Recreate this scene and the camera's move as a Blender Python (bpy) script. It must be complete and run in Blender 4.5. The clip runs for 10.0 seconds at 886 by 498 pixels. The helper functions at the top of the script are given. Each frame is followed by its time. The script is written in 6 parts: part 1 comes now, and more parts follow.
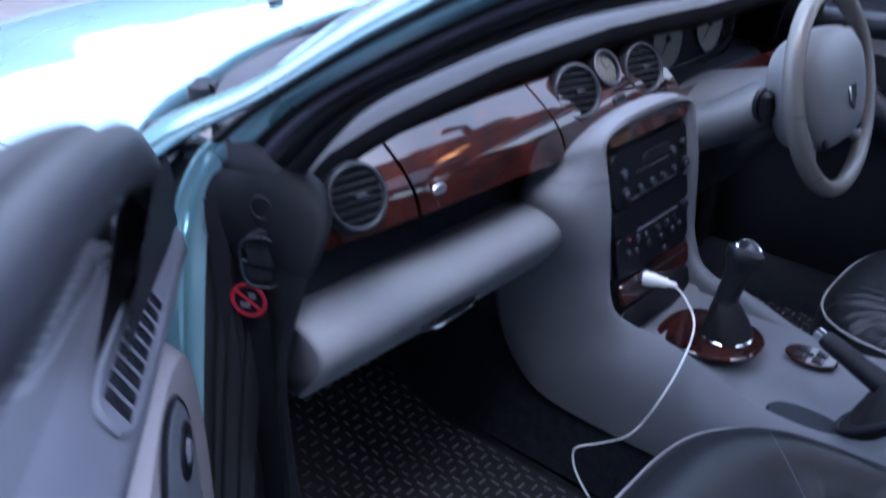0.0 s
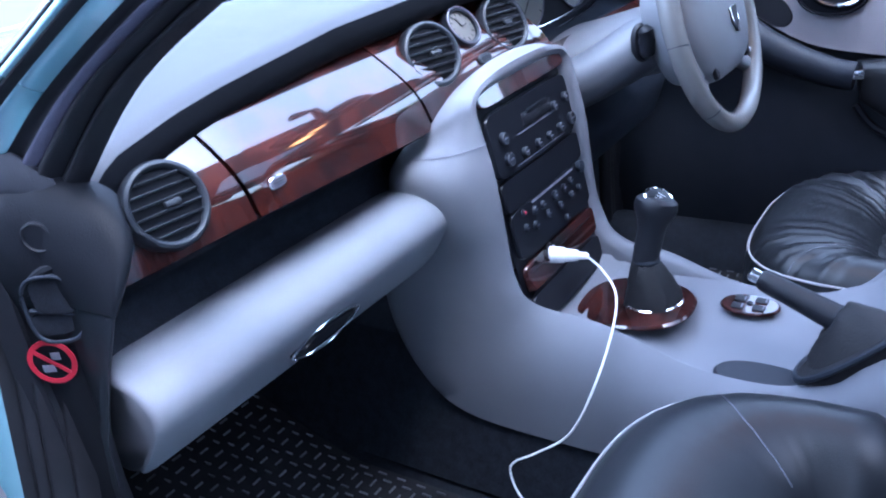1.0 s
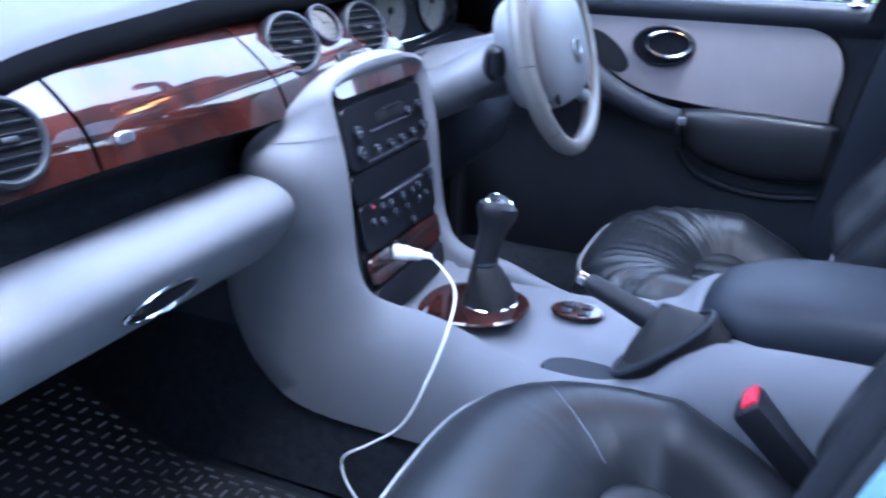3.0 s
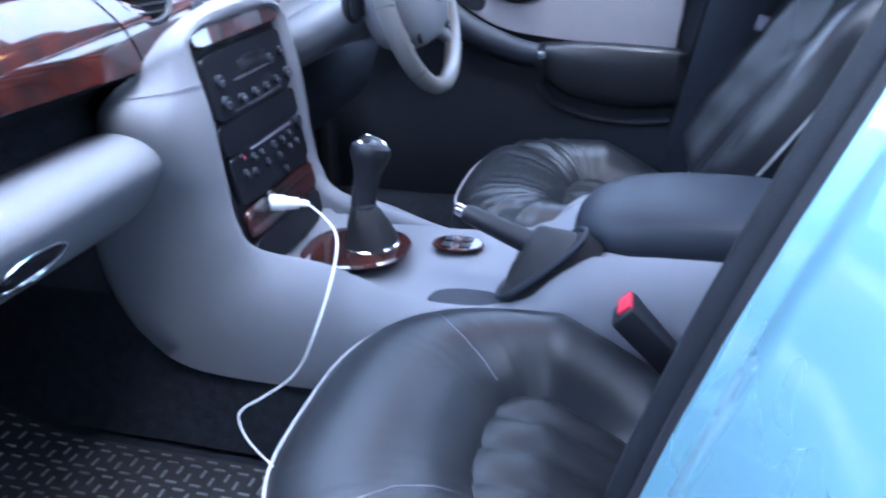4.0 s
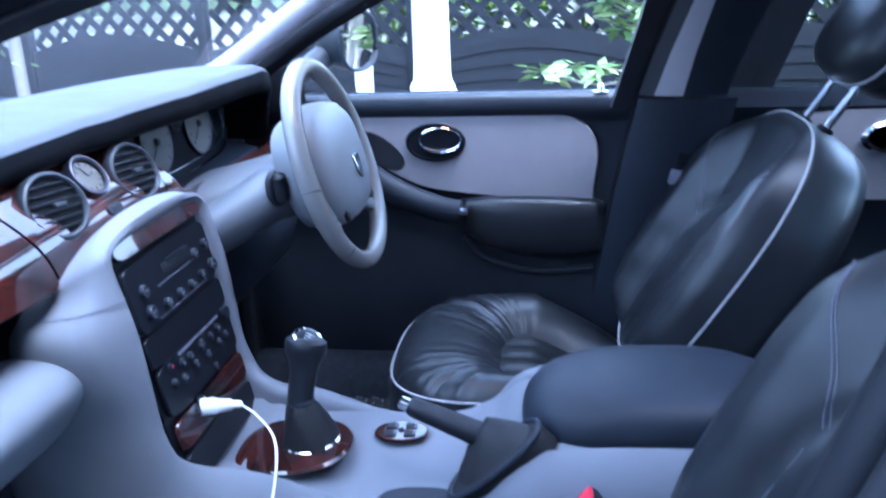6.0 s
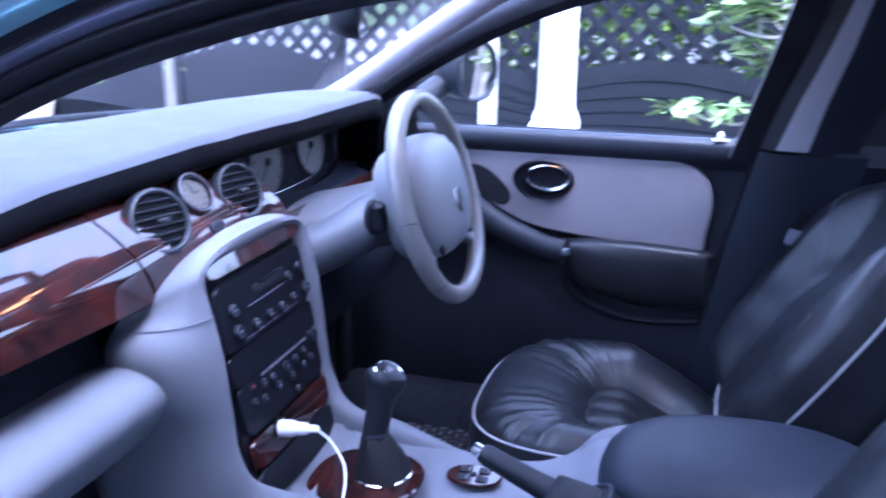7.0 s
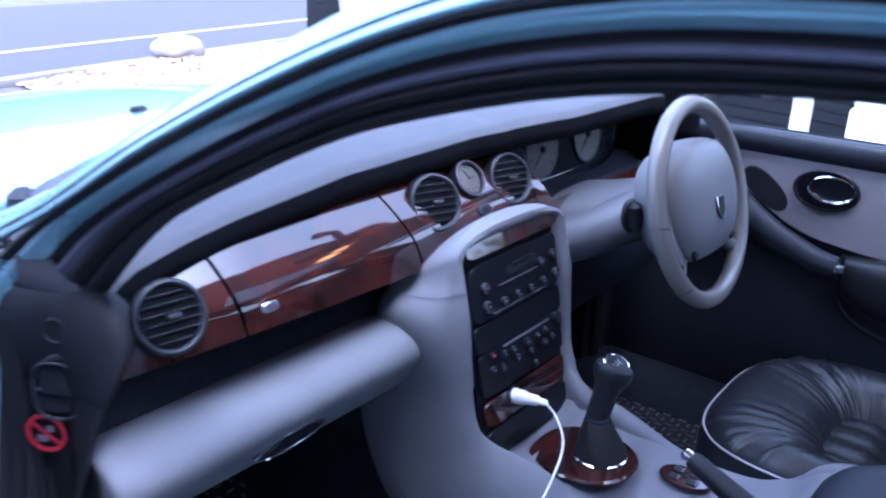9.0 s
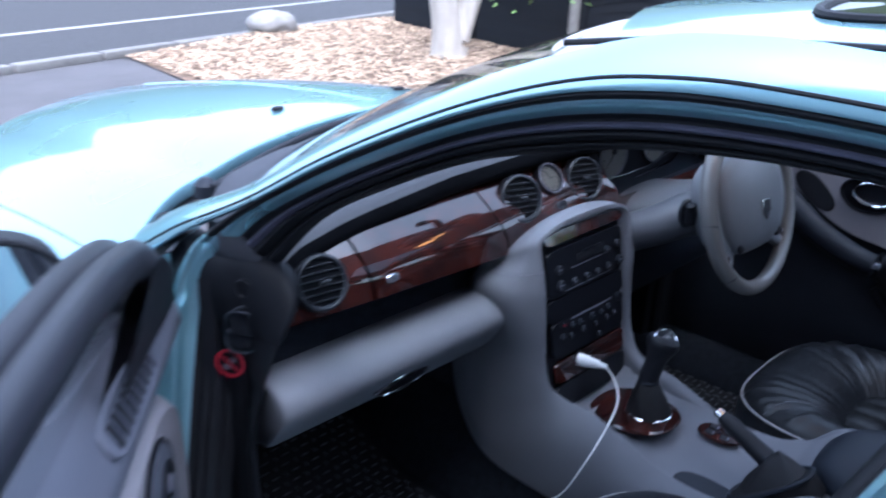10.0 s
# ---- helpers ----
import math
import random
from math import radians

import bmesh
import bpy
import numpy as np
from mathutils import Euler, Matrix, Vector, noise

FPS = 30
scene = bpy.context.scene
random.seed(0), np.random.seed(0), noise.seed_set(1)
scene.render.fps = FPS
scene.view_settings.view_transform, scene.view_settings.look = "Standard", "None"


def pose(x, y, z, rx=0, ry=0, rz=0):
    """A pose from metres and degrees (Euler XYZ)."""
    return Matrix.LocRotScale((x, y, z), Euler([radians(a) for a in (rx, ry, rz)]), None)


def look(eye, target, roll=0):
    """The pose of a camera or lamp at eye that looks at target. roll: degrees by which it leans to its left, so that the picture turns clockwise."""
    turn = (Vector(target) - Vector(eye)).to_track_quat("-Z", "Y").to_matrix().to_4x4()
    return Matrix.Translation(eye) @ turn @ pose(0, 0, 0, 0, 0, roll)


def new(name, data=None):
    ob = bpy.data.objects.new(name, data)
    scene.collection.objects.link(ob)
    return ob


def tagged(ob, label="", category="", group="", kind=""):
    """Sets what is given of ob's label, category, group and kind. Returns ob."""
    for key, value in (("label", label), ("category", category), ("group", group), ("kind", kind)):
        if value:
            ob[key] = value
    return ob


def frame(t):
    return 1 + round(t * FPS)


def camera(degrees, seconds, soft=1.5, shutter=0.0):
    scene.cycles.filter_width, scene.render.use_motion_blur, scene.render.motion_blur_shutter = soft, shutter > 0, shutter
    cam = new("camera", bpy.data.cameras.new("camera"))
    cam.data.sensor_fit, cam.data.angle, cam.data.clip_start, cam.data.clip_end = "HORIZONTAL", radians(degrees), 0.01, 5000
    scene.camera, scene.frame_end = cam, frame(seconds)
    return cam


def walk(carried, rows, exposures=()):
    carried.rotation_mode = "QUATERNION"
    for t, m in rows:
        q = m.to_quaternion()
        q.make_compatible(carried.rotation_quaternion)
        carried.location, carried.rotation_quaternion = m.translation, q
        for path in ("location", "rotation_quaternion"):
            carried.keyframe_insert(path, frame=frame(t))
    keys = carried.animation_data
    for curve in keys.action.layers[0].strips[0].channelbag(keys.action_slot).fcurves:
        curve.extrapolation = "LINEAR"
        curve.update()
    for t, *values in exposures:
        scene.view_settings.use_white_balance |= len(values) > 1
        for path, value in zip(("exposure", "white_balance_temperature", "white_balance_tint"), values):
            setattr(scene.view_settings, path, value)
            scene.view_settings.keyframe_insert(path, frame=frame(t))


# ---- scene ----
cam = camera(56.7, 10.0, soft=2.0, shutter=0.8)
# seconds, eye, target, roll
PATH = [
    (0, (-1.151, -0.510, 1.365), (0.182, 0.664, 0.447), 0.8),
    (0.5, (-1.082, -0.501, 1.272), (0.261, 0.641, 0.328), -0.5),
    (1, (-0.996, -0.466, 1.227), (0.483, 0.584, 0.385), -7.3),
    (1.5, (-1.007, -0.453, 1.201), (0.479, 0.558, 0.324), -0.7),
    (2, (-1.023, -0.459, 1.195), (0.522, 0.495, 0.356), 1.4),
    (3.5, (-1.055, -0.497, 1.153), (0.692, 0.097, 0.382), -0.0),
    (4, (-1.064, -0.494, 1.147), (0.693, -0.047, 0.303), -0.5),
    (4.5, (-1.050, -0.462, 1.158), (0.739, -0.148, 0.320), -0.6),
    (5, (-1.026, -0.447, 1.189), (0.809, -0.202, 0.432), -1.2),
    (5.5, (-1.010, -0.435, 1.216), (0.859, -0.235, 0.532), -1.6),
    (5.7, (-1.006, -0.439, 1.230), (0.874, -0.231, 0.579), -1.8),
    (6.8, (-0.978, -0.465, 1.264), (0.893, -0.016, 0.718), 0.0),
    (7, (-0.969, -0.475, 1.269), (0.876, 0.054, 0.707), 0.8),
    (7.5, (-0.956, -0.496, 1.279), (0.828, 0.181, 0.680), 2.8),
    (8, (-0.945, -0.515, 1.295), (0.772, 0.301, 0.674), 3.0),
    (8.5, (-0.956, -0.540, 1.311), (0.640, 0.471, 0.657), 2.1),
    (9, (-1.016, -0.567, 1.360), (0.478, 0.569, 0.671), 2.2),
    (9.5, (-1.125, -0.628, 1.432), (0.334, 0.532, 0.708), 3.3),
    (10, (-1.232, -0.708, 1.479), (0.129, 0.545, 0.721), 2.6),
]
# seconds, stops, white balance
EXPOSURES = [(0.0, 2.23, 5310, 18), (0.5, 3.19, 5040, 16), (1.0, 3.51, 5000, 15), (2.0, 3.56, 4870, 13), (3.5, 3.76, 5100, 14), (4.5, 3.72, 5120, 11), (5.5, 3.54, 4610, 8), (7.0, 3.33, 4740, 30), (7.5, 3.3, 4780, 31), (8.0, 3.3, 4870, 28), (8.5, 3.29, 4890, 26), (9.0, 2.76, 4930, 23), (9.5, 2.32, 5300, 25), (10.0, 1.95, 5260, 13)]
walk(cam, [(t, look(eye, target, roll)) for t, eye, target, roll in PATH], EXPOSURES)
from mathutils.bvhtree import BVHTree

# ---- world and light: dull, bluish evening sky ----
world = bpy.data.worlds.new("sky")
scene.world = world
world.use_nodes = True
wn, wl = world.node_tree.nodes, world.node_tree.links
sky = wn.new("ShaderNodeTexSky")
sky.sky_type, sky.sun_disc = "NISHITA", False
sky.sun_elevation, sky.sun_rotation, sky.air_density, sky.dust_density = radians(62), radians(225), 1.0, 4.0
wn["Background"].inputs["Strength"].default_value = 0.15
# overcast: the haze greys the sky and the zenith is about twice as bright as the horizon
tc, sp = wn.new("ShaderNodeTexCoord"), wn.new("ShaderNodeSeparateXYZ")
hs, gain, mul = wn.new("ShaderNodeHueSaturation"), wn.new("ShaderNodeMath"), wn.new("ShaderNodeVectorMath")
hs.inputs["Saturation"].default_value = 0.5
gain.operation, gain.use_clamp = "MULTIPLY_ADD", False
gain.inputs[1].default_value, gain.inputs[2].default_value = 1.1, 1.15
mul.operation = "SCALE"
wl.new(tc.outputs["Generated"], sp.inputs[0])
wl.new(sp.outputs["Z"], gain.inputs[0])
wl.new(sky.outputs["Color"], hs.inputs["Color"])
wl.new(hs.outputs["Color"], mul.inputs[0])
wl.new(gain.outputs[0], mul.inputs["Scale"])
wl.new(mul.outputs[0], wn["Background"].inputs["Color"])
sun = new("sun", bpy.data.lights.new("sun", "SUN"))
sun.data.energy, sun.data.angle, sun.data.color = 0.2, radians(40), (1.0, 0.97, 0.94)
sun.matrix_world = look((-1.5, -1.5, 10), (0, 0, 0))


# ---- materials ----
def material(name, colour, rough=0.5, metal=0.0, spread=0.15, scale=30.0, bump=0.0, bump_scale=200.0, coat=0.0, stretch=(1, 1, 1), spec=0.5, dark=None):
    """A surface with colour varied at two scales, uneven gloss and a fine relief."""
    m = bpy.data.materials.new(name)
    m.use_nodes = True
    n, l = m.node_tree.nodes, m.node_tree.links
    b = n["Principled BSDF"]
    b.inputs["Metallic"].default_value, b.inputs["Coat Weight"].default_value = metal, coat
    b.inputs["Coat Roughness"].default_value, b.inputs["Specular IOR Level"].default_value = 0.04, spec
    tc, mp = n.new("ShaderNodeTexCoord"), n.new("ShaderNodeMapping")
    mp.inputs["Scale"].default_value = stretch
    l.new(tc.outputs["Object"], mp.inputs["Vector"])
    big, small = n.new("ShaderNodeTexNoise"), n.new("ShaderNodeTexNoise")
    big.inputs["Scale"].default_value, small.inputs["Scale"].default_value = scale * 0.2, scale
    big.inputs["Detail"].default_value = small.inputs["Detail"].default_value = 4
    mix = n.new("ShaderNodeMath")
    mix.operation = "ADD"
    half = n.new("ShaderNodeMath")
    half.operation, half.inputs[1].default_value = "MULTIPLY", 0.5
    l.new(big.outputs["Fac"], mix.inputs[0])
    l.new(small.outputs["Fac"], mix.inputs[1])
    l.new(mix.outputs[0], half.inputs[0])
    ramp = n.new("ShaderNodeValToRGB")
    lo = dark or tuple(c * (1 - spread) for c in colour)
    hi = tuple(min(1, c * (1 + spread)) for c in colour)
    ramp.color_ramp.elements[0].position, ramp.color_ramp.elements[1].position = 0.36, 0.64
    ramp.color_ramp.elements[0].color, ramp.color_ramp.elements[1].color = (*lo, 1), (*hi, 1)
    for s in (big, small):
        l.new(mp.outputs["Vector"], s.inputs["Vector"])
    l.new(half.outputs[0], ramp.inputs["Fac"])
    l.new(ramp.outputs["Color"], b.inputs["Base Color"])
    rr = n.new("ShaderNodeMapRange")
    rr.inputs["To Min"].default_value, rr.inputs["To Max"].default_value = max(0.02, rough * 0.85), min(1, rough * 1.15)
    l.new(small.outputs["Fac"], rr.inputs["Value"])
    l.new(rr.outputs["Result"], b.inputs["Roughness"])
    if bump:
        bn, bp = n.new("ShaderNodeTexNoise"), n.new("ShaderNodeBump")
        bn.inputs["Scale"].default_value, bn.inputs["Detail"].default_value = bump_scale, 3
        bp.inputs["Strength"].default_value, bp.inputs["Distance"].default_value = bump, 0.002
        l.new(mp.outputs["Vector"], bn.inputs["Vector"])
        l.new(bn.outputs["Fac"], bp.inputs["Height"])
        l.new(bp.outputs["Normal"], b.inputs["Normal"])
    return m


def glass(name, tint=(0.9, 0.95, 0.95)):
    m = bpy.data.materials.new(name)
    m.use_nodes = True
    n, l = m.node_tree.nodes, m.node_tree.links
    n.remove(n["Principled BSDF"])
    g, t, mx, lw, pw, ma = (n.new("ShaderNode" + k) for k in ("BsdfGlossy", "BsdfTransparent", "MixShader", "LayerWeight", "Math", "Math"))
    g.inputs["Roughness"].default_value, t.inputs["Color"].default_value = 0.01, (*tint, 1)
    pw.operation, pw.inputs[1].default_value = "POWER", 4.0
    ma.operation, ma.inputs[1].default_value, ma.inputs[2].default_value = "MULTIPLY_ADD", 0.85, 0.045
    l.new(lw.outputs["Facing"], pw.inputs[0])
    l.new(pw.outputs[0], ma.inputs[0])
    l.new(ma.outputs[0], mx.inputs["Fac"])
    l.new(t.outputs["BSDF"], mx.inputs[1])
    l.new(g.outputs["BSDF"], mx.inputs[2])
    l.new(mx.outputs["Shader"], n["Material Output"].inputs["Surface"])
    return m


def burl():
    """Red-brown walnut burl under thick lacquer."""
    m = material("burl_walnut", (0.12, 0.03, 0.015), 0.5, scale=40, coat=1.0, spec=0.08)
    n, l = m.node_tree.nodes, m.node_tree.links
    b = n["Principled BSDF"]
    tc = n.new("ShaderNodeTexCoord")
    a, v, c = n.new("ShaderNodeTexNoise"), n.new("ShaderNodeTexVoronoi"), n.new("ShaderNodeTexNoise")
    a.inputs["Scale"].default_value, a.inputs["Detail"].default_value, a.inputs["Distortion"].default_value = 20, 9, 0.8
    v.inputs["Scale"].default_value = 45
    c.inputs["Scale"].default_value, c.inputs["Detail"].default_value = 160, 5
    s1, s2 = n.new("ShaderNodeMath"), n.new("ShaderNodeMath")
    s1.operation, s1.inputs[1].default_value, s1.inputs[2].default_value = "MULTIPLY_ADD", 0.3, 0.0
    s2.operation = "ADD"
    for k in (a, v, c):
        l.new(tc.outputs["Object"], k.inputs["Vector"])
    l.new(v.outputs["Distance"], s1.inputs[0])
    l.new(a.outputs["Fac"], s1.inputs[2])
    s3 = n.new("ShaderNodeMath")
    s3.operation, s3.inputs[1].default_value = "MULTIPLY_ADD", 0.25
    l.new(c.outputs["Fac"], s3.inputs[0])
    l.new(s1.outputs[0], s3.inputs[2])
    r = n.new("ShaderNodeValToRGB")
    e = r.color_ramp.elements
    e[0].position, e[0].color = 0.56, (0.0035, 0.0012, 0.0012, 1)
    e[1].position, e[1].color = 0.98, (0.042, 0.0076, 0.0048, 1)
    x = e.new(0.72)
    x.color = (0.014, 0.0029, 0.0025, 1)
    l.new(s3.outputs[0], r.inputs["Fac"])
    l.new(r.outputs["Color"], b.inputs["Base Color"])
    b.inputs["Coat IOR"].default_value, b.inputs["Coat Roughness"].default_value = 1.75, 0.05
    return m


def paint():
    """Metallic turquoise car paint under clear lacquer."""
    m = material("turquoise_paint", (0.25, 0.47, 0.55), 0.28, 0.6, 0.02, 3, coat=1.0)
    m.node_tree.nodes["Principled BSDF"].inputs["Coat IOR"].default_value = 2.1
    return m


LEATHER = material("charcoal_leather", (0.0125, 0.014, 0.017), 0.35, 0, 0.3, 14, 0.14, 600, spec=0.35)
LEATHER_WORN = material("worn_leather", (0.0115, 0.0125, 0.014), 0.36, 0, 0.35, 9, 0.3, 450, spec=0.3)
PIPING = material("pale_piping", (0.3, 0.3, 0.31), 0.5, 0, 0.15, 60)
GREY = material("ash_grey_plastic", (0.14, 0.146, 0.165), 0.65, 0, 0.06, 12, 0.2, 900, spec=0.2)
GREY_RIM = material("ash_grey_leather", (0.15, 0.145, 0.14), 0.26, 0, 0.06, 6, 0.15, 500)
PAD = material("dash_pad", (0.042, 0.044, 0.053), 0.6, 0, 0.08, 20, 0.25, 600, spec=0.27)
SHROUD = material("shroud_grey", (0.07, 0.075, 0.088), 0.5, 0, 0.06, 20, 0.15, 800, spec=0.4)
BOSS = material("boss_grey", (0.15, 0.155, 0.168), 0.42, 0, 0.06, 20, 0.2, 600, spec=0.4)
DARK = material("black_plastic", (0.012, 0.013, 0.017), 0.45, 0, 0.15, 25, 0.15, 800, spec=0.22)
DARK_SOFT = material("charcoal_plastic", (0.015, 0.0185, 0.0265), 0.5, 0, 0.12, 25, 0.2, 600, spec=0.22)
RADIO = material("radio_black", (0.008, 0.009, 0.0125), 0.3, 0, 0.1, 60, spec=0.15)
RUBBER = material("black_rubber", (0.009, 0.0095, 0.0125), 0.55, 0, 0.2, 60, 0.1, 300, spec=0.25)
SEAL = material("grey_seal", (0.12, 0.12, 0.15), 0.5, 0, 0.15, 40, 0.2, 500)
GAITER = material("gaiter_leather", (0.010, 0.010, 0.012), 0.6, 0, 0.3, 30, 0.4, 500, spec=0.3)
COVER = material("end_cover_plastic", (0.007, 0.008, 0.011), 0.5, 0, 0.1, 25, 0.2, 600, spec=0.18)
JAMB = material("flocked_strip", (0.10, 0.098, 0.14), 0.6, 0, 0.2, 40, 0.3, 500, spec=0.3)
TREAD_GLINT = material("tread_glint", (0.10, 0.104, 0.115), 0.34, 0, 0.35, 12)
DOOR_GREY = material("door_grey_plastic", (0.095, 0.10, 0.125), 0.5, 0, 0.06, 20, 0.15, 800, spec=0.4)
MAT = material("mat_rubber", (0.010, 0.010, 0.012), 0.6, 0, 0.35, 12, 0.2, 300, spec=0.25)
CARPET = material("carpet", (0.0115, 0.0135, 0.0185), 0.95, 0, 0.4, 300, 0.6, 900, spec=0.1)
CHROME = material("chrome", (0.75, 0.77, 0.8), 0.08, 1.0, 0.03, 50)
WHITE = material("white_plastic", (0.78, 0.79, 0.8), 0.35, 0, 0.03, 60)
PANEL = material("pale_door_leather", (0.215, 0.205, 0.225), 0.5, 0, 0.07, 12, 0.35, 350, spec=0.4)
TRIM = material("pillar_trim", (0.33, 0.315, 0.34), 0.6, 0, 0.04, 30, 0.15, 800)
HEADLINER = material("headliner", (0.45, 0.45, 0.46), 0.9, 0, 0.05, 60, 0.3, 900)
STICKER_RED = material("sticker_red", (0.33, 0.012, 0.03), 0.45, 0, 0.1, 40)
RED = material("red_plastic", (0.6, 0.02, 0.05), 0.4, 0, 0.1, 30)
DIAL = material("cream_dial", (0.135, 0.127, 0.112), 0.5, 0, 0.06, 60)
BURL, PAINT = burl(), paint()
GLASS = glass("window_glass")
MIRROR = material("mirror", (0.85, 0.87, 0.88), 0.02, 1.0, 0.01, 10)
ASPHALT = material("asphalt", (0.02, 0.02, 0.022), 0.85, 0, 0.3, 60, 0.6, 180)
PAVING = material("paving", (0.05, 0.047, 0.05), 0.85, 0, 0.25, 8, 0.4, 90)
LINE = material("road_line", (0.2, 0.2, 0.195), 0.7, 0, 0.15, 20)
KERB = material("kerb_stone", (0.12, 0.115, 0.11), 0.8, 0, 0.2, 15, 0.3, 60)
SOIL = material("bark_soil", (0.11, 0.072, 0.046), 0.95, 0, 0.5, 30, 0.8, 60)
CHIPS = material("bark_chips", (0.125, 0.095, 0.065), 0.85, 0, 0.5, 40)
STONE = material("boulder_stone", (0.17, 0.163, 0.155), 0.8, 0, 0.25, 8, 0.8, 30)
TRUNK = material("tree_bark", (0.36, 0.33, 0.29), 0.85, 0, 0.25, 10, 0.7, 25, stretch=(1, 1, 0.3))
FENCE = material("fence_stain", (0.005, 0.0062, 0.0088), 0.75, 0, 0.35, 20, 0.4, 60, stretch=(0.2, 0.2, 2), spec=0.2)
WHITE_PAINT = material("white_gloss", (0.6, 0.6, 0.58), 0.35, 0, 0.04, 6)
LEAF = material("green_leaf", (0.085, 0.145, 0.04), 0.5, 0, 0.4, 8)
LEAF2 = material("pale_leaf", (0.20, 0.27, 0.09), 0.5, 0, 0.3, 8)
LIME = material("lime_leaf", (0.15, 0.235, 0.03), 0.5, 0, 0.3, 6)
HEDGE = material("hedge", (0.04, 0.06, 0.025), 0.8, 0, 0.5, 3)
BLOCKER_GREY = material("blocker_grey", (0.33, 0.315, 0.31), 0.85, 0, 0.3, 10, 0.4, 40)

FRAME_SEAL = material("frame_rubber", (0.02, 0.021, 0.028), 0.45, 0, 0.1, 12, 0.05, 500, spec=0.35)
SLAT = material("vent_slat", (0.04, 0.043, 0.05), 0.35, 0, 0.1, 40)
RAIL = material("door_rail_vinyl", (0.012, 0.014, 0.02), 0.38, 0, 0.1, 20, 0.15, 700, spec=0.22)
# near-black for the shade on the pad's lip; also backs the vents
SHADE_VINYL = material("shade_vinyl", (0.005, 0.0056, 0.0075), 0.65, 0, 0.1, 25, 0.2, 600, spec=0.06)
VENT = material("vent_charcoal", (0.022, 0.025, 0.031), 0.45, 0, 0.08, 20, 0.1, 600, spec=0.22)
LAMP_LENS = bpy.data.materials.new("lamp_lens")
LAMP_LENS.use_nodes = True
LAMP_LENS.node_tree.nodes["Principled BSDF"].inputs["Base Color"].default_value = (0.8, 0.6, 0.4, 1)
LAMP_LENS.node_tree.nodes["Principled BSDF"].inputs["Emission Color"].default_value = (1.0, 0.42, 0.13, 1)
LAMP_LENS.node_tree.nodes["Principled BSDF"].inputs["Emission Strength"].default_value = 3.0

# ---- builders ----
BASE = {}


def thing(name, label, category, at=(0, 0, 0), group="", kind=""):
    ob = new(name)
    ob.location = at
    BASE[ob.name] = Vector(at)
    return tagged(ob, label, category, group, kind)


def finish(bm, smooth=40):
    bmesh.ops.remove_doubles(bm, verts=bm.verts, dist=1e-6)
    bmesh.ops.recalc_face_normals(bm, faces=bm.faces)
    for f in bm.faces:
        f.smooth = True
    lim = radians(smooth)
    for e in bm.edges:
        if len(e.link_faces) == 2 and e.calc_face_angle(0) > lim:
            e.smooth = False


def part(name, bm, mat, parent=None, label="", smooth=40):
    """One mesh, given in world coordinates, under a thing or a part."""
    finish(bm, smooth)
    base = BASE[parent.name] if parent else Vector((0, 0, 0))
    bm.transform(Matrix.Translation(-base))
    me = bpy.data.meshes.new(name)
    bm.to_mesh(me)
    bm.free()
    me.materials.append(mat)
    ob = new(name, me)
    if parent:
        ob.parent = parent
        BASE[ob.name] = base
    if label:
        ob["label"] = label
    return ob


def solo(name, bm, mat, label, category, at=(0, 0, 0), group="", kind="", smooth=40):
    """A thing of a single mesh."""
    finish(bm, smooth)
    bm.transform(Matrix.Translation(-Vector(at)))
    me = bpy.data.meshes.new(name)
    bm.to_mesh(me)
    bm.free()
    me.materials.append(mat)
    ob = new(name, me)
    ob.location = at
    BASE[ob.name] = Vector(at)
    return tagged(ob, label, category, group, kind)


def lerp(tab, x):
    """Smooth reading of a table of (x, value...) rows."""
    if x <= tab[0][0]:
        return tab[0][1]
    for (a, va), (b, vb) in zip(tab, tab[1:]):
        if x <= b:
            t = (x - a) / (b - a)
            return va + (vb - va) * t
    return tab[-1][1]


def smooth_line(pts, n=8, closed=False):
    """Catmull-Rom through the points."""
    P = [Vector(p) for p in pts]
    out = []
    m = len(P)
    for i in range(m if closed else m - 1):
        p0 = P[i - 1] if (closed or i > 0) else P[i]
        p1, p2 = P[i], P[(i + 1) % m]
        p3 = P[(i + 2) % m] if (closed or i + 2 < m) else p2
        for k in range(n):
            t = k / n
            out.append(0.5 * ((2 * p1) + (p2 - p0) * t + (2 * p0 - 5 * p1 + 4 * p2 - p3) * t * t + (3 * p1 - p0 - 3 * p2 + p3) * t ** 3))
    if not closed:
        out.append(P[-1].copy())
    return out


def grid(rows, close_u=False, close_v=False, bm=None, caps=False):
    """A skin over rows of points. close_u: each row is a loop; close_v: the rows are a loop."""
    bm = bm or bmesh.new()
    V = [[bm.verts.new(p) for p in r] for r in rows]
    nr, nc = len(V), len(V[0])
    for i in range(nr if close_v else nr - 1):
        for j in range(nc if close_u else nc - 1):
            q = (V[i][j], V[i][(j + 1) % nc], V[(i + 1) % nr][(j + 1) % nc], V[(i + 1) % nr][j])
            if len({id(v) for v in q}) == 4:
                try:
                    bm.faces.new(q)
                except ValueError:
                    pass
    if caps and not close_v:
        for r in (V[0], V[-1]):
            try:
                bm.faces.new(r)
            except ValueError:
                pass
    return bm


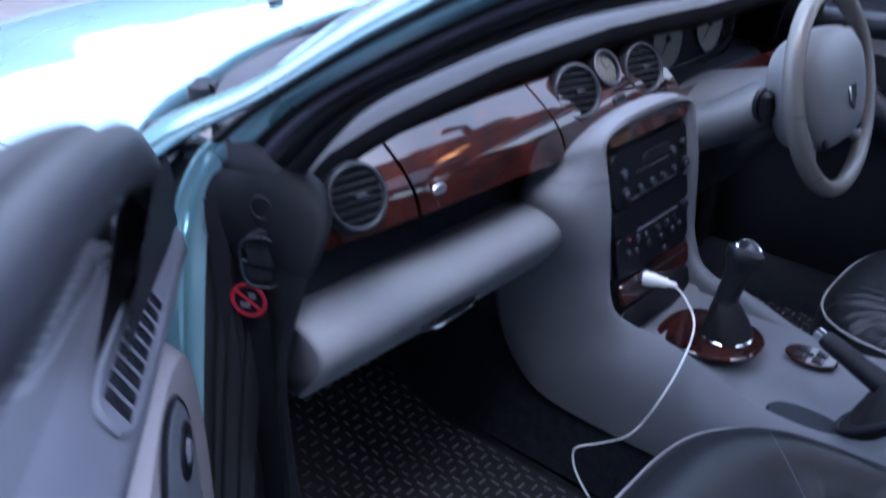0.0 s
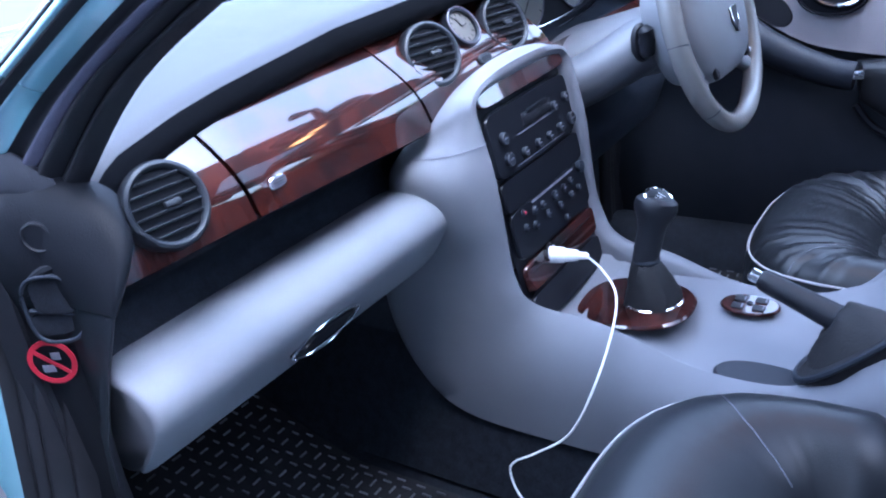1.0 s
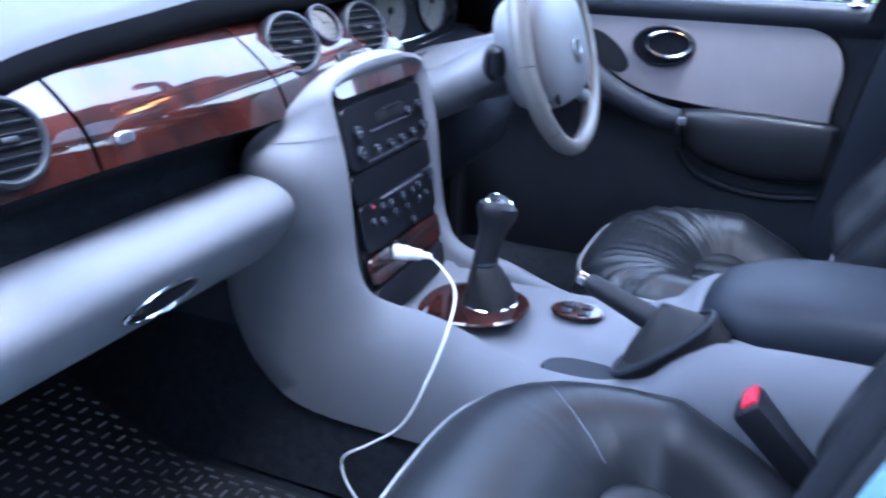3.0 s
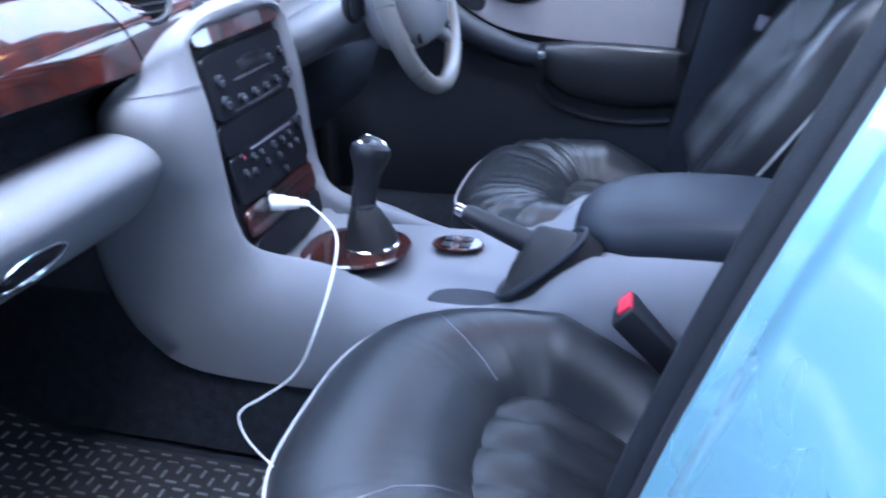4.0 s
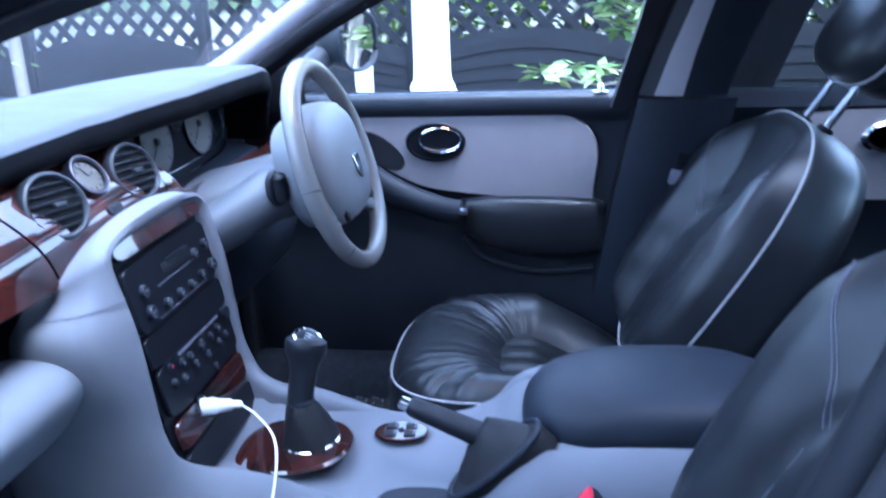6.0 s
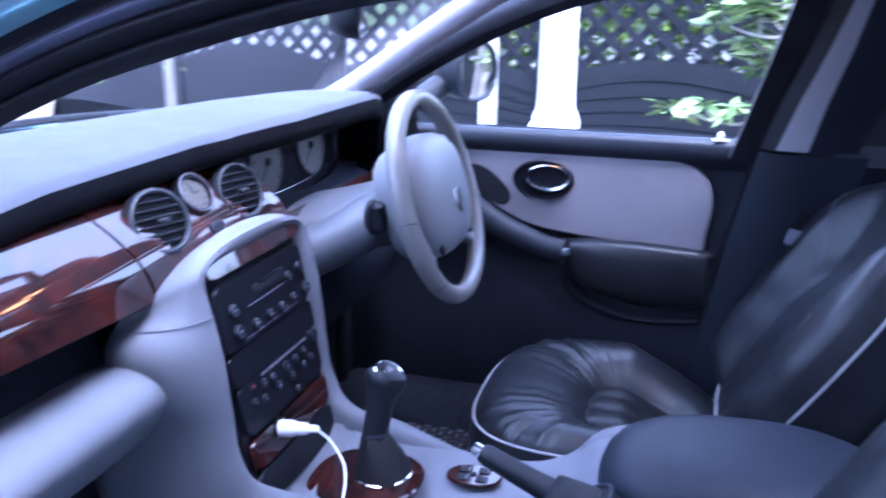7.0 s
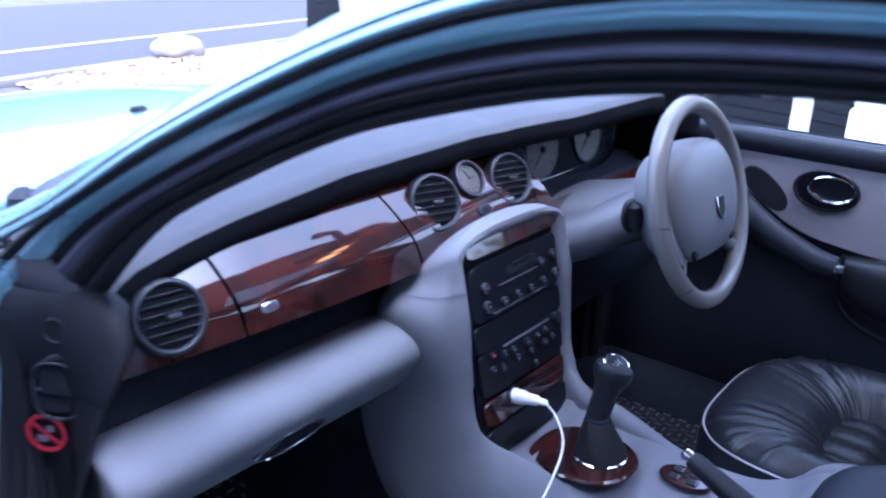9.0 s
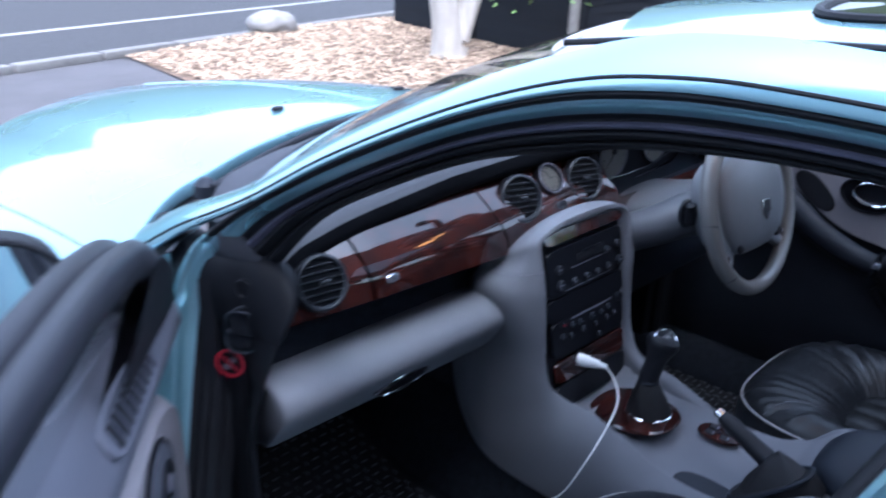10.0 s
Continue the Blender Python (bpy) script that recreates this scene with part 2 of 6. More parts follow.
def tube(pts, r, sides=8, closed=False, bm=None, flat=1.0, up=(0, 0, 1)):
    """A round or flattened rod along points; r is a number or one for each point."""
    P = [Vector(p) for p in pts]
    rows = []
    n = len(P)
    for i, p in enumerate(P):
        a = P[(i - 1) % n] if (closed or i) else p
        b = P[(i + 1) % n] if (closed or i < n - 1) else p
        d = (b - a).normalized()
        u = Vector(up)
        if abs(d.dot(u)) > 0.97:
            u = Vector((1, 0, 0)) if abs(d.x) < 0.9 else Vector((0, 1, 0))
        s = d.cross(u).normalized()
        u = s.cross(d)
        k = r[i] if isinstance(r, (list, tuple)) else r
        rows.append([p + s * (k * math.cos(2 * math.pi * j / sides)) + u * (k * flat * math.sin(2 * math.pi * j / sides)) for j in range(sides)])
    return grid(rows, True, closed, bm, caps=not closed)


def lathe(profile, m=Matrix(), sides=32, bm=None, sx=1.0, sy=1.0, caps=True):
    """A turned form: profile rows of (radius, height), its axis along z of m."""
    rows = [[m @ Vector((r * sx * math.cos(2 * math.pi * j / sides), r * sy * math.sin(2 * math.pi * j / sides), h)) for j in range(sides)] for r, h in profile]
    return grid(rows, True, False, bm, caps=caps)


def rbox(size, m=Matrix(), bevel=0.004, seg=2, bm=None):
    """A box with rounded edges, centred on m."""
    t = bmesh.new()
    bmesh.ops.create_cube(t, size=1.0)
    bmesh.ops.scale(t, vec=size, verts=t.verts)
    if bevel:
        bmesh.ops.bevel(t, geom=list(t.edges), offset=bevel, segments=seg, profile=0.5, affect="EDGES")
    t.transform(m)
    if bm is None:
        return t
    me = bpy.data.meshes.new("tmp")
    t.to_mesh(me)
    t.free()
    bm.from_mesh(me)
    bpy.data.meshes.remove(me)
    return bm


def frame_of(at, normal, up=(0, 0, 1)):
    """A pose whose z axis is the normal and whose y axis is as near to up as may be."""
    z = Vector(normal).normalized()
    x = Vector(up).cross(z).normalized()
    y = z.cross(x)
    return Matrix.Translation(at) @ Matrix((x, y, z)).transposed().to_4x4()


def slab(outline, thick, m=Matrix(), bevel=0.002, bm=None):
    """A plate of the outline's shape in the xy plane of m, from 0 up to thick, with a rounded upper edge."""
    c = sum((Vector((x, y, 0)) for x, y in outline), Vector()) / len(outline)
    size = max((Vector((x, y, 0)) - c).length for x, y in outline)
    k = 1 - bevel / size if size else 1
    rows = [[(x, y, 0) for x, y in outline], [(x, y, thick - bevel) for x, y in outline], [(c.x + (x - c.x) * k, c.y + (y - c.y) * k, thick) for x, y in outline]]
    return grid([[m @ Vector(p) for p in r] for r in rows], True, False, bm, caps=True)


def superellipse(a, b, e=2.5, n=48):
    out = []
    for i in range(n):
        t = 2 * math.pi * i / n
        c, s = math.cos(t), math.sin(t)
        out.append((a * math.copysign(abs(c) ** (2 / e), c), b * math.copysign(abs(s) ** (2 / e), s)))
    return out

# ---- the car: x to the driver's side, y forward, z up ----
# dashboard
LIPZ = [(-0.668, 1.07), (-0.645, 1.056), (-0.632, 1.036), (-0.622, 1.02), (-0.612, 1.012), (-0.602, 1.018), (-0.588, 1.029), (-0.57, 1.038), (-0.5, 1.054), (-0.44, 1.063), (-0.25, 1.082), (0, 1.089), (0.1, 1.093), (0.2, 1.105), (0.33, 1.114), (0.5, 1.117), (0.58, 1.105), (0.64, 1.065), (0.67, 1.0)]
LIPY = [(-0.668, 0.235), (-0.652, 0.212), (-0.638, 0.195), (-0.622, 0.182), (-0.608, 0.176), (-0.595, 0.176), (-0.25, 0.177), (0.03, 0.175), (0.12, 0.155), (0.22, 0.108), (0.33, 0.088), (0.5, 0.08), (0.6, 0.1), (0.67, 0.14)]


def base_y(x):
    return min(0.49 - 0.2 * x * x, 0.535 - 0.49 * x * x)


def wood_end(x):
    return 0.03 * max(0, (-0.44 - x) / 0.12) ** 1.4


def wood_y(z, x=0.0):
    """The fascia's bulging section: upright at its foot, leaning well back at its top."""
    u = max(0.0, min(0.04, z - 0.945))
    v = max(0.0, min(0.055, z - 0.985))
    return 0.1306 + 0.1 * min(0.0, z - 0.945) + 0.1 * u + 8.125 * u * u + 0.75 * v + 5.4545 * v * v + 1.35 * max(0.0, z - 1.04) + wood_end(x)


def dashboard():
    d = thing("dashboard", "car dashboard with grey soft pad, walnut fascia and round air vents", "dashboard", (0, 0.2, 0.9))
    xs = [-0.668 + 0.1 * i / 40 for i in range(40)] + [-0.568 + 1.188 * i / 80 for i in range(80)] + [0.62 + 0.05 * i / 12 for i in range(13)]
    rows = []
    for x in xs:
        ly, lz = lerp(LIPY, x), lerp(LIPZ, x)
        by = min(base_y(x), 0.235 + max(0, x + 0.668) * 2.2) if x < 0 else base_y(x)
        end = max(0, (abs(x) - 0.56) / 0.11)
        top = min(1.082 - 0.05 * end, lz + 0.04)
        sec = [(ly + 0.10, lz - 0.052), (ly + 0.03, lz - 0.053), (ly + 0.014, lz - 0.050), (ly + 0.004, lz - 0.042), (ly, lz - 0.028), (ly + 0.002, lz - 0.012), (ly + 0.010, lz - 0.003), (ly + 0.022, lz)]
        for k in range(1, 8):
            t = k / 7
            sec.append((ly + 0.022 + (max(by, ly + 0.03) - ly - 0.022) * t, lz + (top - lz) * t + 0.012 * math.sin(math.pi * t)))
        rows.append([(x, y, z) for y, z in sec])
    cut = sum(1 for x in xs if x < -0.6)
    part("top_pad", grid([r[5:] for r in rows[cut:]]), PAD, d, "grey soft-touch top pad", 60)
    part("pad_end", grid(rows[:cut + 1]), PAD, d, "rounded end of the top pad", 60)
    # same pad as above, its shaded front painted dark
    part("pad_lip", grid([r[:6] for r in rows[cut:]]), SHADE_VINYL, d, "rolled lip of the pad, shade put into its colour", 60)

    # walnut fascia: three panels with open joints
    def panel(name, xa, xb, slant_a, slant_b, zt=None, zb=0.9335, n=30):
        rows = []
        for i in range(n + 1):
            t = i / n
            r = []
            for k in range(25):
                v = k / 24
                x0 = xa + slant_a * (1 - v)
                x1 = xb + slant_b * (1 - v)
                x = x0 + (x1 - x0) * t
                top = zt(x) if zt else lerp(LIPZ, max(x, -0.58)) - 0.034
                bot = zb - 0.036 * min(0.43, x + 0.62) - 0.5 * wood_end(x) if zt is None else zb
                z = bot + (top - bot) * v
                r.append((x, wood_y(z, x), z))
            z0 = r[0][2]
            r = [(r[0][0], r[0][1] + 0.012, z0 + 0.002), (r[0][0], r[0][1] + 0.003, z0 - 0.002)] + r
            rows.append(r)
        rows = [[(x, y + 0.012, z) for x, y, z in rows[0]]] + rows + [[(x, y + 0.012, z) for x, y, z in rows[-1]]]
        return part(name, grid(rows), BURL, d, "glossy red-brown burl walnut", 50)

    panel("fascia_panel", -0.617, -0.484, -0.022, 0.016)
    panel("fascia_panel", -0.479, -0.192, 0.016, 0.045)
    panel("fascia_panel", -0.187, 0.165, 0.045, 0.0)
    panel("fascia_panel", 0.168, 0.655, 0, 0, lambda x: 1.02 - 0.075 * min(1, (x - 0.168) / 0.05), 0.905)

    # dark body behind and below the fascia
    rows = []
    for i in range(41):
        x = -0.645 + 0.49 * i / 40
        e = wood_end(x)
        rows.append([(x, y + e * max(0, min(1, (z - 0.86) / 0.05)), z - 0.5 * e * max(0, min(1, (z - 0.86) / 0.05))) for y, z in ((0.20, 1.03), (0.2, 0.945), (0.136, 0.931 - 0.036 * (x + 0.62)), (0.139, 0.926 - 0.036 * (x + 0.62)), (0.152, 0.913), (0.18, 0.90), (0.205, 0.885), (0.218, 0.866), (0.218, 0.852), (0.205, 0.842), (0.2, 0.82), (0.29, 0.70), (0.36, 0.67), (0.62, 0.62))])
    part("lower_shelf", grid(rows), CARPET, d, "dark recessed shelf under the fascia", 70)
    rows = []
    for i in range(31):
        x = 0.17 + 0.5 * i / 30
        rows.append([(x, y, z) for y, z in ((0.27, 1.07), (0.27, 0.96), (0.17, 0.93), (0.16, 0.90), (0.10, 0.86), (0.085, 0.80), (0.12, 0.70), (0.2, 0.63), (0.4, 0.6), (0.62, 0.6))])
    part("knee_panel", grid(rows), DARK_SOFT, d, "dark lower panel below the wheel")

    # instrument cluster
    cl = part("instrument_panel", slab([(x, y) for x, y in superellipse(0.215, 0.066, 3.5)], 0.01, frame_of((0.41, 0.232, 1.005), (0, -1, 0.12)), 0.004), RADIO, d, "dark instrument panel with cream dials and chrome rings")
    nrm = (0, -1, 0.12)
    for cx, cz, r in ((0.316, 1.006, 0.057), (0.493, 1.010, 0.057), (0.402, 1.035, 0.024), (0.235, 0.995, 0.024), (0.585, 0.995, 0.026)):
        big = r > 0.03
        at = Vector((cx, 0.219, cz))
        m = frame_of(at, nrm)
        part("dial", lathe([(0.001, 0.002), (r * 0.93, 0.002), (r * 0.95, 0.0)], m, 40), DIAL if big else RADIO, cl, "cream dial face" if big else "")
        part("dial_ring", lathe([(r * 0.95, 0.001), (r * 0.96, 0.003), (r * 0.985, 0.0035), (r, 0.001)], m, 40, caps=False), CHROME if not big else SEAL, cl, "chrome ring")
        if big:
            for k in range(11):
                a = radians(225 - 27 * k)
                part("tick", rbox((0.0016, 0.007, 0.0008), m @ pose(math.cos(a) * r * 0.8, math.sin(a) * r * 0.8, 0.003, 0, 0, math.degrees(a) - 90), 0), DARK, cl)
            part("needle", rbox((0.002, r * 0.75, 0.001), m @ pose(-r * 0.25, -r * 0.22, 0.005, 0, 0, 132), 0), DARK, cl)
            part("hub", lathe([(0.007, 0.002), (0.006, 0.007), (0.001, 0.008)], m, 16), DARK, cl)
    pts = smooth_line([(0.2, 0.206, 0.955), (0.26, 0.2, 0.938), (0.36, 0.198, 0.935), (0.47, 0.198, 0.94), (0.56, 0.2, 0.95), (0.61, 0.205, 0.985)], 6)
    part("chrome_strip", tube(pts, 0.0028), CHROME, d)
    pts = smooth_line([(0.23, 0.212, 0.968), (0.3, 0.206, 0.952), (0.4, 0.205, 0.95), (0.5, 0.206, 0.955), (0.58, 0.21, 0.975)], 6)
    part("chrome_strip", tube(pts, 0.0016), CHROME, d)

    # round vents
    def vent(cx, cz, r, tilt=0.0, lean=0.42):
        n = Vector((tilt, -1, lean)).normalized()
        m = frame_of(Vector((cx, wood_y(cz, cx), cz)) + n * 0.002, n)
        v = part("air_vent", lathe([(r * 0.99, -0.055), (r * 1.03, -0.004), (r * 1.035, 0.006), (r * 1.0, 0.0105), (r * 0.93, 0.0120), (r * 0.87, 0.0105), (r * 0.84, 0.007), (r * 0.835, 0.003)], m, 48, caps=False), VENT, d, "round charcoal air vent")
        part("vent_back", lathe([(r * 0.86, 0.0055), (0.001, 0.0058)], m, 40), SHADE_VINYL, v)
        part("vent_bezel", lathe([(r * 1.045, -0.006), (r * 1.06, 0.0), (r * 1.045, 0.005), (r * 1.03, 0.003)], m, 48, caps=False), DARK, v)
        for k in range(6):
            y = (-0.64 + 0.256 * k) * r * 0.98
            w = math.sqrt(max(0, (r * 0.835) ** 2 - y * y))
            part("slat", rbox((2 * w, 0.0016, 0.0045), m @ pose(0, y, 0.0088, -14), 0.0008, 1), SLAT, v)
        part("vent_tab", rbox((0.018, 0.007, 0.008), m @ pose(0.004, 0, 0.010), 0.003), VENT, v)
        part("vent_wheel", rbox((0.004, 0.02, 0.006), m @ pose(-r * 0.78, -r * 0.52, 0.0105, 0, 0, 35), 0.0015), DARK, v)
        return v

    vent(-0.091, 0.9995, 0.0435, -0.33, 0.48)
    vent(0.108, 0.9985, 0.0435, -0.27, 0.46)
    vent(-0.549, 0.969, 0.0415, -0.16, 0.4)
    # clock
    m = frame_of((0.011, 0.168, 1.016), (-0.1, -1, 0.7))
    c = part("clock", lathe([(0.0315, -0.06), (0.0315, 0.002), (0.0285, 0.0065), (0.0245, 0.005), (0.0235, 0.001)], m, 40, caps=False), RADIO, d, "small analogue clock with dark bezel")
    part("clock_ring", lathe([(0.0298, 0.0045), (0.0303, 0.0068), (0.0288, 0.0078), (0.0278, 0.006)], m, 40, caps=False), SEAL, c, "thin grey bezel")
    part("clock_face", lathe([(0.0237, 0.0012), (0.001, 0.0012)], m, 32), DIAL, c, "cream clock face")
    for a, ln in ((20, 0.016), (-75, 0.012)):
        part("clock_pointer", rbox((0.0014, ln, 0.0008), m @ pose(0, 0, 0.0024, 0, 0, a) @ pose(0, ln / 2, 0), 0), DARK, c)
    for k in range(12):
        part("tick", rbox((0.001, 0.004, 0.0006), m @ pose(0, 0, 0.0018, 0, 0, 30 * k) @ pose(0, 0.0195, 0), 0), DARK, c)
    # hazard switch below the clock
    m = frame_of((0.016, wood_y(0.971) - 0.001, 0.971), (0, -1, 0.5))
    h = part("hazard_switch", slab(superellipse(0.017, 0.0078, 3, 24), 0.003, m), VENT, d, "small oval switch in grey bezel")
    part("switch_face", slab(superellipse(0.011, 0.004, 3, 24), 0.0015, m @ pose(0, 0, 0.0028), 0.0006), RADIO, h)
    # opener of the upper glovebox
    m = frame_of((-0.432, wood_y(0.953) - 0.001, 0.953), (0, -1, 0.2))
    b = part("glovebox_button", slab(superellipse(0.0125, 0.0068, 3, 24), 0.0018, m), CHROME, d, "small bright oblong push button")
    part("button_face", slab(superellipse(0.0112, 0.0055, 3, 24), 0.001, m @ pose(0, 0, 0.0014), 0.0004), SEAL, b)
    for k in range(3):
        part("rib", rbox((0.016, 0.001, 0.001), m @ pose(0, -0.0026 + 0.0026 * k, 0.0025), 0), DARK, b)
    # end panel towards the passenger door
    plan = smooth_line([(-0.588, 0.165, 0), (-0.594, 0.142, 0), (-0.606, 0.132, 0), (-0.622, 0.145, 0), (-0.638, 0.173, 0), (-0.652, 0.204, 0), (-0.668, 0.235, 0), (-0.68, 0.30, 0), (-0.68, 0.42, 0)], 5)

    def wrap(levels):
        """A skin round the dashboard's end: levels of (height, inset)."""
        rows = []
        for i, p in enumerate(plan):
            d = (plan[min(i + 1, len(plan) - 1)] - plan[max(i - 1, 0)]).normalized()
            nv = Vector((-d.y, d.x, 0))
            lift = 0.045 * max(0, min(1, (i - 10) / 14))
            w = max(0, min(1, (p.x + 0.655) / 0.045))
            rows.append([p - nv * ins + Vector((w * lerp([(0.45, -0.07), (0.62, -0.085), (0.72, -0.09), (0.80, -0.082), (0.86, -0.062), (0.93, -0.03), (0.98, 0)], z), 0, z + lift * max(0, z - 0.93) / 0.055)) for z, ins in levels])
        return grid(rows)

    e = part("end_panel", wrap([(0.45, 0.03), (0.62, 0.012), (0.74, 0.008), (0.8, 0.007), (0.86, 0.006), (0.92, 0.006)]), COVER, d, "black end panel with openings")
    far = [(0.25, 0.915), (0.24, 0.955), (0.24, 1.0), (0.26, 1.02), (0.42, 1.04), (0.45, 0.9), (0.42, 0.5), (0.36, 0.45), (0.33, 0.55), (0.3, 0.68), (0.27, 0.80)]
    part("end_panel", slab(far, 0.02, Matrix(((0, 0, 1, 0.648), (1, 0, 0, 0), (0, 1, 0, 0), (0, 0, 0, 1))), 0.003), DARK, d)
    part("end_cover", wrap([(0.905, 0.014), (0.908, 0.004), (0.925, 0.0), (0.945, -0.002), (0.96, -0.001), (0.972, 0.003), (0.98, 0.01), (0.985, 0.02), (0.986, 0.035)]), COVER, e, "smooth charcoal cover with round cap", 60)
    nv = (-0.81, -0.585, 0.0)
    part("round_cap", lathe([(0.0145, 0), (0.0145, 0.0025), (0.013, 0.0036), (0.0115, 0.0022), (0.001, 0.0026)], frame_of((-0.6525, 0.2025, 0.978), (-0.88, -0.47, 0.0)), 28), COVER, e)
    m = frame_of((-0.651, 0.204, 0.925), nv)
    arc = [m @ Vector((0.026 * math.cos(q), 0.006 + 0.016 * math.sin(q) + 0.007 * math.cos(q), 0.002)) for q in [math.pi * k / 16 for k in range(17)]]
    part("opening_rim", tube(arc, [0.0022 + 0.003 * math.sin(math.pi * k / 16) for k in range(17)], 8), COVER, e, "rounded lip over the opening")
    part("opening", slab(superellipse(0.0235, 0.02, 3, 32), 0.002, m @ pose(0, -0.002, 0.004), 0.0008), CARPET, e)
    part("opening", slab(superellipse(0.021, 0.012, 3, 32), 0.003, frame_of((-0.6575, 0.215, 0.893), nv) @ pose(0, 0, 0.001), 0.0008), CARPET, e)
    mo = frame_of((-0.657, 0.208, 0.909), nv)
    part("pocket_rim", tube([mo @ Vector((x, y, 0.005)) for x, y in superellipse(0.0235, 0.033, 3, 40)], 0.0019, 8, True), DARK_SOFT, e, "rounded rim of the narrow pocket")
    part("opening_bar", rbox((0.044, 0.002, 0.006), frame_of((-0.655, 0.211, 0.904), nv) @ pose(0, 0, 0.003, 0, 0, -12), 0.0008), DARK_SOFT, e)
    # round red warning sticker
    m = frame_of((-0.6645, 0.231, 0.85), (-0.86, -0.5, 0))
    st = part("warning_sticker", lathe([(0.0235, 0), (0.0235, 0.0012), (0.0185, 0.0012), (0.0185, 0)], m, 40, caps=False), STICKER_RED, e, "red round prohibition sticker")
    part("sticker_face", lathe([(0.0186, 0.0006), (0.001, 0.0006)], m, 32), RADIO, st)
    part("sticker_bar", rbox((0.038, 0.004, 0.001), m @ pose(0, 0, 0.0012, 0, 0, -40), 0), STICKER_RED, st)
    part("sticker_mark", rbox((0.012, 0.008, 0.0006), m @ pose(-0.005, -0.007, 0.0009), 0.0002), SEAL, st)
    part("sticker_mark", rbox((0.009, 0.008, 0.0006), m @ pose(0.005, 0.006, 0.0009), 0.0002), SEAL, st)
    return d


def glovebox():
    g = thing("glovebox_lid", "rounded grey glovebox lid with a chrome pull", "glovebox", (-0.42, 0.15, 0.77))
    sec = smooth_line([(0.235, 0.825, 0), (0.165, 0.846, 0), (0.118, 0.838, 0), (0.1, 0.81, 0), (0.117, 0.775, 0), (0.155, 0.73, 0), (0.215, 0.69, 0), (0.25, 0.686, 0), (0.285, 0.71, 0), (0.28, 0.8, 0)], 4, True)
    cy, cz = 0.19, 0.775
    rows = []
    for x, k in [(-0.658, 0.88), (-0.657, 0.94), (-0.653, 0.98), (-0.644, 1.0), (-0.626, 1.0)] + [(-0.6 + 0.04 * i, 1.0) for i in range(10)] + [(-0.198, 1.0), (-0.184, 0.99), (-0.174, 0.965), (-0.167, 0.92), (-0.163, 0.85), (-0.161, 0.70)]:
        tuck = 0.03 if x < -0.62 else 0.0
        rows.append([(x + tuck * max(0, min(1, (p.x - 0.15) / 0.05)), cy + (p.x - cy) * k - 0.02 * (x + 0.42), cz + (p.y - cz) * k) for p in sec])
    part("lid", grid(rows, True, False, caps=True), GREY, g)
    m = frame_of((-0.417, 0.122, 0.768), (0, -1, -0.35)) @ pose(0, 0, 0, 0, 0, 2)
    pull = part("pull_recess", slab([(x, y * (1 - 0.35 * abs(x) / 0.06)) for x, y in superellipse(0.058, 0.019, 2.0, 40)], 0.003, m @ pose(0, 0, -0.001)), RADIO, g, "dark recess of the pull")
    ring = [m @ Vector((x, y * (1 - 0.35 * abs(x) / 0.06), 0.0035)) for x, y in superellipse(0.058, 0.0195, 2.0, 56)]
    part("chrome_rim", tube(ring, [0.0013 + 0.0012 * max(0, math.sin(2 * math.pi * i / 56)) for i in range(56)], 8, True), CHROME, pull, "chrome rim")
    part("pull_lever", slab([(x, y * (1 - 0.3 * abs(x) / 0.05)) for x, y in superellipse(0.046, 0.009, 2.2, 32)], 0.006, m @ pose(0.002, 0.004, 0.001), 0.003), RADIO, pull, "dark lever")
    edge = [m @ Vector((0.046 * math.cos(q) + 0.002, -0.006 - 0.006 * math.sin(q), 0.005)) for q in [math.pi * k / 16 for k in range(17)]]
    part("lever_edge", tube(edge, [0.0006 + 0.0014 * math.sin(math.pi * k / 16) for k in range(17)], 6), CHROME, pull)
    return g


CON_C = [(0.076, 0.937), (0.072, 0.918), (0.058, 0.86), (0.051, 0.80), (0.047, 0.757), (0.040, 0.71), (0.020, 0.668), (-0.02, 0.648), (-0.09, 0.638), (-0.20, 0.603), (-0.31, 0.602), (-0.37, 0.632), (-0.44, 0.688), (-0.66, 0.70)]
CON_D = [(0.128, 0.908), (0.136, 0.892), (0.155, 0.868), (0.172, 0.80), (0.212, 0.72), (0.222, 0.652), (0.211, 0.582), (0.172, 0.514), (0.095, 0.480), (-0.09, 0.477), (-0.26, 0.484), (-0.34, 0.487), (-0.44, 0.49), (-0.66, 0.49)]
CON_X = [0.157, 0.166, 0.199, 0.192, 0.178, 0.17, 0.167, 0.167, 0.168, 0.168, 0.168, 0.168, 0.17, 0.17]


def slot_pose():
    """The handbrake slot on the rising tunnel."""
    return frame_of((-0.098, -0.386, 0.669), (-0.15, 0.66, 0.72), (0.0, 0.108, -0.1))


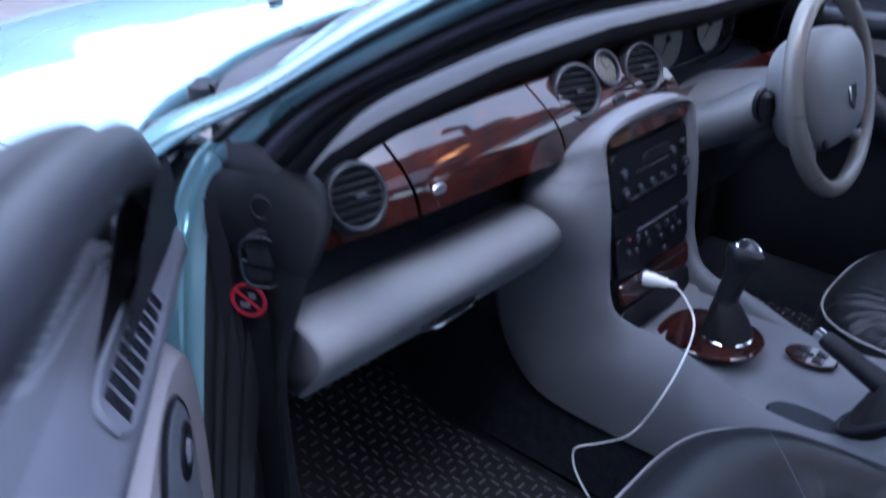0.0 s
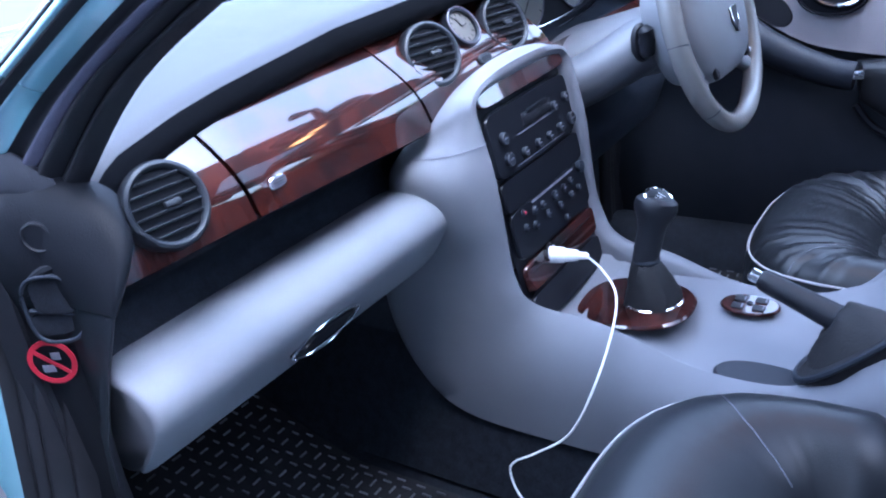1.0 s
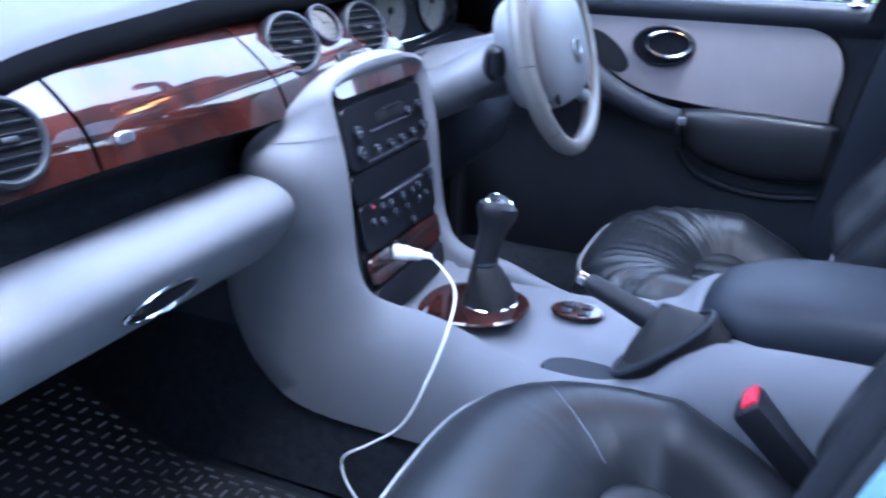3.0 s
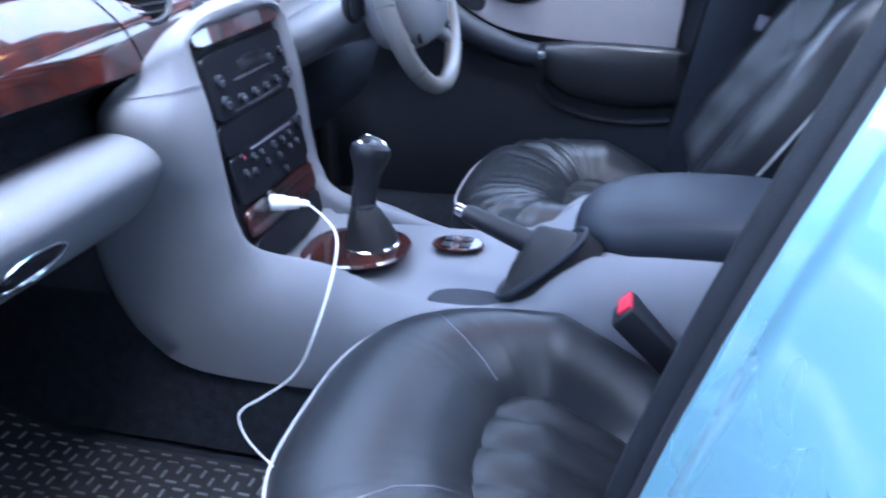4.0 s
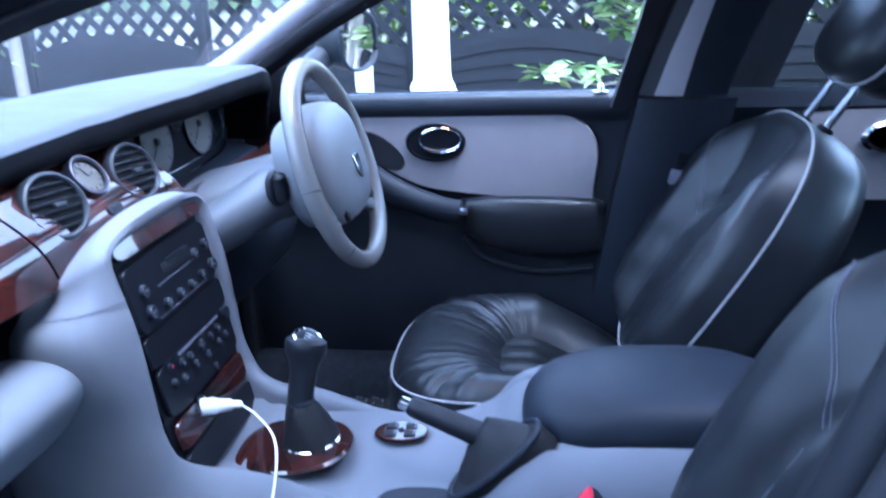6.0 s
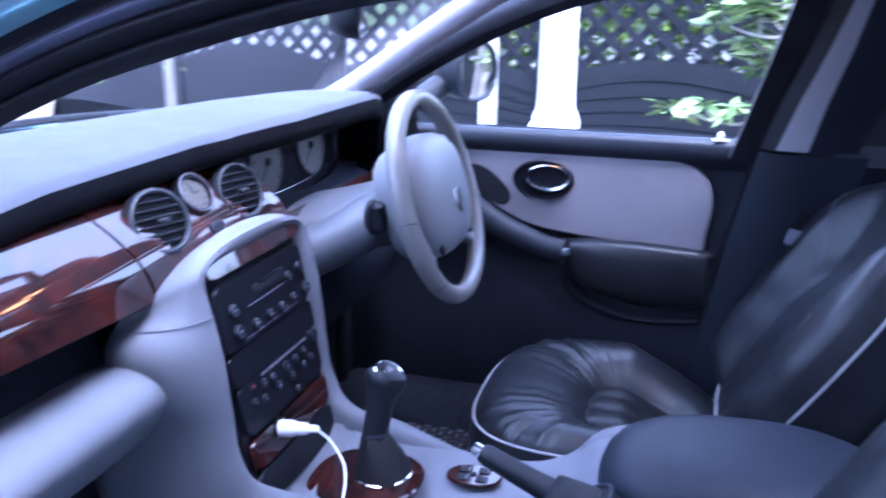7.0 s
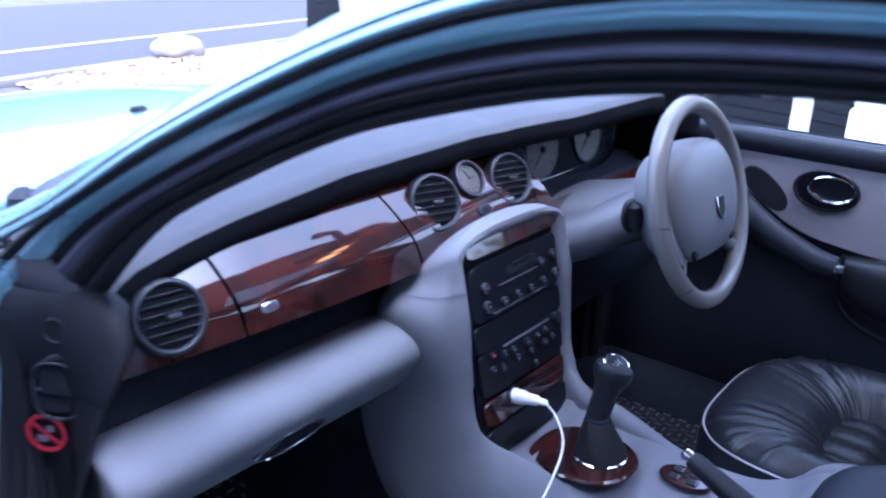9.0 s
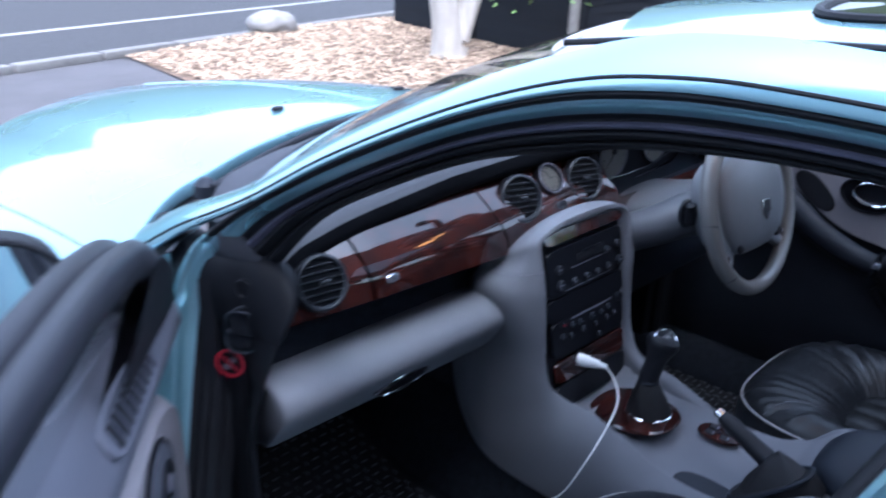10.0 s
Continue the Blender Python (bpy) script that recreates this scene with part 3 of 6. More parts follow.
def centre_console():
    c = thing("centre_console", "ash-grey centre console with arched surround, radio and walnut panels", "console", (0, -0.1, 0.49))
    C = smooth_line([(y, z, 0) for y, z in CON_C], 5)
    D = smooth_line([(y, z, 0) for y, z in CON_D], 5)
    X = smooth_line([(x, 0, 0) for x in CON_X], 5)

    def row(i, sgn):
        a, b, xo = C[i], D[i], X[i].x
        t = (C[min(i + 1, len(C) - 1)] - C[max(i - 1, 0)]).normalized()
        nx, nz = t.y, -t.x
        n = Vector((nx, nz))
        low = min(1, max(0, (i - 28) / 8))
        inner = 0.128 - 0.024 * low
        pts = [(inner - 0.002, a.x - n.x * 0.026, a.y - n.y * 0.026), (inner, a.x - n.x * 0.004, a.y - n.y * 0.004), (inner + 0.003, a.x + n.x * 0.006, a.y + n.y * 0.006), (inner + 0.010, a.x + n.x * 0.011, a.y + n.y * 0.011), (inner + 0.018, a.x + n.x * 0.008, a.y + n.y * 0.008)]
        ax, ay = a.x, a.y
        if sgn > 0:
            pts[3:] = [(x + 0.004 + 0.006 * j, y, z) for j, (x, y, z) in enumerate(pts[3:])]
        for k, f in ((0.06, 0.45), (0.16, 0.71), (0.32, 0.89), (0.55, 0.98), (0.8, 1.0), (1.0, 0.985)):
            if sgn > 0 and k < 0.3:
                k *= 0.45
            pts.append((inner + 0.016 + 0.01 * (sgn > 0) + (xo - inner - 0.016 - 0.01 * (sgn > 0)) * f, ax + (b.x - ax) * k, ay + (b.y - ay) * k))
        pts.append((xo - 0.022, b.x + 0.03, b.y))
        pts.append((xo - 0.07, b.x + 0.05, b.y))
        return [(sgn * x, y, z) for x, y, z in pts]

    n = len(C)
    rows = [row(i, -1) for i in range(n - 1, -1, -1)]
    # arch over the radio
    l, r = rows[-1], row(0, 1)
    for k in range(1, 32):
        t = k / 32
        rise = math.sin(math.pi * t)
        mid = []
        for j, (p, q) in enumerate(zip(l, r)):
            a = math.pi * (1 - t)
            g = (0, 0, 0.1, 0.3, 0.55, 0.8, 0.95, 1.0, 1.0, 1.0, 1.0, 1.0, 1.0)[j]
            up = (0.017, 0.017, 0.022, 0.031, 0.040, 0.046, 0.053, 0.056, 0.056, 0.054, 0.045, 0.03, 0.01)[j]
            x = abs(p[0]) * math.copysign(abs(math.cos(a)) ** (0.5 + 0.55 * g), math.cos(a))
            mid.append((x, p[1] + 0.004 * rise, p[2] + up * rise ** (0.5 + 0.4 * g)))
        rows.append(mid)
    rows += [row(i, 1) for i in range(n)]
    part("console_shell", grid(rows), GREY, c, "smooth ash-grey plastic shell", 50)

    # fine joint across each shoulder
    for sgn in (-1, 1):
        r = [Vector(q) + Vector((sgn * 0.0012, -0.0012, 0.0006)) for q in row(7, sgn)[2:11]]
        part("shoulder_joint", tube(r, 0.0007, 5), SEAL, c)
    # top of the tunnel between the rims
    T = []
    for i in range(27, n):
        p = C[i]
        if p.x > -0.028:
            continue
        drop = 0.004 + 0.009 * max(0, min(1, (p.x + 0.24) / 0.06))
        w = max(0, min(1, (-0.10 - p.x) / 0.08)) * max(0, min(1, (p.x + 0.45) / 0.1))
        T.append([(x, p.x, p.y - drop - 0.006 * (1 - (x / 0.11) ** 2) + 0.03 * w * max(0, min(1, (x + 0.09) / 0.13))) for x in [-0.106 + 0.0212 * k for k in range(11)]])
    part("tunnel_top", grid(T), GREY, c, "grey top of the tunnel")
    # tray below the panel
    tr = []
    for y, z in ((0.075, 0.60), (0.05, 0.601), (0.03, 0.606), (0.012, 0.614), (-0.006, 0.618), (-0.02, 0.6235), (-0.034, 0.627)):
        tr.append([(0.118 * k / 6, y, z + 0.024 * abs(k / 6) ** 3 * (1 if y > -0.01 else 0.4)) for k in range(-6, 7)])
    part("tray", grid(tr), GREY, c, "grey storage tray")

    # panel with radio, heater controls and wood
    def face(v, dx=0.0, out=0.0):
        """A pose on the panel: v metres down from its top."""
        y, z = 0.078 - 0.055 * v / 0.29, 0.958 - v
        return frame_of((dx, y - out, z), (0, -1, 0.19))

    bm = grid([[(x, 0.083 - 0.055 * v / 0.29, 0.964 - v) for x in (-0.123, -0.06, 0, 0.06, 0.123)] for v in (0.012, 0.05, 0.1, 0.15, 0.2, 0.3, 0.365)])
    part("panel_backing", bm, RADIO, c, "black panel")
    w = part("wood_strip", slab([(x, max(y, -0.010) + (0.006 * (1 - (x / 0.125) ** 2) if y > 0 else 0)) for x, y in superellipse(0.126, 0.013, 3.5, 64)], 0.006, face(0.012) @ pose(0, 0, 0.001, -14), 0.003), BURL, c, "glossy walnut strip")
    rad = part("radio", slab(superellipse(0.122, 0.046, 9, 48), 0.006, face(0.075), 0.003), RADIO, c, "black car radio with small round knobs")
    part("display", rbox((0.088, 0.017, 0.002), face(0.060, 0.015, 0.0062), 0.0006), DARK, rad, "dark display")
    part("cassette_slot", rbox((0.062, 0.006, 0.002), face(0.052, 0.018, 0.0068), 0.0006), RADIO, rad)
    part("display_line", rbox((0.13, 0.0012, 0.001), face(0.074, 0.014, 0.0062), 0), SEAL, rad)
    part("display_line", rbox((0.15, 0.0012, 0.001), face(0.112, 0.006, 0.0062), 0), SEAL, rad)
    for x, v, r in ((-0.09, 0.067, 0.0085), (-0.088, 0.096, 0.0092), (0.107, 0.098, 0.0092), (0.102, 0.064, 0.0075), (0.064, 0.067, 0.007), (-0.044, 0.1, 0.0068), (-0.004, 0.101, 0.0068), (0.032, 0.102, 0.0068), (0.068, 0.1, 0.0068)):
        k = part("knob", lathe([(r, 0), (r, 0.005), (r * 0.85, 0.0068), (r * 0.6, 0.006), (0.0005, 0.006)], face(v, x, 0.006), 20), DARK_SOFT, rad)
        part("knob_mark", rbox((r * 1.0, 0.0018, 0.0006), face(v - 0.0015, x, 0.0127), 0), SEAL, k)
        part("knob_ring", lathe([(r * 0.98, 0.005), (r * 0.92, 0.0066), (r * 0.84, 0.0068)], face(v, x, 0.0062), 20, caps=False), PAD, k)
    part("blank_panel", slab(superellipse(0.122, 0.022, 9, 40), 0.005, face(0.143), 0.002), RADIO, c)
    hv = part("heater_panel", slab(superellipse(0.118, 0.036, 8, 40), 0.005, face(0.2), 0.002), RADIO, c, "black heater panel with rows of buttons")
    part("heater_display", rbox((0.135, 0.0035, 0.001), face(0.169, 0.012, 0.0055), 0), SEAL, hv)
    for x, v, r in ((-0.055, 0.181, 0.0062), (-0.03, 0.183, 0.006), (0.009, 0.184, 0.0078), (0.04, 0.184, 0.006), (0.064, 0.182, 0.006), (-0.087, 0.195, 0.006), (-0.061, 0.201, 0.0066), (-0.021, 0.2, 0.0066), (0.019, 0.203, 0.006), (0.059, 0.202, 0.0062), (0.029, 0.227, 0.0062), (0.084, 0.2, 0.0055)):
        q = part("button", lathe([(r, 0), (r, 0.003), (r * 0.8, 0.0048), (0.0005, 0.0048)], face(v, x, 0.0052), 18), DARK_SOFT, hv)
        part("button_mark", rbox((0.006, 0.0016, 0.0006), face(v - 0.001, x, 0.0101), 0), SEAL, q)
    part("red_button", lathe([(0.0052, 0), (0.0052, 0.003), (0.0005, 0.004)], face(0.173, -0.085, 0.0052), 18), DARK_SOFT, hv)
    part("red_lamp", lathe([(0.0022, 0), (0.0022, 0.0012), (0.0003, 0.0014)], face(0.1725, -0.084, 0.0088), 12), RED, hv, "small red light")
    part("turn_knob", lathe([(0.009, 0), (0.009, 0.007), (0.0005, 0.008)], face(0.172, 0.1, 0.0052), 20), DARK_SOFT, hv)
    lw = part("ashtray_panel", slab(superellipse(0.116, 0.022, 8, 40), 0.006, face(0.262), 0.003), BURL, c, "glossy walnut ashtray panel")
    part("joint", rbox((0.2, 0.0018, 0.002), face(0.254, 0, 0.0056), 0), RADIO, lw)
    # lower walnut coloured black, since it mirrors only the dark cabin
    part("dark_lower_panel", slab(superellipse(0.116, 0.025, 8, 40), 0.006, face(0.312), 0.003), RADIO, c, "lower part of the walnut panel, blackened for its dark reflection")
    part("socket", lathe([(0.0145, 0), (0.0145, 0.004), (0.0115, 0.005), (0.0115, 0.0)], face(0.25, -0.043, 0.005), 24, caps=False), CHROME, c, "power socket with bright ring")

    # gear surround: oval of walnut with a chrome collar
    m = frame_of((0.0, -0.102, 0.6255), (0, 0.06, 1), (0, 1, 0))
    part("gear_surround", slab([(x, y * (1 - 0.10 * y / 0.09)) for x, y in superellipse(0.074, 0.082, 2.4, 48)], 0.005, frame_of((0.0, -0.084, 0.6258), (0, 0.06, 1), (0, 1, 0)) @ pose(-0.008, 0, 0), 0.003), BURL, c, "walnut oval around the lever")
    part("collar", lathe([(0.0405, 0.004), (0.0425, 0.0075), (0.0405, 0.009), (0.038, 0.006)], m @ pose(0.004, -0.010, 0), 40, caps=False), CHROME, c, "chrome collar")
    # oval switch panel behind it
    m = frame_of((0.042, -0.236, 0.6255), (-0.05, 0.02, 1), (0, 1, 0))
    o = part("switch_panel", slab(superellipse(0.025, 0.040, 2.1, 40), 0.004, m, 0.0025), BURL, c, "walnut oval with small window switches")
    for x, y in ((-0.010, 0.014), (0.010, 0.014), (-0.010, -0.014), (0.010, -0.014)):
        part("window_switch", rbox((0.014, 0.017, 0.004), m @ pose(x, y, 0.0045, 5), 0.0018), DARK, o)
        part("switch_edge", rbox((0.010, 0.0018, 0.001), m @ pose(x, y - 0.006, 0.0064, 5), 0), SEAL, o)
    part("centre_switch", lathe([(0.005, 0.003), (0.004, 0.006), (0.0005, 0.0065)], m, 18), RADIO, o)
    # dark pad by the handbrake, and the slot's rubber lip
    m = frame_of((-0.098, -0.288, 0.604), (-0.25, 0.0, 1), (0, 1, 0))
    part("side_pad", slab(superellipse(0.024, 0.062, 2.3, 40), 0.008, m @ pose(0, 0, -0.001, 0, 0, 0), 0.004), DARK_SOFT, c, "dark rubber pad beside the handbrake")
    SM = slot_pose()
    lip = [SM @ Vector((x, y, 0.009)) for x, y in superellipse(0.030, 0.076, 2.3, 48)]
    part("slot_lip", tube(lip, 0.0042, 8, True), DARK_SOFT, c, "dark rubber lip of the slot")
    part("slot_cover", slab(superellipse(0.031, 0.077, 2.3, 40), 0.034, SM @ pose(0, 0, -0.024), 0.001), GAITER, c)
    # box that carries the armrest
    return c


def gear_lever():
    g = thing("gear_lever", "black gear lever with leather gaiter and chrome-trimmed knob", "gear lever", (0.01, -0.11, 0.65))
    rows = []
    for r, x, y, z, q in ((0.039, 0.004, -0.110, 0.630, 3), (0.0365, 0.004, -0.110, 0.639, 3), (0.0355, 0.004, -0.109, 0.648, 2.8), (0.0315, 0.004, -0.108, 0.658, 2.6), (0.0305, 0.004, -0.106, 0.666, 2.5), (0.0265, 0.004, -0.104, 0.676, 2.2), (0.0235, 0.004, -0.103, 0.685, 2), (0.0185, 0.004, -0.102, 0.692, 2)):
        rows.append([(x + a * (1 + 0.10 * math.sin(4 * i * 6.28 / 28 + 40 * z)), y + b * (1 + 0.08 * math.cos(5 * i * 6.28 / 28)), z + 0.002 * math.sin(3 * i)) for i, (a, b) in enumerate(superellipse(r, r, q, 28))])
    part("gaiter", grid(rows, True), GAITER, g, "creased leather gaiter")
    part("neck_ring", lathe([(0.0175, -0.004), (0.0195, 0), (0.0175, 0.004)], pose(0.004, -0.102, 0.694, -6), 20, caps=False), DARK_SOFT, g, "dark neck ring")
    ax = Vector((0.016, -0.012, 0.085)).normalized()
    m = frame_of((0.004, -0.102, 0.704), ax, (0, 1, 0))
    k = part("knob", lathe([(0.0165, -0.012), (0.017, 0.004), (0.017, 0.02), (0.0175, 0.035), (0.0205, 0.048), (0.0255, 0.06), (0.0275, 0.069), (0.026, 0.078), (0.02, 0.083)], m, 32, sx=0.95, sy=1.1), DARK, g, "black leather knob")
    m2 = frame_of(m @ Vector((0, -0.002, 0.0795)), ax + Vector((-0.35, -0.42, 0)), (0, 1, 0))
    part("cap_ring", lathe([(0.02, -0.003), (0.0225, -0.001), (0.0225, 0.002), (0.0205, 0.004), (0.0195, 0.003)], m2, 28, caps=False), CHROME, k, "chrome cap ring")
    part("cap", lathe([(0.0185, 0.003), (0.014, 0.0045), (0.0005, 0.005)], m2, 28), RADIO, k, "black cap with a pale shift pattern")
    for x in (-0.006, 0, 0.006):
        part("pattern_bar", rbox((0.0013, 0.012, 0.0006), m2 @ pose(x, 0, 0.0052), 0), PIPING, k)
    part("pattern_bar", rbox((0.0135, 0.0013, 0.0006), m2 @ pose(0, 0, 0.0053), 0), PIPING, k)
    return g


def handbrake():
    h = thing("handbrake", "black handbrake lever with chrome button and leather boot", "handbrake", (-0.05, -0.35, 0.66))
    a, b = Vector((-0.034, -0.264, 0.712)), Vector((-0.056, -0.366, 0.682))
    pts = [a.lerp(b, t) for t in (0, 0.04, 0.1, 0.3, 0.55, 0.8, 0.92, 1.0)]
    part("grip", tube(pts, [0.0115, 0.0135, 0.0142, 0.0145, 0.0155, 0.0165, 0.017, 0.016], 20), DARK, h, "black leather grip")
    d = (a - b).normalized()
    part("button", tube([a, a + d * 0.012, a + d * 0.015], [0.0092, 0.0092, 0.006], 16), CHROME, h, "chrome release button")
    part("collar", tube([b.lerp(a, 0.10), b.lerp(a, -0.02)], [0.0178, 0.019], 20), DARK_SOFT, h)
    SM = slot_pose()
    ax = (b - a).normalized()
    sx = ax.cross(Vector((0, 0, 1))).normalized()
    sz = sx.cross(ax)
    c0 = b + (a - b) * 0.06
    rows = []
    for t in (0, 0.08, 0.2, 0.35, 0.5, 0.65, 0.8, 0.92, 1.0):
        r = []
        for k in range(32):
            u = 2 * math.pi * k / 32
            top = c0 + sx * (0.0195 * math.cos(u)) * -1 + sz * (-0.0195 * math.sin(u))
            ex, ey = math.copysign(abs(math.cos(u)) ** 0.8, math.cos(u)) * 0.026, math.copysign(abs(math.sin(u)) ** 0.8, math.sin(u)) * 0.07
            low = SM @ Vector((ex, ey, 0.003))
            w = t ** 1.1
            fold = 0.0022 * math.sin(5 * u + 9 * t) * math.sin(math.pi * t)
            r.append(top.lerp(low, w) + (SM.to_3x3() @ Vector((0, 0, 0.012 * math.sin(math.pi * t ** 0.7) + fold))))
        rows.append(r)
    part("boot", grid(rows, True), GAITER, h, "black leather boot")
    return h


def armrest():
    a = thing("armrest", "padded charcoal armrest on the centre console", "armrest", (0.0, -0.55, 0.71))
    rows = []
    for z, k in ((0.699, 0.90), (0.702, 0.97), (0.709, 1.0), (0.719, 0.995), (0.731, 0.97), (0.743, 0.91), (0.751, 0.81), (0.756, 0.66), (0.7585, 0.48), (0.76, 0.3), (0.7605, 0.12), (0.7606, 0.01)):
        rows.append([(0.0 + x * k, -0.585 + y * k, z + k * (-0.005 * y / 0.17 - 0.010 * max(0, k * y / 0.17) ** 2)) for x, y in superellipse(0.112, 0.172, 2.7, 64)])
    part("cushion", grid(rows, True, caps=True), DARK_SOFT, a, "smooth charcoal pad", 60)
    part("arm_box", rbox((0.24, 0.34, 0.10), pose(0, -0.625, 0.649), 0.012, 3), GREY, a, "grey box below")
    return a


def seat(cx, fy, label, sink=0.0, recline=28):
    s = thing("front_seat", label, "car seat", (cx, fy - 0.26, 0.40), "front seats")
    N = 240
    hw, hl = 0.232, 0.245
    cy = fy - hl - 0.01

    def outline(k, e=3.2, kx=1.0, ky=1.0):
        return [(x * k * kx, y * k * ky) for x, y in superellipse(hw, hl, e, N)]

    rows = []
    for k, z in ((0.95, 0.43), (1.0, 0.47), (1.015, 0.54), (1.0, 0.60), (0.985, 0.622), (0.965, 0.636), (0.90, 0.652), (0.80, 0.658), (0.69, 0.653), (0.58, 0.638), (0.50, 0.620), (0.455, 0.606), (0.42, 0.596)):
        r = []
        for x, y in outline(k):
            ang = math.atan2(y, x)
            if y > 0:
                y *= 1 - 0.5 * max(0, (0.85 - k) / 0.43)
            crease = 0.0
            if 0.60 < z < 0.66:
                corner = math.exp(-((abs(ang - math.pi / 2) - 0.85) / 0.5) ** 2)
                w = noise.noise(Vector((ang * 9, k * 2.5, cx))) + 0.5 * noise.noise(Vector((ang * 24, k * 3, cx)))
                crease = (0.0065 if cx > 0 else 0.0006) * (1 - abs(w) * 2.2) * corner * (0.6 + 0.4 * math.sin(ang * 40 + k * 3 + 5 * w))
            front = max(0, y / hl) ** 2
            back = 5 * max(0, -y / hl)
            r.append((cx + x, cy + y + 0.012 * front, z + crease - 0.012 * front * (1 if z > 0.6 else 0) - 0.025 * back - sink))
        rows.append(r)
    bolster = grid(rows, True)
    tree = BVHTree.FromBMesh(bolster)
    part("cushion_bolster", bolster, LEATHER, s, "puffed charcoal leather bolster with creases" if cx > 0 else "puffed charcoal leather bolster", 60)
    # pleated centre
    rows = []
    for k in range(25):
        x = -0.108 + 0.216 * k / 24
        r = []
        lim = (max(0.0, 1 - abs(x / 0.114) ** 3.0)) ** 0.5 * 0.078
        for j in range(15):
            y = -0.19 + (0.19 + lim) * j / 14
            rib = abs(math.sin(math.pi * (x + 0.108) / 0.054))
            edge = max(0, (abs(x) - 0.094) / 0.014)
            fr = max(0, (y - lim + 0.03) / 0.03)
            r.append((cx + x, cy + y, 0.603 - sink - 0.125 * max(0, -y / hl) + 0.006 * rib ** 0.5 * (1 - 0.7 * fr) - 0.010 * edge - 0.012 * fr ** 2))
        rows.append(r)
    part("cushion_centre", grid(rows), LEATHER_WORN, s, "pleated leather centre panel", 60)
    edge = [(cx + x, cy + y + 0.012 * max(0, y / hl) ** 2, 0.630 - sink - 0.012 * max(0, y / hl) ** 2 - 0.125 * max(0, -y / hl)) for x, y in outline(0.987)]
    part("piping", tube(edge, 0.0021, 6, True), PIPING, s, "pale piping round the cushion")
    # stitched seams across the front corners
    for sg in (-1, 1):
        P = []
        for k in range(15):
            t = k / 14
            h = tree.ray_cast(Vector((cx + sg * (0.2 - 0.105 * t), cy + 0.165 - 0.105 * t + 0.012 * math.sin(math.pi * t), 0.8)), Vector((0, 0, -1)))[0]
            if h:
                P.append(h + Vector((0, 0, 0.0002)))
        part("seam", tube(P, 0.0007, 5), SEAL, s)
    part("seat_base", rbox((0.40, 0.42, 0.12), pose(cx, cy - 0.01, 0.40), 0.02, 3), DARK, s, "black base trim")
    for sg in (-1, 1):
        part("seat_rail", rbox((0.03, 0.44, 0.03), pose(cx + sg * 0.17, cy, 0.345), 0.004), DARK, s)

    # backrest, leaning back
    lean = radians(recline)
    o = Vector((cx, cy - hl + 0.075, 0.585))
    upv, fw = Vector((0, -math.sin(lean), math.cos(lean))), Vector((0, math.cos(lean), math.sin(lean)))

    def bp(x, h, d):
        return o + Vector((x, 0, 0)) + upv * h + fw * d

    H = 0.51

    def bo(k):
        out = []
        for x, y in superellipse(0.238, H / 2, 3.0, N):
            h = y + H / 2
            taper = 1 - 0.13 * max(0, (h - 0.3) / 0.245) ** 1.5 - 0.06 * max(0, (0.12 - h) / 0.12)
            out.append((x * taper * k, H / 2 + (h - H / 2) * k, math.atan2(y, x)))
        return out

    def step(a, b, t):
        t = max(0.0, min(1.0, (t - a) / (b - a)))
        return t * t * (3 - 2 * t)

    def relief(x, h, k):
        up = step(0.36, 0.50, h)
        d = 0.012 + 0.052 * step(0.085, 0.165, abs(x)) * (1 - 0.75 * up) + 0.012 * up
        q = (abs(x) / 0.118) ** 3 + (abs(h - 0.15) / 0.19) ** 3
        d -= 0.008 * math.exp(-((q - 1) / 0.22) ** 2)
        if q < 1:
            d += 0.006 * abs(math.sin(math.pi * (x + 0.118) / 0.059)) ** 0.5 * (1 - q)
        d += (0.0008 if cx > 0 else 0.0003) * math.sin(70 * h + 25 * abs(x)) * step(0.09, 0.13, abs(x)) * (1 - up)
        return d - (0.012 + d) * max(0, (k - 0.90) / 0.10) ** 2 + 0.02 * max(0, (k - 0.90) / 0.10) ** 2

    rows = [[bp(x, h, d) for x, h, a in bo(k)] for k, d in ((0.85, -0.10), (0.97, -0.09), (1.0, -0.06), (1.005, -0.02), (1.0, 0.008))]
    part("backrest_side", grid(rows, True), LEATHER, s, "charcoal leather side of the backrest", 60)
    rows = []
    for i in range(27):
        k = 1.0 - 0.985 * i / 26
        rows.append([bp(x, h, relief(x, h, k)) for x, h, a in bo(k)])
    part("backrest_front", grid(rows, True, caps=True), LEATHER, s, "charcoal leather backrest with bolsters and pleated centre", 60)
    for sg in (-1, 1):
        for off in (0.0, 0.004):
            line = smooth_line([(0.106, 0.275, 0), (0.111, 0.30, 0), (0.119, 0.325, 0), (0.135, 0.355, 0), (0.165, 0.40, 0), (0.176, 0.42, 0)], 4)
            part("seam", tube([bp(sg * (p.x + off), p.y, relief(p.x + off, p.y, 0.6) + 0.0004) for p in line], 0.0009, 5), SEAL, s)
        part("seam", tube([bp(sg * 0.113, 0.05 + 0.022 * i, relief(0.113, 0.05 + 0.022 * i, 0.6) + 0.0004) for i in range(10)], 0.0007, 5), SEAL, s)
    edge = [bp(x, h, 0.012) for x, h, a in bo(0.998)]
    part("piping", tube(edge, 0.0021, 6, True), PIPING, s, "pale piping round the backrest")
    rows = [[bp(x, h, d) for x, h, a in bo(k)] for k, d in ((0.85, -0.10), (0.4, -0.105), (0.02, -0.105))]
    part("backrest_shell", grid(rows, True), DARK_SOFT, s)
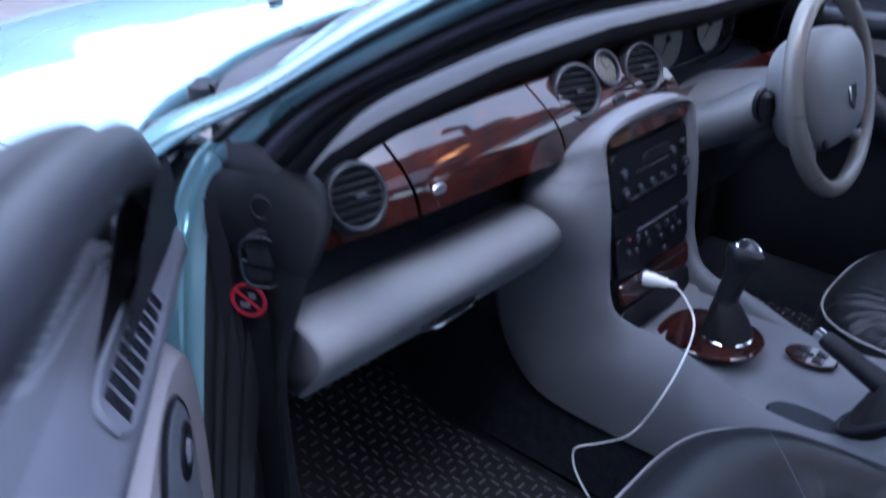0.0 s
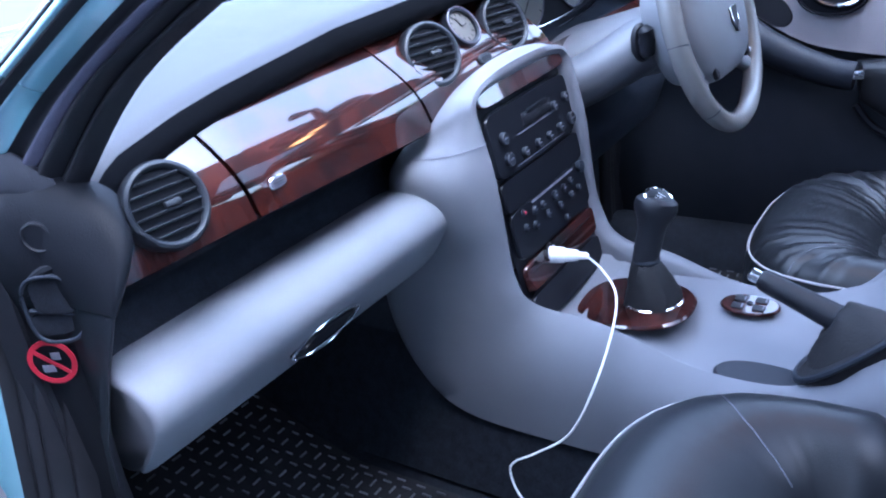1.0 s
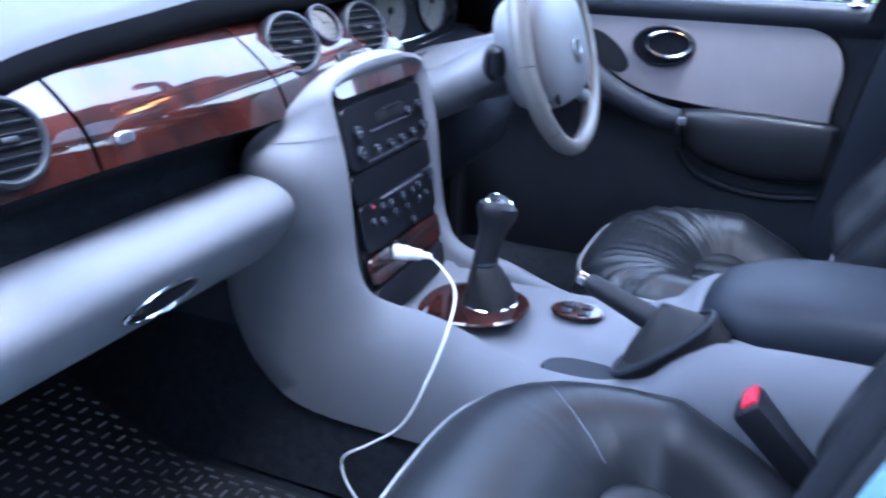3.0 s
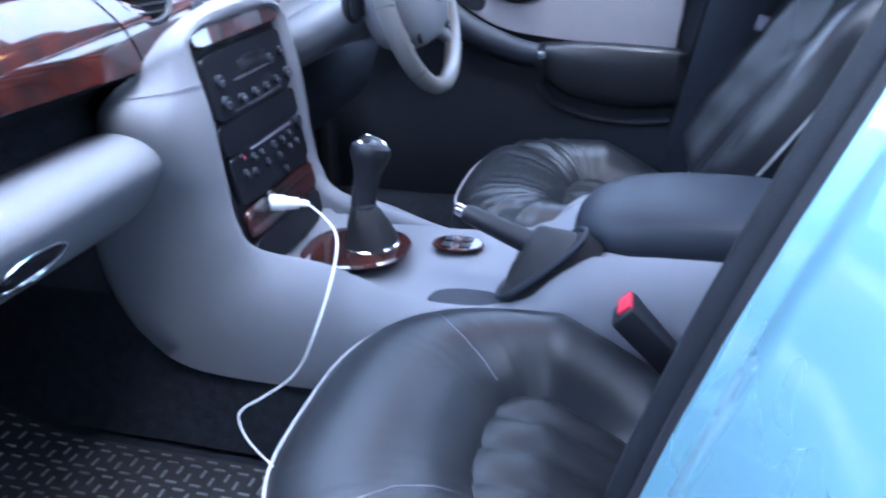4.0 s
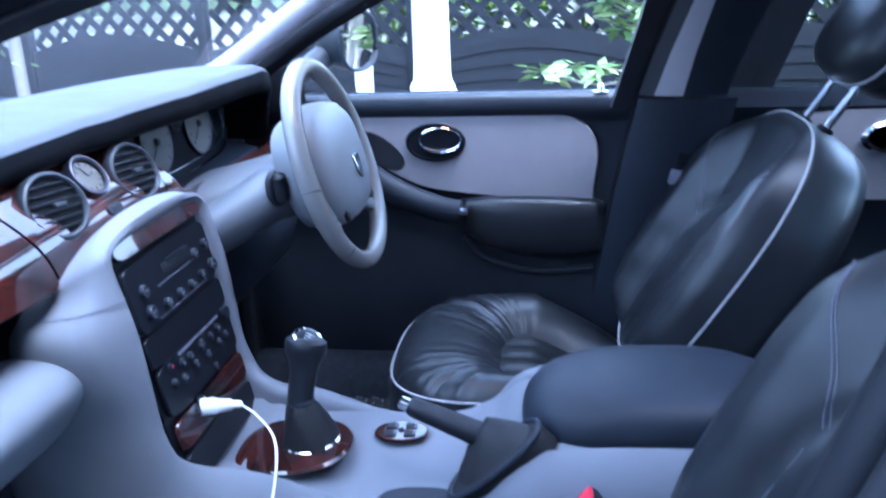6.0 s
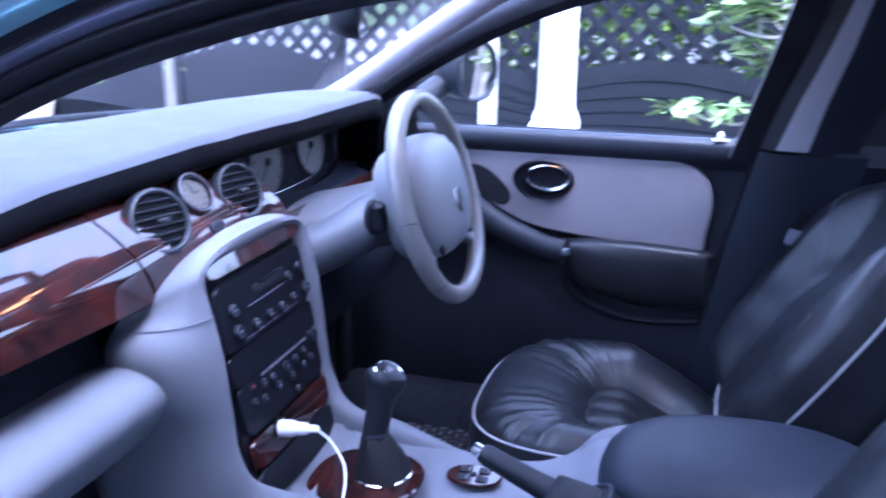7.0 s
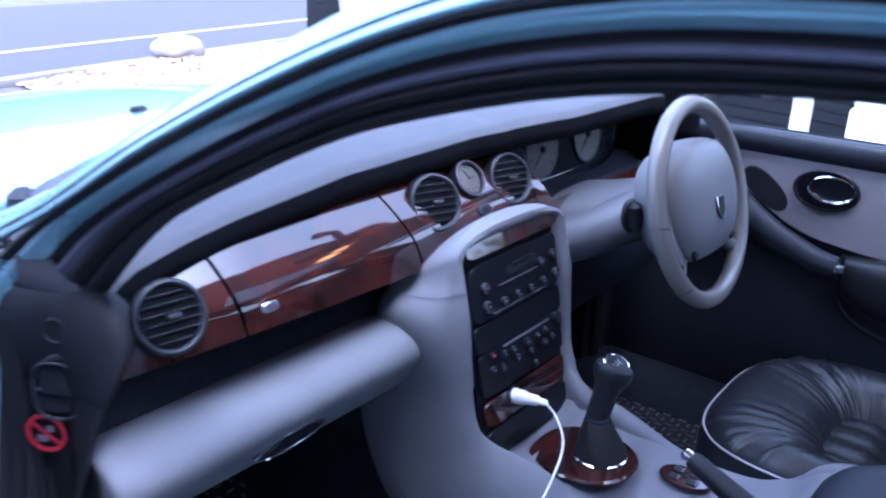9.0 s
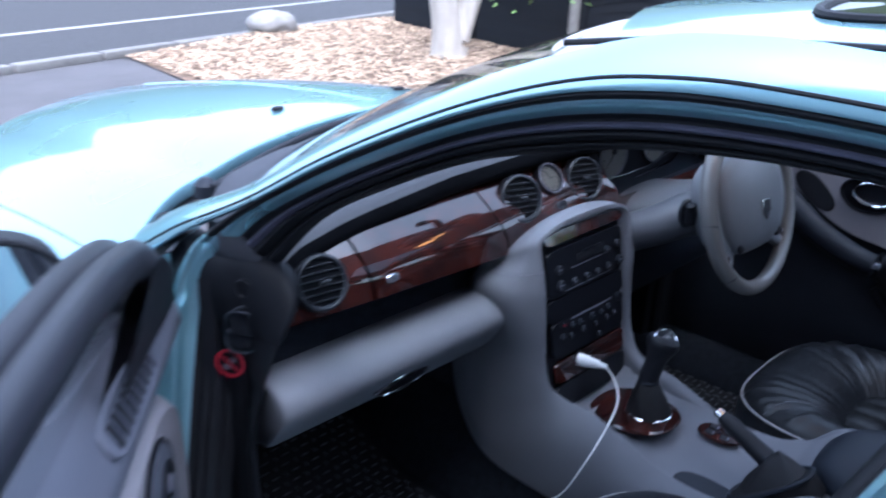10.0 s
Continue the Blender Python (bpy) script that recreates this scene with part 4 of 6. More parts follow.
    # headrest on two rods
    for sg in (-1, 1):
        part("headrest_rod", tube([bp(sg * 0.055, H - 0.02, -0.02), bp(sg * 0.055, H + 0.10, -0.02)], 0.0065, 14), CHROME, s, "chrome headrest rod")
        part("rod_sleeve", tube([bp(sg * 0.055, H - 0.012, -0.02), bp(sg * 0.055, H + 0.006, -0.02)], 0.013, 14), DARK, s)
    rows = []
    for k, d in ((0.3, -0.07), (0.75, -0.065), (0.93, -0.05), (1.0, -0.02), (0.99, 0.015), (0.93, 0.038), (0.8, 0.05), (0.45, 0.056), (0.03, 0.057)):
        rows.append([bp(x * k, H + 0.165 + y * k, d - 0.02) for x, y in superellipse(0.135, 0.09, 2.8, 48)])
    hd = part("headrest", grid(rows, True, caps=True), LEATHER, s, "charcoal leather headrest", 60)
    part("headrest_seam", tube([bp(x, H + 0.165 + y, -0.012) for x, y in superellipse(0.134, 0.0895, 2.8, 48)], 0.003, 6, True), PIPING, hd, "pale piping")
    return s


def steering_wheel():
    w = thing("steering_wheel", "grey leather four-spoke steering wheel with padded boss", "steering wheel", (0.36, -0.098, 0.96))
    t = radians(16.8)
    m = frame_of(Vector((0.359, -0.087, 0.9575)) - 0.012 * Vector((-0.016, -math.cos(t), math.sin(t))), (-0.016, -math.cos(t), math.sin(t)))
    R = 0.1713
    loop = [m @ Vector((R * math.cos(2 * math.pi * i / 72), R * math.sin(2 * math.pi * i / 72), 0.012)) for i in range(72)]
    part("rim", tube(loop, 0.0165, 14, True, up=(0, -1, 0.3)), GREY_RIM, w, "grey leather rim worn shiny")
    for a in (183, -3, 225, 315):
        p = m @ Vector(((R) * math.cos(radians(a)), R * math.sin(radians(a)), 0.012))
        q = m @ Vector(((R + 0.001) * math.cos(radians(a + 0.8)), (R + 0.001) * math.sin(radians(a + 0.8)), 0.012))
        part("rim_seam", tube([p, q], 0.0168, 14, up=(0, -1, 0.3)), DARK_SOFT, w)
    rows = []
    for k, d in ((0.90, -0.05), (0.98, -0.03), (1.0, -0.005), (0.985, 0.010), (0.94, 0.021), (0.84, 0.030), (0.66, 0.037), (0.4, 0.042), (0.18, 0.0435), (0.02, 0.044)):
        rows.append([m @ Vector((x * k * (1 - 0.16 * max(0, -y / 0.1)), y * k * (1 + 0.10 * (1 - abs(x) / 0.14) * (y > 0)) + 0.004, d)) for x, y in superellipse(0.138, 0.1, 3.2, 64)])
    b = part("boss", grid(rows, True, caps=True), BOSS, w, "padded grey airbag boss", 60)
    for sg in (-1, 1):
        rows = []
        for rr, lo, hi, dd in ((0.09, -0.075, 0.096, 0.006), (0.12, -0.078, 0.096, 0.004), (0.14, -0.08, 0.092, 0.004), (0.155, -0.07, 0.075, 0.008)):
            rows.append([m @ Vector((sg * rr, (lo + hi) / 2 + (hi - lo) / 2 * u, dd + 0.009 * v)) for u, v in superellipse(1, 1, 4, 24)])
        part("spoke", grid(rows, True, caps=True), BOSS, w)
    for a, wd in ((222, 0.03), (318, 0.03)):
        c, sn = math.cos(radians(a)), math.sin(radians(a))
        rows = []
        for rr, ww, dd in ((0.09, wd * 1.35, 0.0), (0.12, wd * 1.1, -0.002), (0.158, wd * 0.9, 0.006), (0.172, wd * 0.9, 0.011)):
            rows.append([m @ Vector((rr * c - sn * ww * u, rr * sn + c * ww * u, dd + 0.010 * v)) for u, v in superellipse(0.5, 1, 2.6, 16)])
        part("spoke", grid(rows, True, caps=True), BOSS, w)
    for x in (-0.095, 0.095):
        part("horn_button", slab(superellipse(0.009, 0.014, 2.3, 20), 0.006, m @ pose(x * 0.86, -0.072, 0.020), 0.003), DARK, w, "dark oval button")
    for x, y in ((-0.123, -0.085), (0.123, -0.085)):
        part("spoke_plate", lathe([(0.006, 0), (0.005, 0.004), (0.0005, 0.005)], m @ pose(x, y, 0.014), 16), CHROME, w)
    part("badge", slab([(-0.014, 0.02), (0.014, 0.02), (0.014, -0.004), (0, -0.02), (-0.014, -0.004)], 0.003, m @ pose(0, -0.012, 0.043), 0.001), DARK, b, "dark shield-shaped badge")
    part("badge_rim", tube([m @ Vector((x, y - 0.012, 0.046)) for x, y in ((-0.014, 0.02), (0.014, 0.02), (0.014, -0.004), (0, -0.02), (-0.014, -0.004))], 0.0014, 6, True), CHROME, b)
    return w


def steering_column():
    s = thing("steering_column", "dark grey steering column shroud with a dark stalk", "steering column", (0.36, 0.02, 0.92))
    rows = []
    for y, kx, kz, zc in ((-0.055, 0.072, 0.046, 0.935), (-0.045, 0.079, 0.052, 0.933), (0.0, 0.083, 0.056, 0.926), (0.05, 0.088, 0.056, 0.915), (0.11, 0.10, 0.054, 0.90), (0.16, 0.115, 0.052, 0.89)):
        rows.append([(0.36 + x - 0.02 * max(0, -x / kx), y, zc + z) for x, z in superellipse(kx, kz, 2.6, 40)])
    part("shroud", grid(rows, True, caps=True), SHROUD, s)
    wing = smooth_line([(0.31, 0.0, 0.93), (0.27, 0.012, 0.924), (0.235, 0.045, 0.904), (0.205, 0.10, 0.876), (0.19, 0.16, 0.856), (0.18, 0.22, 0.845)], 6)
    part("shroud_wing", tube(wing, [0.049 - 0.010 * i / (len(wing) - 1) for i in range(len(wing))], 24, flat=0.92), SHROUD, s)
    m = frame_of((0.236, -0.014, 0.945), (-0.55, -0.8, 0.1))
    part("stalk_boot", slab(superellipse(0.019, 0.03, 2.2, 24), 0.008, m @ pose(0, 0, -0.002), 0.004), DARK, s)
    part("stalk", tube([m @ Vector((0.002, -0.022, 0.008)), m @ Vector((0, -0.016, 0.013)), m @ Vector((-0.002, 0.004, 0.017)), m @ Vector((-0.006, 0.02, 0.02)), m @ Vector((-0.008, 0.026, 0.018))], [0.006, 0.0115, 0.013, 0.0115, 0.006], 16), DARK, s, "dark indicator stalk")
    part("key_slot", lathe([(0.012, 0), (0.011, 0.004), (0.0005, 0.004)], frame_of((0.45, -0.03, 0.925), (0.7, -0.7, 0)), 20), DARK, s)
    return s


dashboard()
glovebox()
centre_console()
gear_lever()
handbrake()
armrest()
seat(-0.39, -0.165, "charcoal leather front passenger seat with pale piping")
seat(0.395, -0.165, "creased charcoal leather driver's seat with pale piping", 0.022, 31.5)
steering_wheel()
steering_column()

# ---- body ----
FRAME_O = [(0.41, 0.975), (0.31, 1.04), (0.17, 1.115), (0.03, 1.20), (-0.13, 1.28), (-0.26, 1.327), (-0.37, 1.347), (-0.47, 1.352), (-0.60, 1.35), (-0.8, 1.34)]
FRAME_I = [(0.33, 0.935), (0.22, 1.015), (0.10, 1.10), (0.0, 1.16), (-0.1, 1.21), (-0.18, 1.238), (-0.28, 1.265), (-0.37, 1.28), (-0.46, 1.288), (-0.56, 1.29)]


JAMB_O = [(0.305, 0.38), (0.305, 0.55), (0.31, 0.72), (0.315, 0.86), (0.312, 0.95), (0.285, 1.022), (0.235, 1.07)] + FRAME_O[2:]
JAMB_I = [(0.24, 0.38), (0.24, 0.55), (0.238, 0.70), (0.232, 0.82), (0.224, 0.90), (0.205, 0.968), (0.165, 1.03)] + FRAME_I[2:]


def bonnet_edge(x):
    """Where the bonnet ends towards the windscreen."""
    return 0.62 - 1.9 * max(0, abs(x) - 0.43) ** 2


def side_x(z):
    return 0.70 - 0.30 * (z - 0.98) if z > 0.98 else 0.70 + 0.16 * (0.98 - z)


def car_body():
    c = thing("car_body", "metallic turquoise saloon car body with open passenger side", "car", (0, 0, 0))
    O = smooth_line([(0, y, z) for y, z in FRAME_O], 6)
    I = smooth_line([(0, y, z) for y, z in FRAME_I], 6)
    for sg in (-1, 1):
        def at(p, dx=0.0):
            return Vector((sg * (side_x(p.z) + dx), p.y, p.z))
        # painted outer edge, dark gutter, painted jamb, grey trim strip, black seal
        n = len(O)
        rows = []
        for i in range(n):
            a, b = O[i], I[i]
            w = lambda t, dx: Vector((sg * (side_x(a.z) + (side_x(b.z) - 0.085 - side_x(a.z)) * t + dx), a.y + (b.y - a.y) * t, a.z + (b.z - a.z) * t))
            rows.append([w(-0.60, -0.078), w(-0.48, -0.053), w(-0.30, -0.027), w(-0.12, -0.008), w(-0.03, 0.001), w(0.015, 0.003), w(0.04, -0.003)])
        part("cant_rail", grid(rows), PAINT, c, "turquoise painted pillar and roof edge", 60)
        part("drip_groove", tube([r[3].lerp(r[2], 0.15) for r in rows], 0.0022, 6), RUBBER, c, "thin dark drip groove")
        if sg > 0:
            continue
        JO = smooth_line([(0, y, z) for y, z in JAMB_O], 6)
        JI = smooth_line([(0, y, z) for y, z in JAMB_I], 6)
        for name, t0, t1, bulge, mat, lab in (("gutter_seal", 0.02, 0.15, 0.006, RUBBER, "black rubber gutter seal"), ("door_jamb", 0.13, 0.36, 0.004, PAINT, "turquoise painted jamb"), ("inner_channel", 0.34, 0.50, -0.004, RUBBER, "dark channel behind the jamb"), ("jamb_trim", 0.49, 0.63, 0.008, JAMB, "lavender-grey flocked trim strip"), ("door_seal", 0.61, 0.82, 0.012, RUBBER, "black rubber door seal"), ("inner_seal", 0.80, 1.0, 0.010, RUBBER, "second black rubber seal")):
            rows = []
            for a, b in zip(JO, JI):
                r = []
                for k in range(9):
                    t = t0 + (t1 - t0) * k / 8
                    r.append(Vector((sg * (side_x(a.z) + (side_x(b.z) - 0.085 - side_x(a.z)) * t + bulge * math.sin(math.pi * k / 8)), a.y + (b.y - a.y) * t, a.z + (b.z - a.z) * t)))
                rows.append(r)
            low = sum(1 for a in JO[:len(JO) // 2] if a.z < 1.05)
            swap = {"gutter_seal": ("hinge_jamb", PAINT, "turquoise painted hinge jamb"), "door_jamb": ("hinge_jamb", PAINT, "turquoise inner face of the hinge jamb"), "jamb_trim": ("hinge_seal", RUBBER, "black rubber seal of the hinge jamb")}
            if name in swap:
                nm, mt, lb = swap[name]
                part(nm, grid(rows[:low + 1]), mt, c, lb, 60)
                rows = rows[low:]
            part(name, grid(rows), mat, c, lab, 60)
    # roof skin round the sunroof opening
    def roof_z(x, y):
        sx = x / 0.555
        yt = -0.095 - 0.10 * sx * sx
        v = max(0, (y - yt) / (-2.0 - yt))
        e = min(1, v / 0.3)
        zc = 1.374 + 0.05 * math.sin(math.pi / 2 * e) - 0.05 * max(0, v - 0.5) ** 2 * 4
        ze = 1.336 + 0.026 * math.sin(math.pi / 2 * e) - 0.03 * max(0, v - 0.5) * 2
        return ze + (zc - ze) * (1 - min(1, abs(sx)) ** 2.6)

    def roof_edge(a):
        p, q = math.cos(a), math.sin(a)
        k = 1 / max(abs(p), abs(q))
        x, w = p * k, q * k
        y = -1.04 + 0.945 * w if w < 0.999 else -0.095 - 0.10 * x * x
        y = -2.0 + (y + 2.0) * ((2.0 - 0.095 - 0.10 * x * x) / 1.905)
        return Vector(((0.548 + 0.012 * (1 - w) / 2) * x, y))

    rows = []
    for k in (0.0, 0.04, 0.12, 0.25, 0.4, 0.55, 0.7, 0.85, 0.94, 1.0):
        r = []
        for i in range(128):
            a = 2 * math.pi * (i + 0.5) / 128
            f, q = math.cos(a), math.sin(a)
            rr = 1 / (abs(f) ** 9 + abs(q) ** 9) ** (1 / 9)
            p = Vector((0.345 * f * rr, -0.70 + 0.342 * q * rr)).lerp(roof_edge(a), k)
            r.append((p.x, p.y, roof_z(p.x, p.y)))
        rows.append(r)
    rows = [[(x, y, z - 0.014) for x, y, z in rows[0]]] + rows
    roof = part("roof", grid(rows, True), PAINT, c, "turquoise painted roof", 60)
    sm = [(x, -0.70 + y) for x, y in superellipse(0.34, 0.337, 9, 64)]
    rows = [[(x * k, -0.70 + (y + 0.70) * k, roof_z(x * k, -0.70 + (y + 0.70) * k) + dz) for x, y in sm] for k, dz in ((1.03, -0.002), (1.0, 0.003), (0.98, 0.001), (0.6, 0.001), (0.02, 0.001))]
    part("sunroof", grid(rows, True), glass("sunroof_glass", (0.22, 0.23, 0.25)), roof, "tinted sunroof")
    part("sunroof_seal", tube([(x, y, roof_z(x, y) + 0.002) for x, y in sm], 0.006, 8, True), RUBBER, roof, "black seal round the sunroof")
    for sg in (-1, 1):
        ys = [-0.17 - 1.5 * k / 40 for k in range(41)]
        part("roof_moulding", tube([(sg * (0.435 + 0.03 * max(0, (y + 0.35) / 0.18) ** 2), y, roof_z(0.435 + 0.03 * max(0, (y + 0.35) / 0.18) ** 2, y) + 0.001) for y in ys], 0.0055, 8, flat=0.7), RUBBER, roof, "black roof moulding")
    rows = []
    for k in (0.0, 0.12, 0.3, 0.6, 1.0):
        rows.append([(0.332 * x + (0.53 * x2 - 0.332 * x) * k, (-0.70 + 0.329 * y) * (1 - k) + (-0.97 + 0.85 * y2) * k, 1.33 + 0.04 * (1 - ((0.332 * x + (0.53 * x2 - 0.332 * x) * k) / 0.53) ** 2)) for (x, y), (x2, y2) in zip(superellipse(1, 1, 9, 96), superellipse(1, 1, 9, 96))])
    rows = [[(x, y, roof_z(x, y) - 0.006) for x, y, z in rows[0]]] + rows
    part("headliner", grid(rows, True), HEADLINER, c, "pale grey headliner")

    # windscreen and its surround
    rows = []
    for j in range(13):
        t = j / 12
        r = []
        for k in range(25):
            s = -1 + k / 12
            x = s * (0.70 - 0.16 * t)
            y = (0.56 - 0.24 * s * s) * (1 - t) + (-0.10 - 0.10 * s * s) * t
            z = (1.075 - 0.06 * s * s) * (1 - t) + 1.37 * t - 0.03 * s * s * t + 0.02 * math.sin(math.pi * t)
            r.append((x, y, z))
        rows.append(r)
    ws = part("windscreen", grid(rows), GLASS, c, "curved windscreen glass", 60)
    ws.visible_shadow = False
    # cowl below the glass
    rows = []
    for k in range(61):
        x = -0.704 + 1.408 * k / 60
        s = x / 0.70
        yw, zw = 0.56 - 0.24 * s * s, 1.072 - 0.06 * s * s
        yb = bonnet_edge(x)
        zb = 1.062 - 0.31 * x * x
        rows.append([(x, yw - 0.012, zw + 0.004), (x, yw, zw), (x, yw + (yb - yw) * 0.25, zw + (zb - zw) * 0.35), (x, yw + (yb - yw) * 0.7, zb + 0.004), (x, yw + (yb - yw) * 0.8, zb - 0.022), (x, yb + 0.05, zb - 0.03)])
    part("scuttle", grid(rows), PAD, c, "charcoal plastic scuttle below the windscreen", 60)
    for x0, x1 in ((-0.55, -0.02), (0.02, 0.55)):
        pts = []
        for i in range(13):
            t = i / 12
            x = x0 + (x1 - x0) * t
            pts.append((x, 0.565 - 0.45 * x * x - 0.035 * t + 0.01, 1.078 - 0.11 * x * x + 0.016 * t))
        wp = part("wiper", tube(pts, 0.007, 8), DARK, c, "black windscreen wiper")
        part("wiper_pivot", lathe([(0.022, 0), (0.02, 0.02), (0.008, 0.03), (0.0005, 0.031)], pose(x0, pts[0][1] + 0.02, pts[0][2] - 0.018), 20), DARK_SOFT, wp)

    # bonnet
    def bonnet(x, v):
        y = bonnet_edge(x) * (1 - v) + (1.80 - 0.40 * x * x) * v
        z = 1.082 - 0.155 * v ** 1.6 - (0.31 - 0.06 * v) * x * x - 0.008 * math.exp(-((abs(x) - 0.46) / 0.05) ** 2) * (1 - 0.5 * v)
        return (x, y, z)

    rows = [[bonnet(-0.70 + 1.40 * k / 40, j / 20) for k in range(41)] for j in range(21)]
    rows = [[(x, y + 0.004, z - 0.03) for x, y, z in rows[0]], [(x, y - 0.004, z - 0.012) for x, y, z in rows[0]], [(x, y - 0.002, z - 0.004) for x, y, z in rows[0]]] + rows
    bn = part("bonnet", grid(rows), PAINT, c, "turquoise bonnet with two washer jets", 60)
    for x in (-0.19, 0.17):
        p = Vector(bonnet(x, 0.118))
        part("washer_jet", slab(superellipse(0.016, 0.008, 2.5, 16), 0.008, Matrix.Translation(p), 0.003), RUBBER, bn, "black washer jet")
    part("centre_crease", tube([Vector(bonnet(0.0, v)) + Vector((0, 0, 0.0005)) for v in [0.03 + 0.9 * k / 16 for k in range(17)]], 0.003, 6), PAINT, bn)
    for sg in (-1, 1):
        rows = []
        for j in range(29):
            if j < 9:
                y = 0.30 + (bonnet_edge(0.7) - 0.30) * j / 8
                v = 0.0
            else:
                v = (j - 8) / 20
                y = bonnet(0.7, v)[1]
            zi = bonnet(0.7, v)[2] - 0.003
            up = max(0, min(1, (0.53 - y) / 0.13))
            xi = 0.703 + 0.02 * max(0, min(1, (0.42 - y) / 0.12))
            zi += 0.036 * up * up * (3 - 2 * up) - 0.02 * max(0, (0.36 - y) / 0.12)
            rows.append([(sg * (xi - 0.03 if v == 0 else xi), y, zi - 0.03), (sg * xi, y, zi), (sg * (xi + 0.03), y, zi - 0.008), (sg * 0.775, y, zi - 0.034), (sg * 0.82, y, zi - 0.085), (sg * 0.85, y, zi - 0.17), (sg * 0.866, y, 0.66), (sg * 0.85, y, 0.42)])
        part("front_wing", grid(rows), PAINT, c, "turquoise front wing", 60)
        part("wing_strip", rbox((0.012, 0.9, 0.03), pose(sg * 0.868, 0.95, 0.66), 0.004), CHROME, c, "bright side strip")
        w = part("wheel", lathe([(0.12, -0.1), (0.29, -0.1), (0.315, -0.08), (0.315, 0.08), (0.29, 0.1), (0.2, 0.1), (0.19, 0.06), (0.0005, 0.06)], frame_of((sg * 0.76, 1.02, 0.315), (sg, 0, 0)), 40), RUBBER, c, "black tyre on bright rim")
        part("wheel_rim", lathe([(0.2, 0.09), (0.17, 0.085), (0.05, 0.1), (0.0005, 0.1)], frame_of((sg * 0.76, 1.02, 0.315), (sg, 0, 0)), 32), CHROME, w)
        w = part("wheel", lathe([(0.12, -0.1), (0.29, -0.1), (0.315, -0.08), (0.315, 0.08), (0.29, 0.1), (0.2, 0.1), (0.19, 0.06), (0.0005, 0.06)], frame_of((sg * 0.76, -1.72, 0.315), (sg, 0, 0)), 40), RUBBER, c, "black tyre on bright rim")
        # hinge post at the foot of the windscreen pillar
        rows = []
        for z in (0.40, 0.55, 0.7, 0.85, 0.95, 1.01):
            k = 0.05 * max(0, z - 0.9)
            xs = ((0.865, 0.33), (0.83, 0.318), (0.79, 0.314), (0.765, 0.308), (0.735, 0.30), (0.70, 0.31)) if sg < 0 else ((0.85, 0.30), (0.80, 0.285), (0.785, 0.262), (0.768, 0.232), (0.745, 0.226), (0.735, 0.238), (0.72, 0.236), (0.70, 0.24), (0.685, 0.262))
            rows.append([(sg * x, y + k, z) for x, y in xs])
        part("hinge_post", grid(rows), PAINT if sg < 0 else DARK, c, "turquoise painted hinge post" if sg < 0 else "dark hinge post", 60)
        part("door_check", rbox((0.05, 0.03, 0.028), pose(sg * 0.785, 0.295, 0.72), 0.006), PAINT, c, "painted door check")
        pts = smooth_line([(sg * (0.69 + 0.004 * math.sin(9 * z)), 0.246 - 0.0 * z + 0.06 * max(0, (z - 0.86) / 0.1) ** 2, z) for z in (0.40, 0.5, 0.6, 0.7, 0.8, 0.88, 0.94)], 4)
        if sg > 0:
            part("post_seal", tube(pts, 0.017, 10), RUBBER, c, "black rubber door seal")
        rows = [[(sg * 0.685, 0.27, z), (sg * 0.672, 0.25, z), (sg * 0.655, 0.26, z), (sg * 0.65, 0.48, z)] for z in (0.36, 0.6, 0.8, 0.98)]
        part("kick_panel", grid(rows), DARK, c, "dark kick panel")
        # sill
        rows = [[(sg * (0.66 + dx), y, z) for dx, z in ((-0.03, 0.37), (0.0, 0.40), (0.05, 0.405), (0.12, 0.39), (0.16, 0.34), (0.17, 0.22))] for y in (0.46, 0.2, -0.2, -0.6, -1.3)]
        part("sill", grid(rows), PAINT, c, "turquoise door sill")
        if sg > 0:
            rows = [[(x, y, z) for x, z in ((0.615, 0.365), (0.645, 0.405), (0.69, 0.425), (0.75, 0.425))] for y in (0.46, 0.0, -0.6, -1.3)]
            part("sill_trim", grid(rows), CARPET, c, "dark sill trim")
        # centre post
        if sg < 0:
            ROWS_B = [(z, -0.566 - 0.368 * (z - 1) - 0.283 * (z - 1) ** 2) for z in (0.38, 0.5, 0.6, 0.7, 0.8, 0.88, 0.943, 1.0, 1.05, 1.1, 1.15, 1.2, 1.25, 1.31)]

            def bx(z):
                return 0.75 * max(0, z - 1.09)

            rows = [[(-(x - bx(z)), y + dy, z) for x, dy in ((0.70, 0.0), (0.702, 0.003), (0.707, 0.002), (0.714, -0.004), (0.722, -0.0045), (0.729, -0.001), (0.745, -0.006), (0.78, -0.016), (0.82, -0.026), (0.842, -0.038), (0.855, -0.06), (0.86, -0.10), (0.862, -0.36))] for z, y in ROWS_B]
            part("centre_post", grid(rows), PAINT, c, "turquoise painted centre post", 60)
            part("post_seal", tube(smooth_line([(-(0.646 - bx(z)), y - 0.006, z) for z, y in ROWS_B], 4), 0.009, 10), RUBBER, c, "black rubber seal of the centre post")
            part("post_trim_strip", tube(smooth_line([(-(0.667 - bx(z)), y - 0.002, z) for z, y in ROWS_B], 4), 0.0145, 14), COVER, c, "grey soft strip of the centre post")
            part("post_seal", tube(smooth_line([(-(0.689 - bx(z)), y - 0.006, z) for z, y in ROWS_B], 4), 0.0105, 10), RUBBER, c, "thin black seal of the centre post")
            part("post_back", grid([[(-(0.702 - bx(z)), y - 0.008, z), (-(0.63 - bx(z) * 0.6), y - 0.03, z)] for z, y in ROWS_B]), DARK, c)
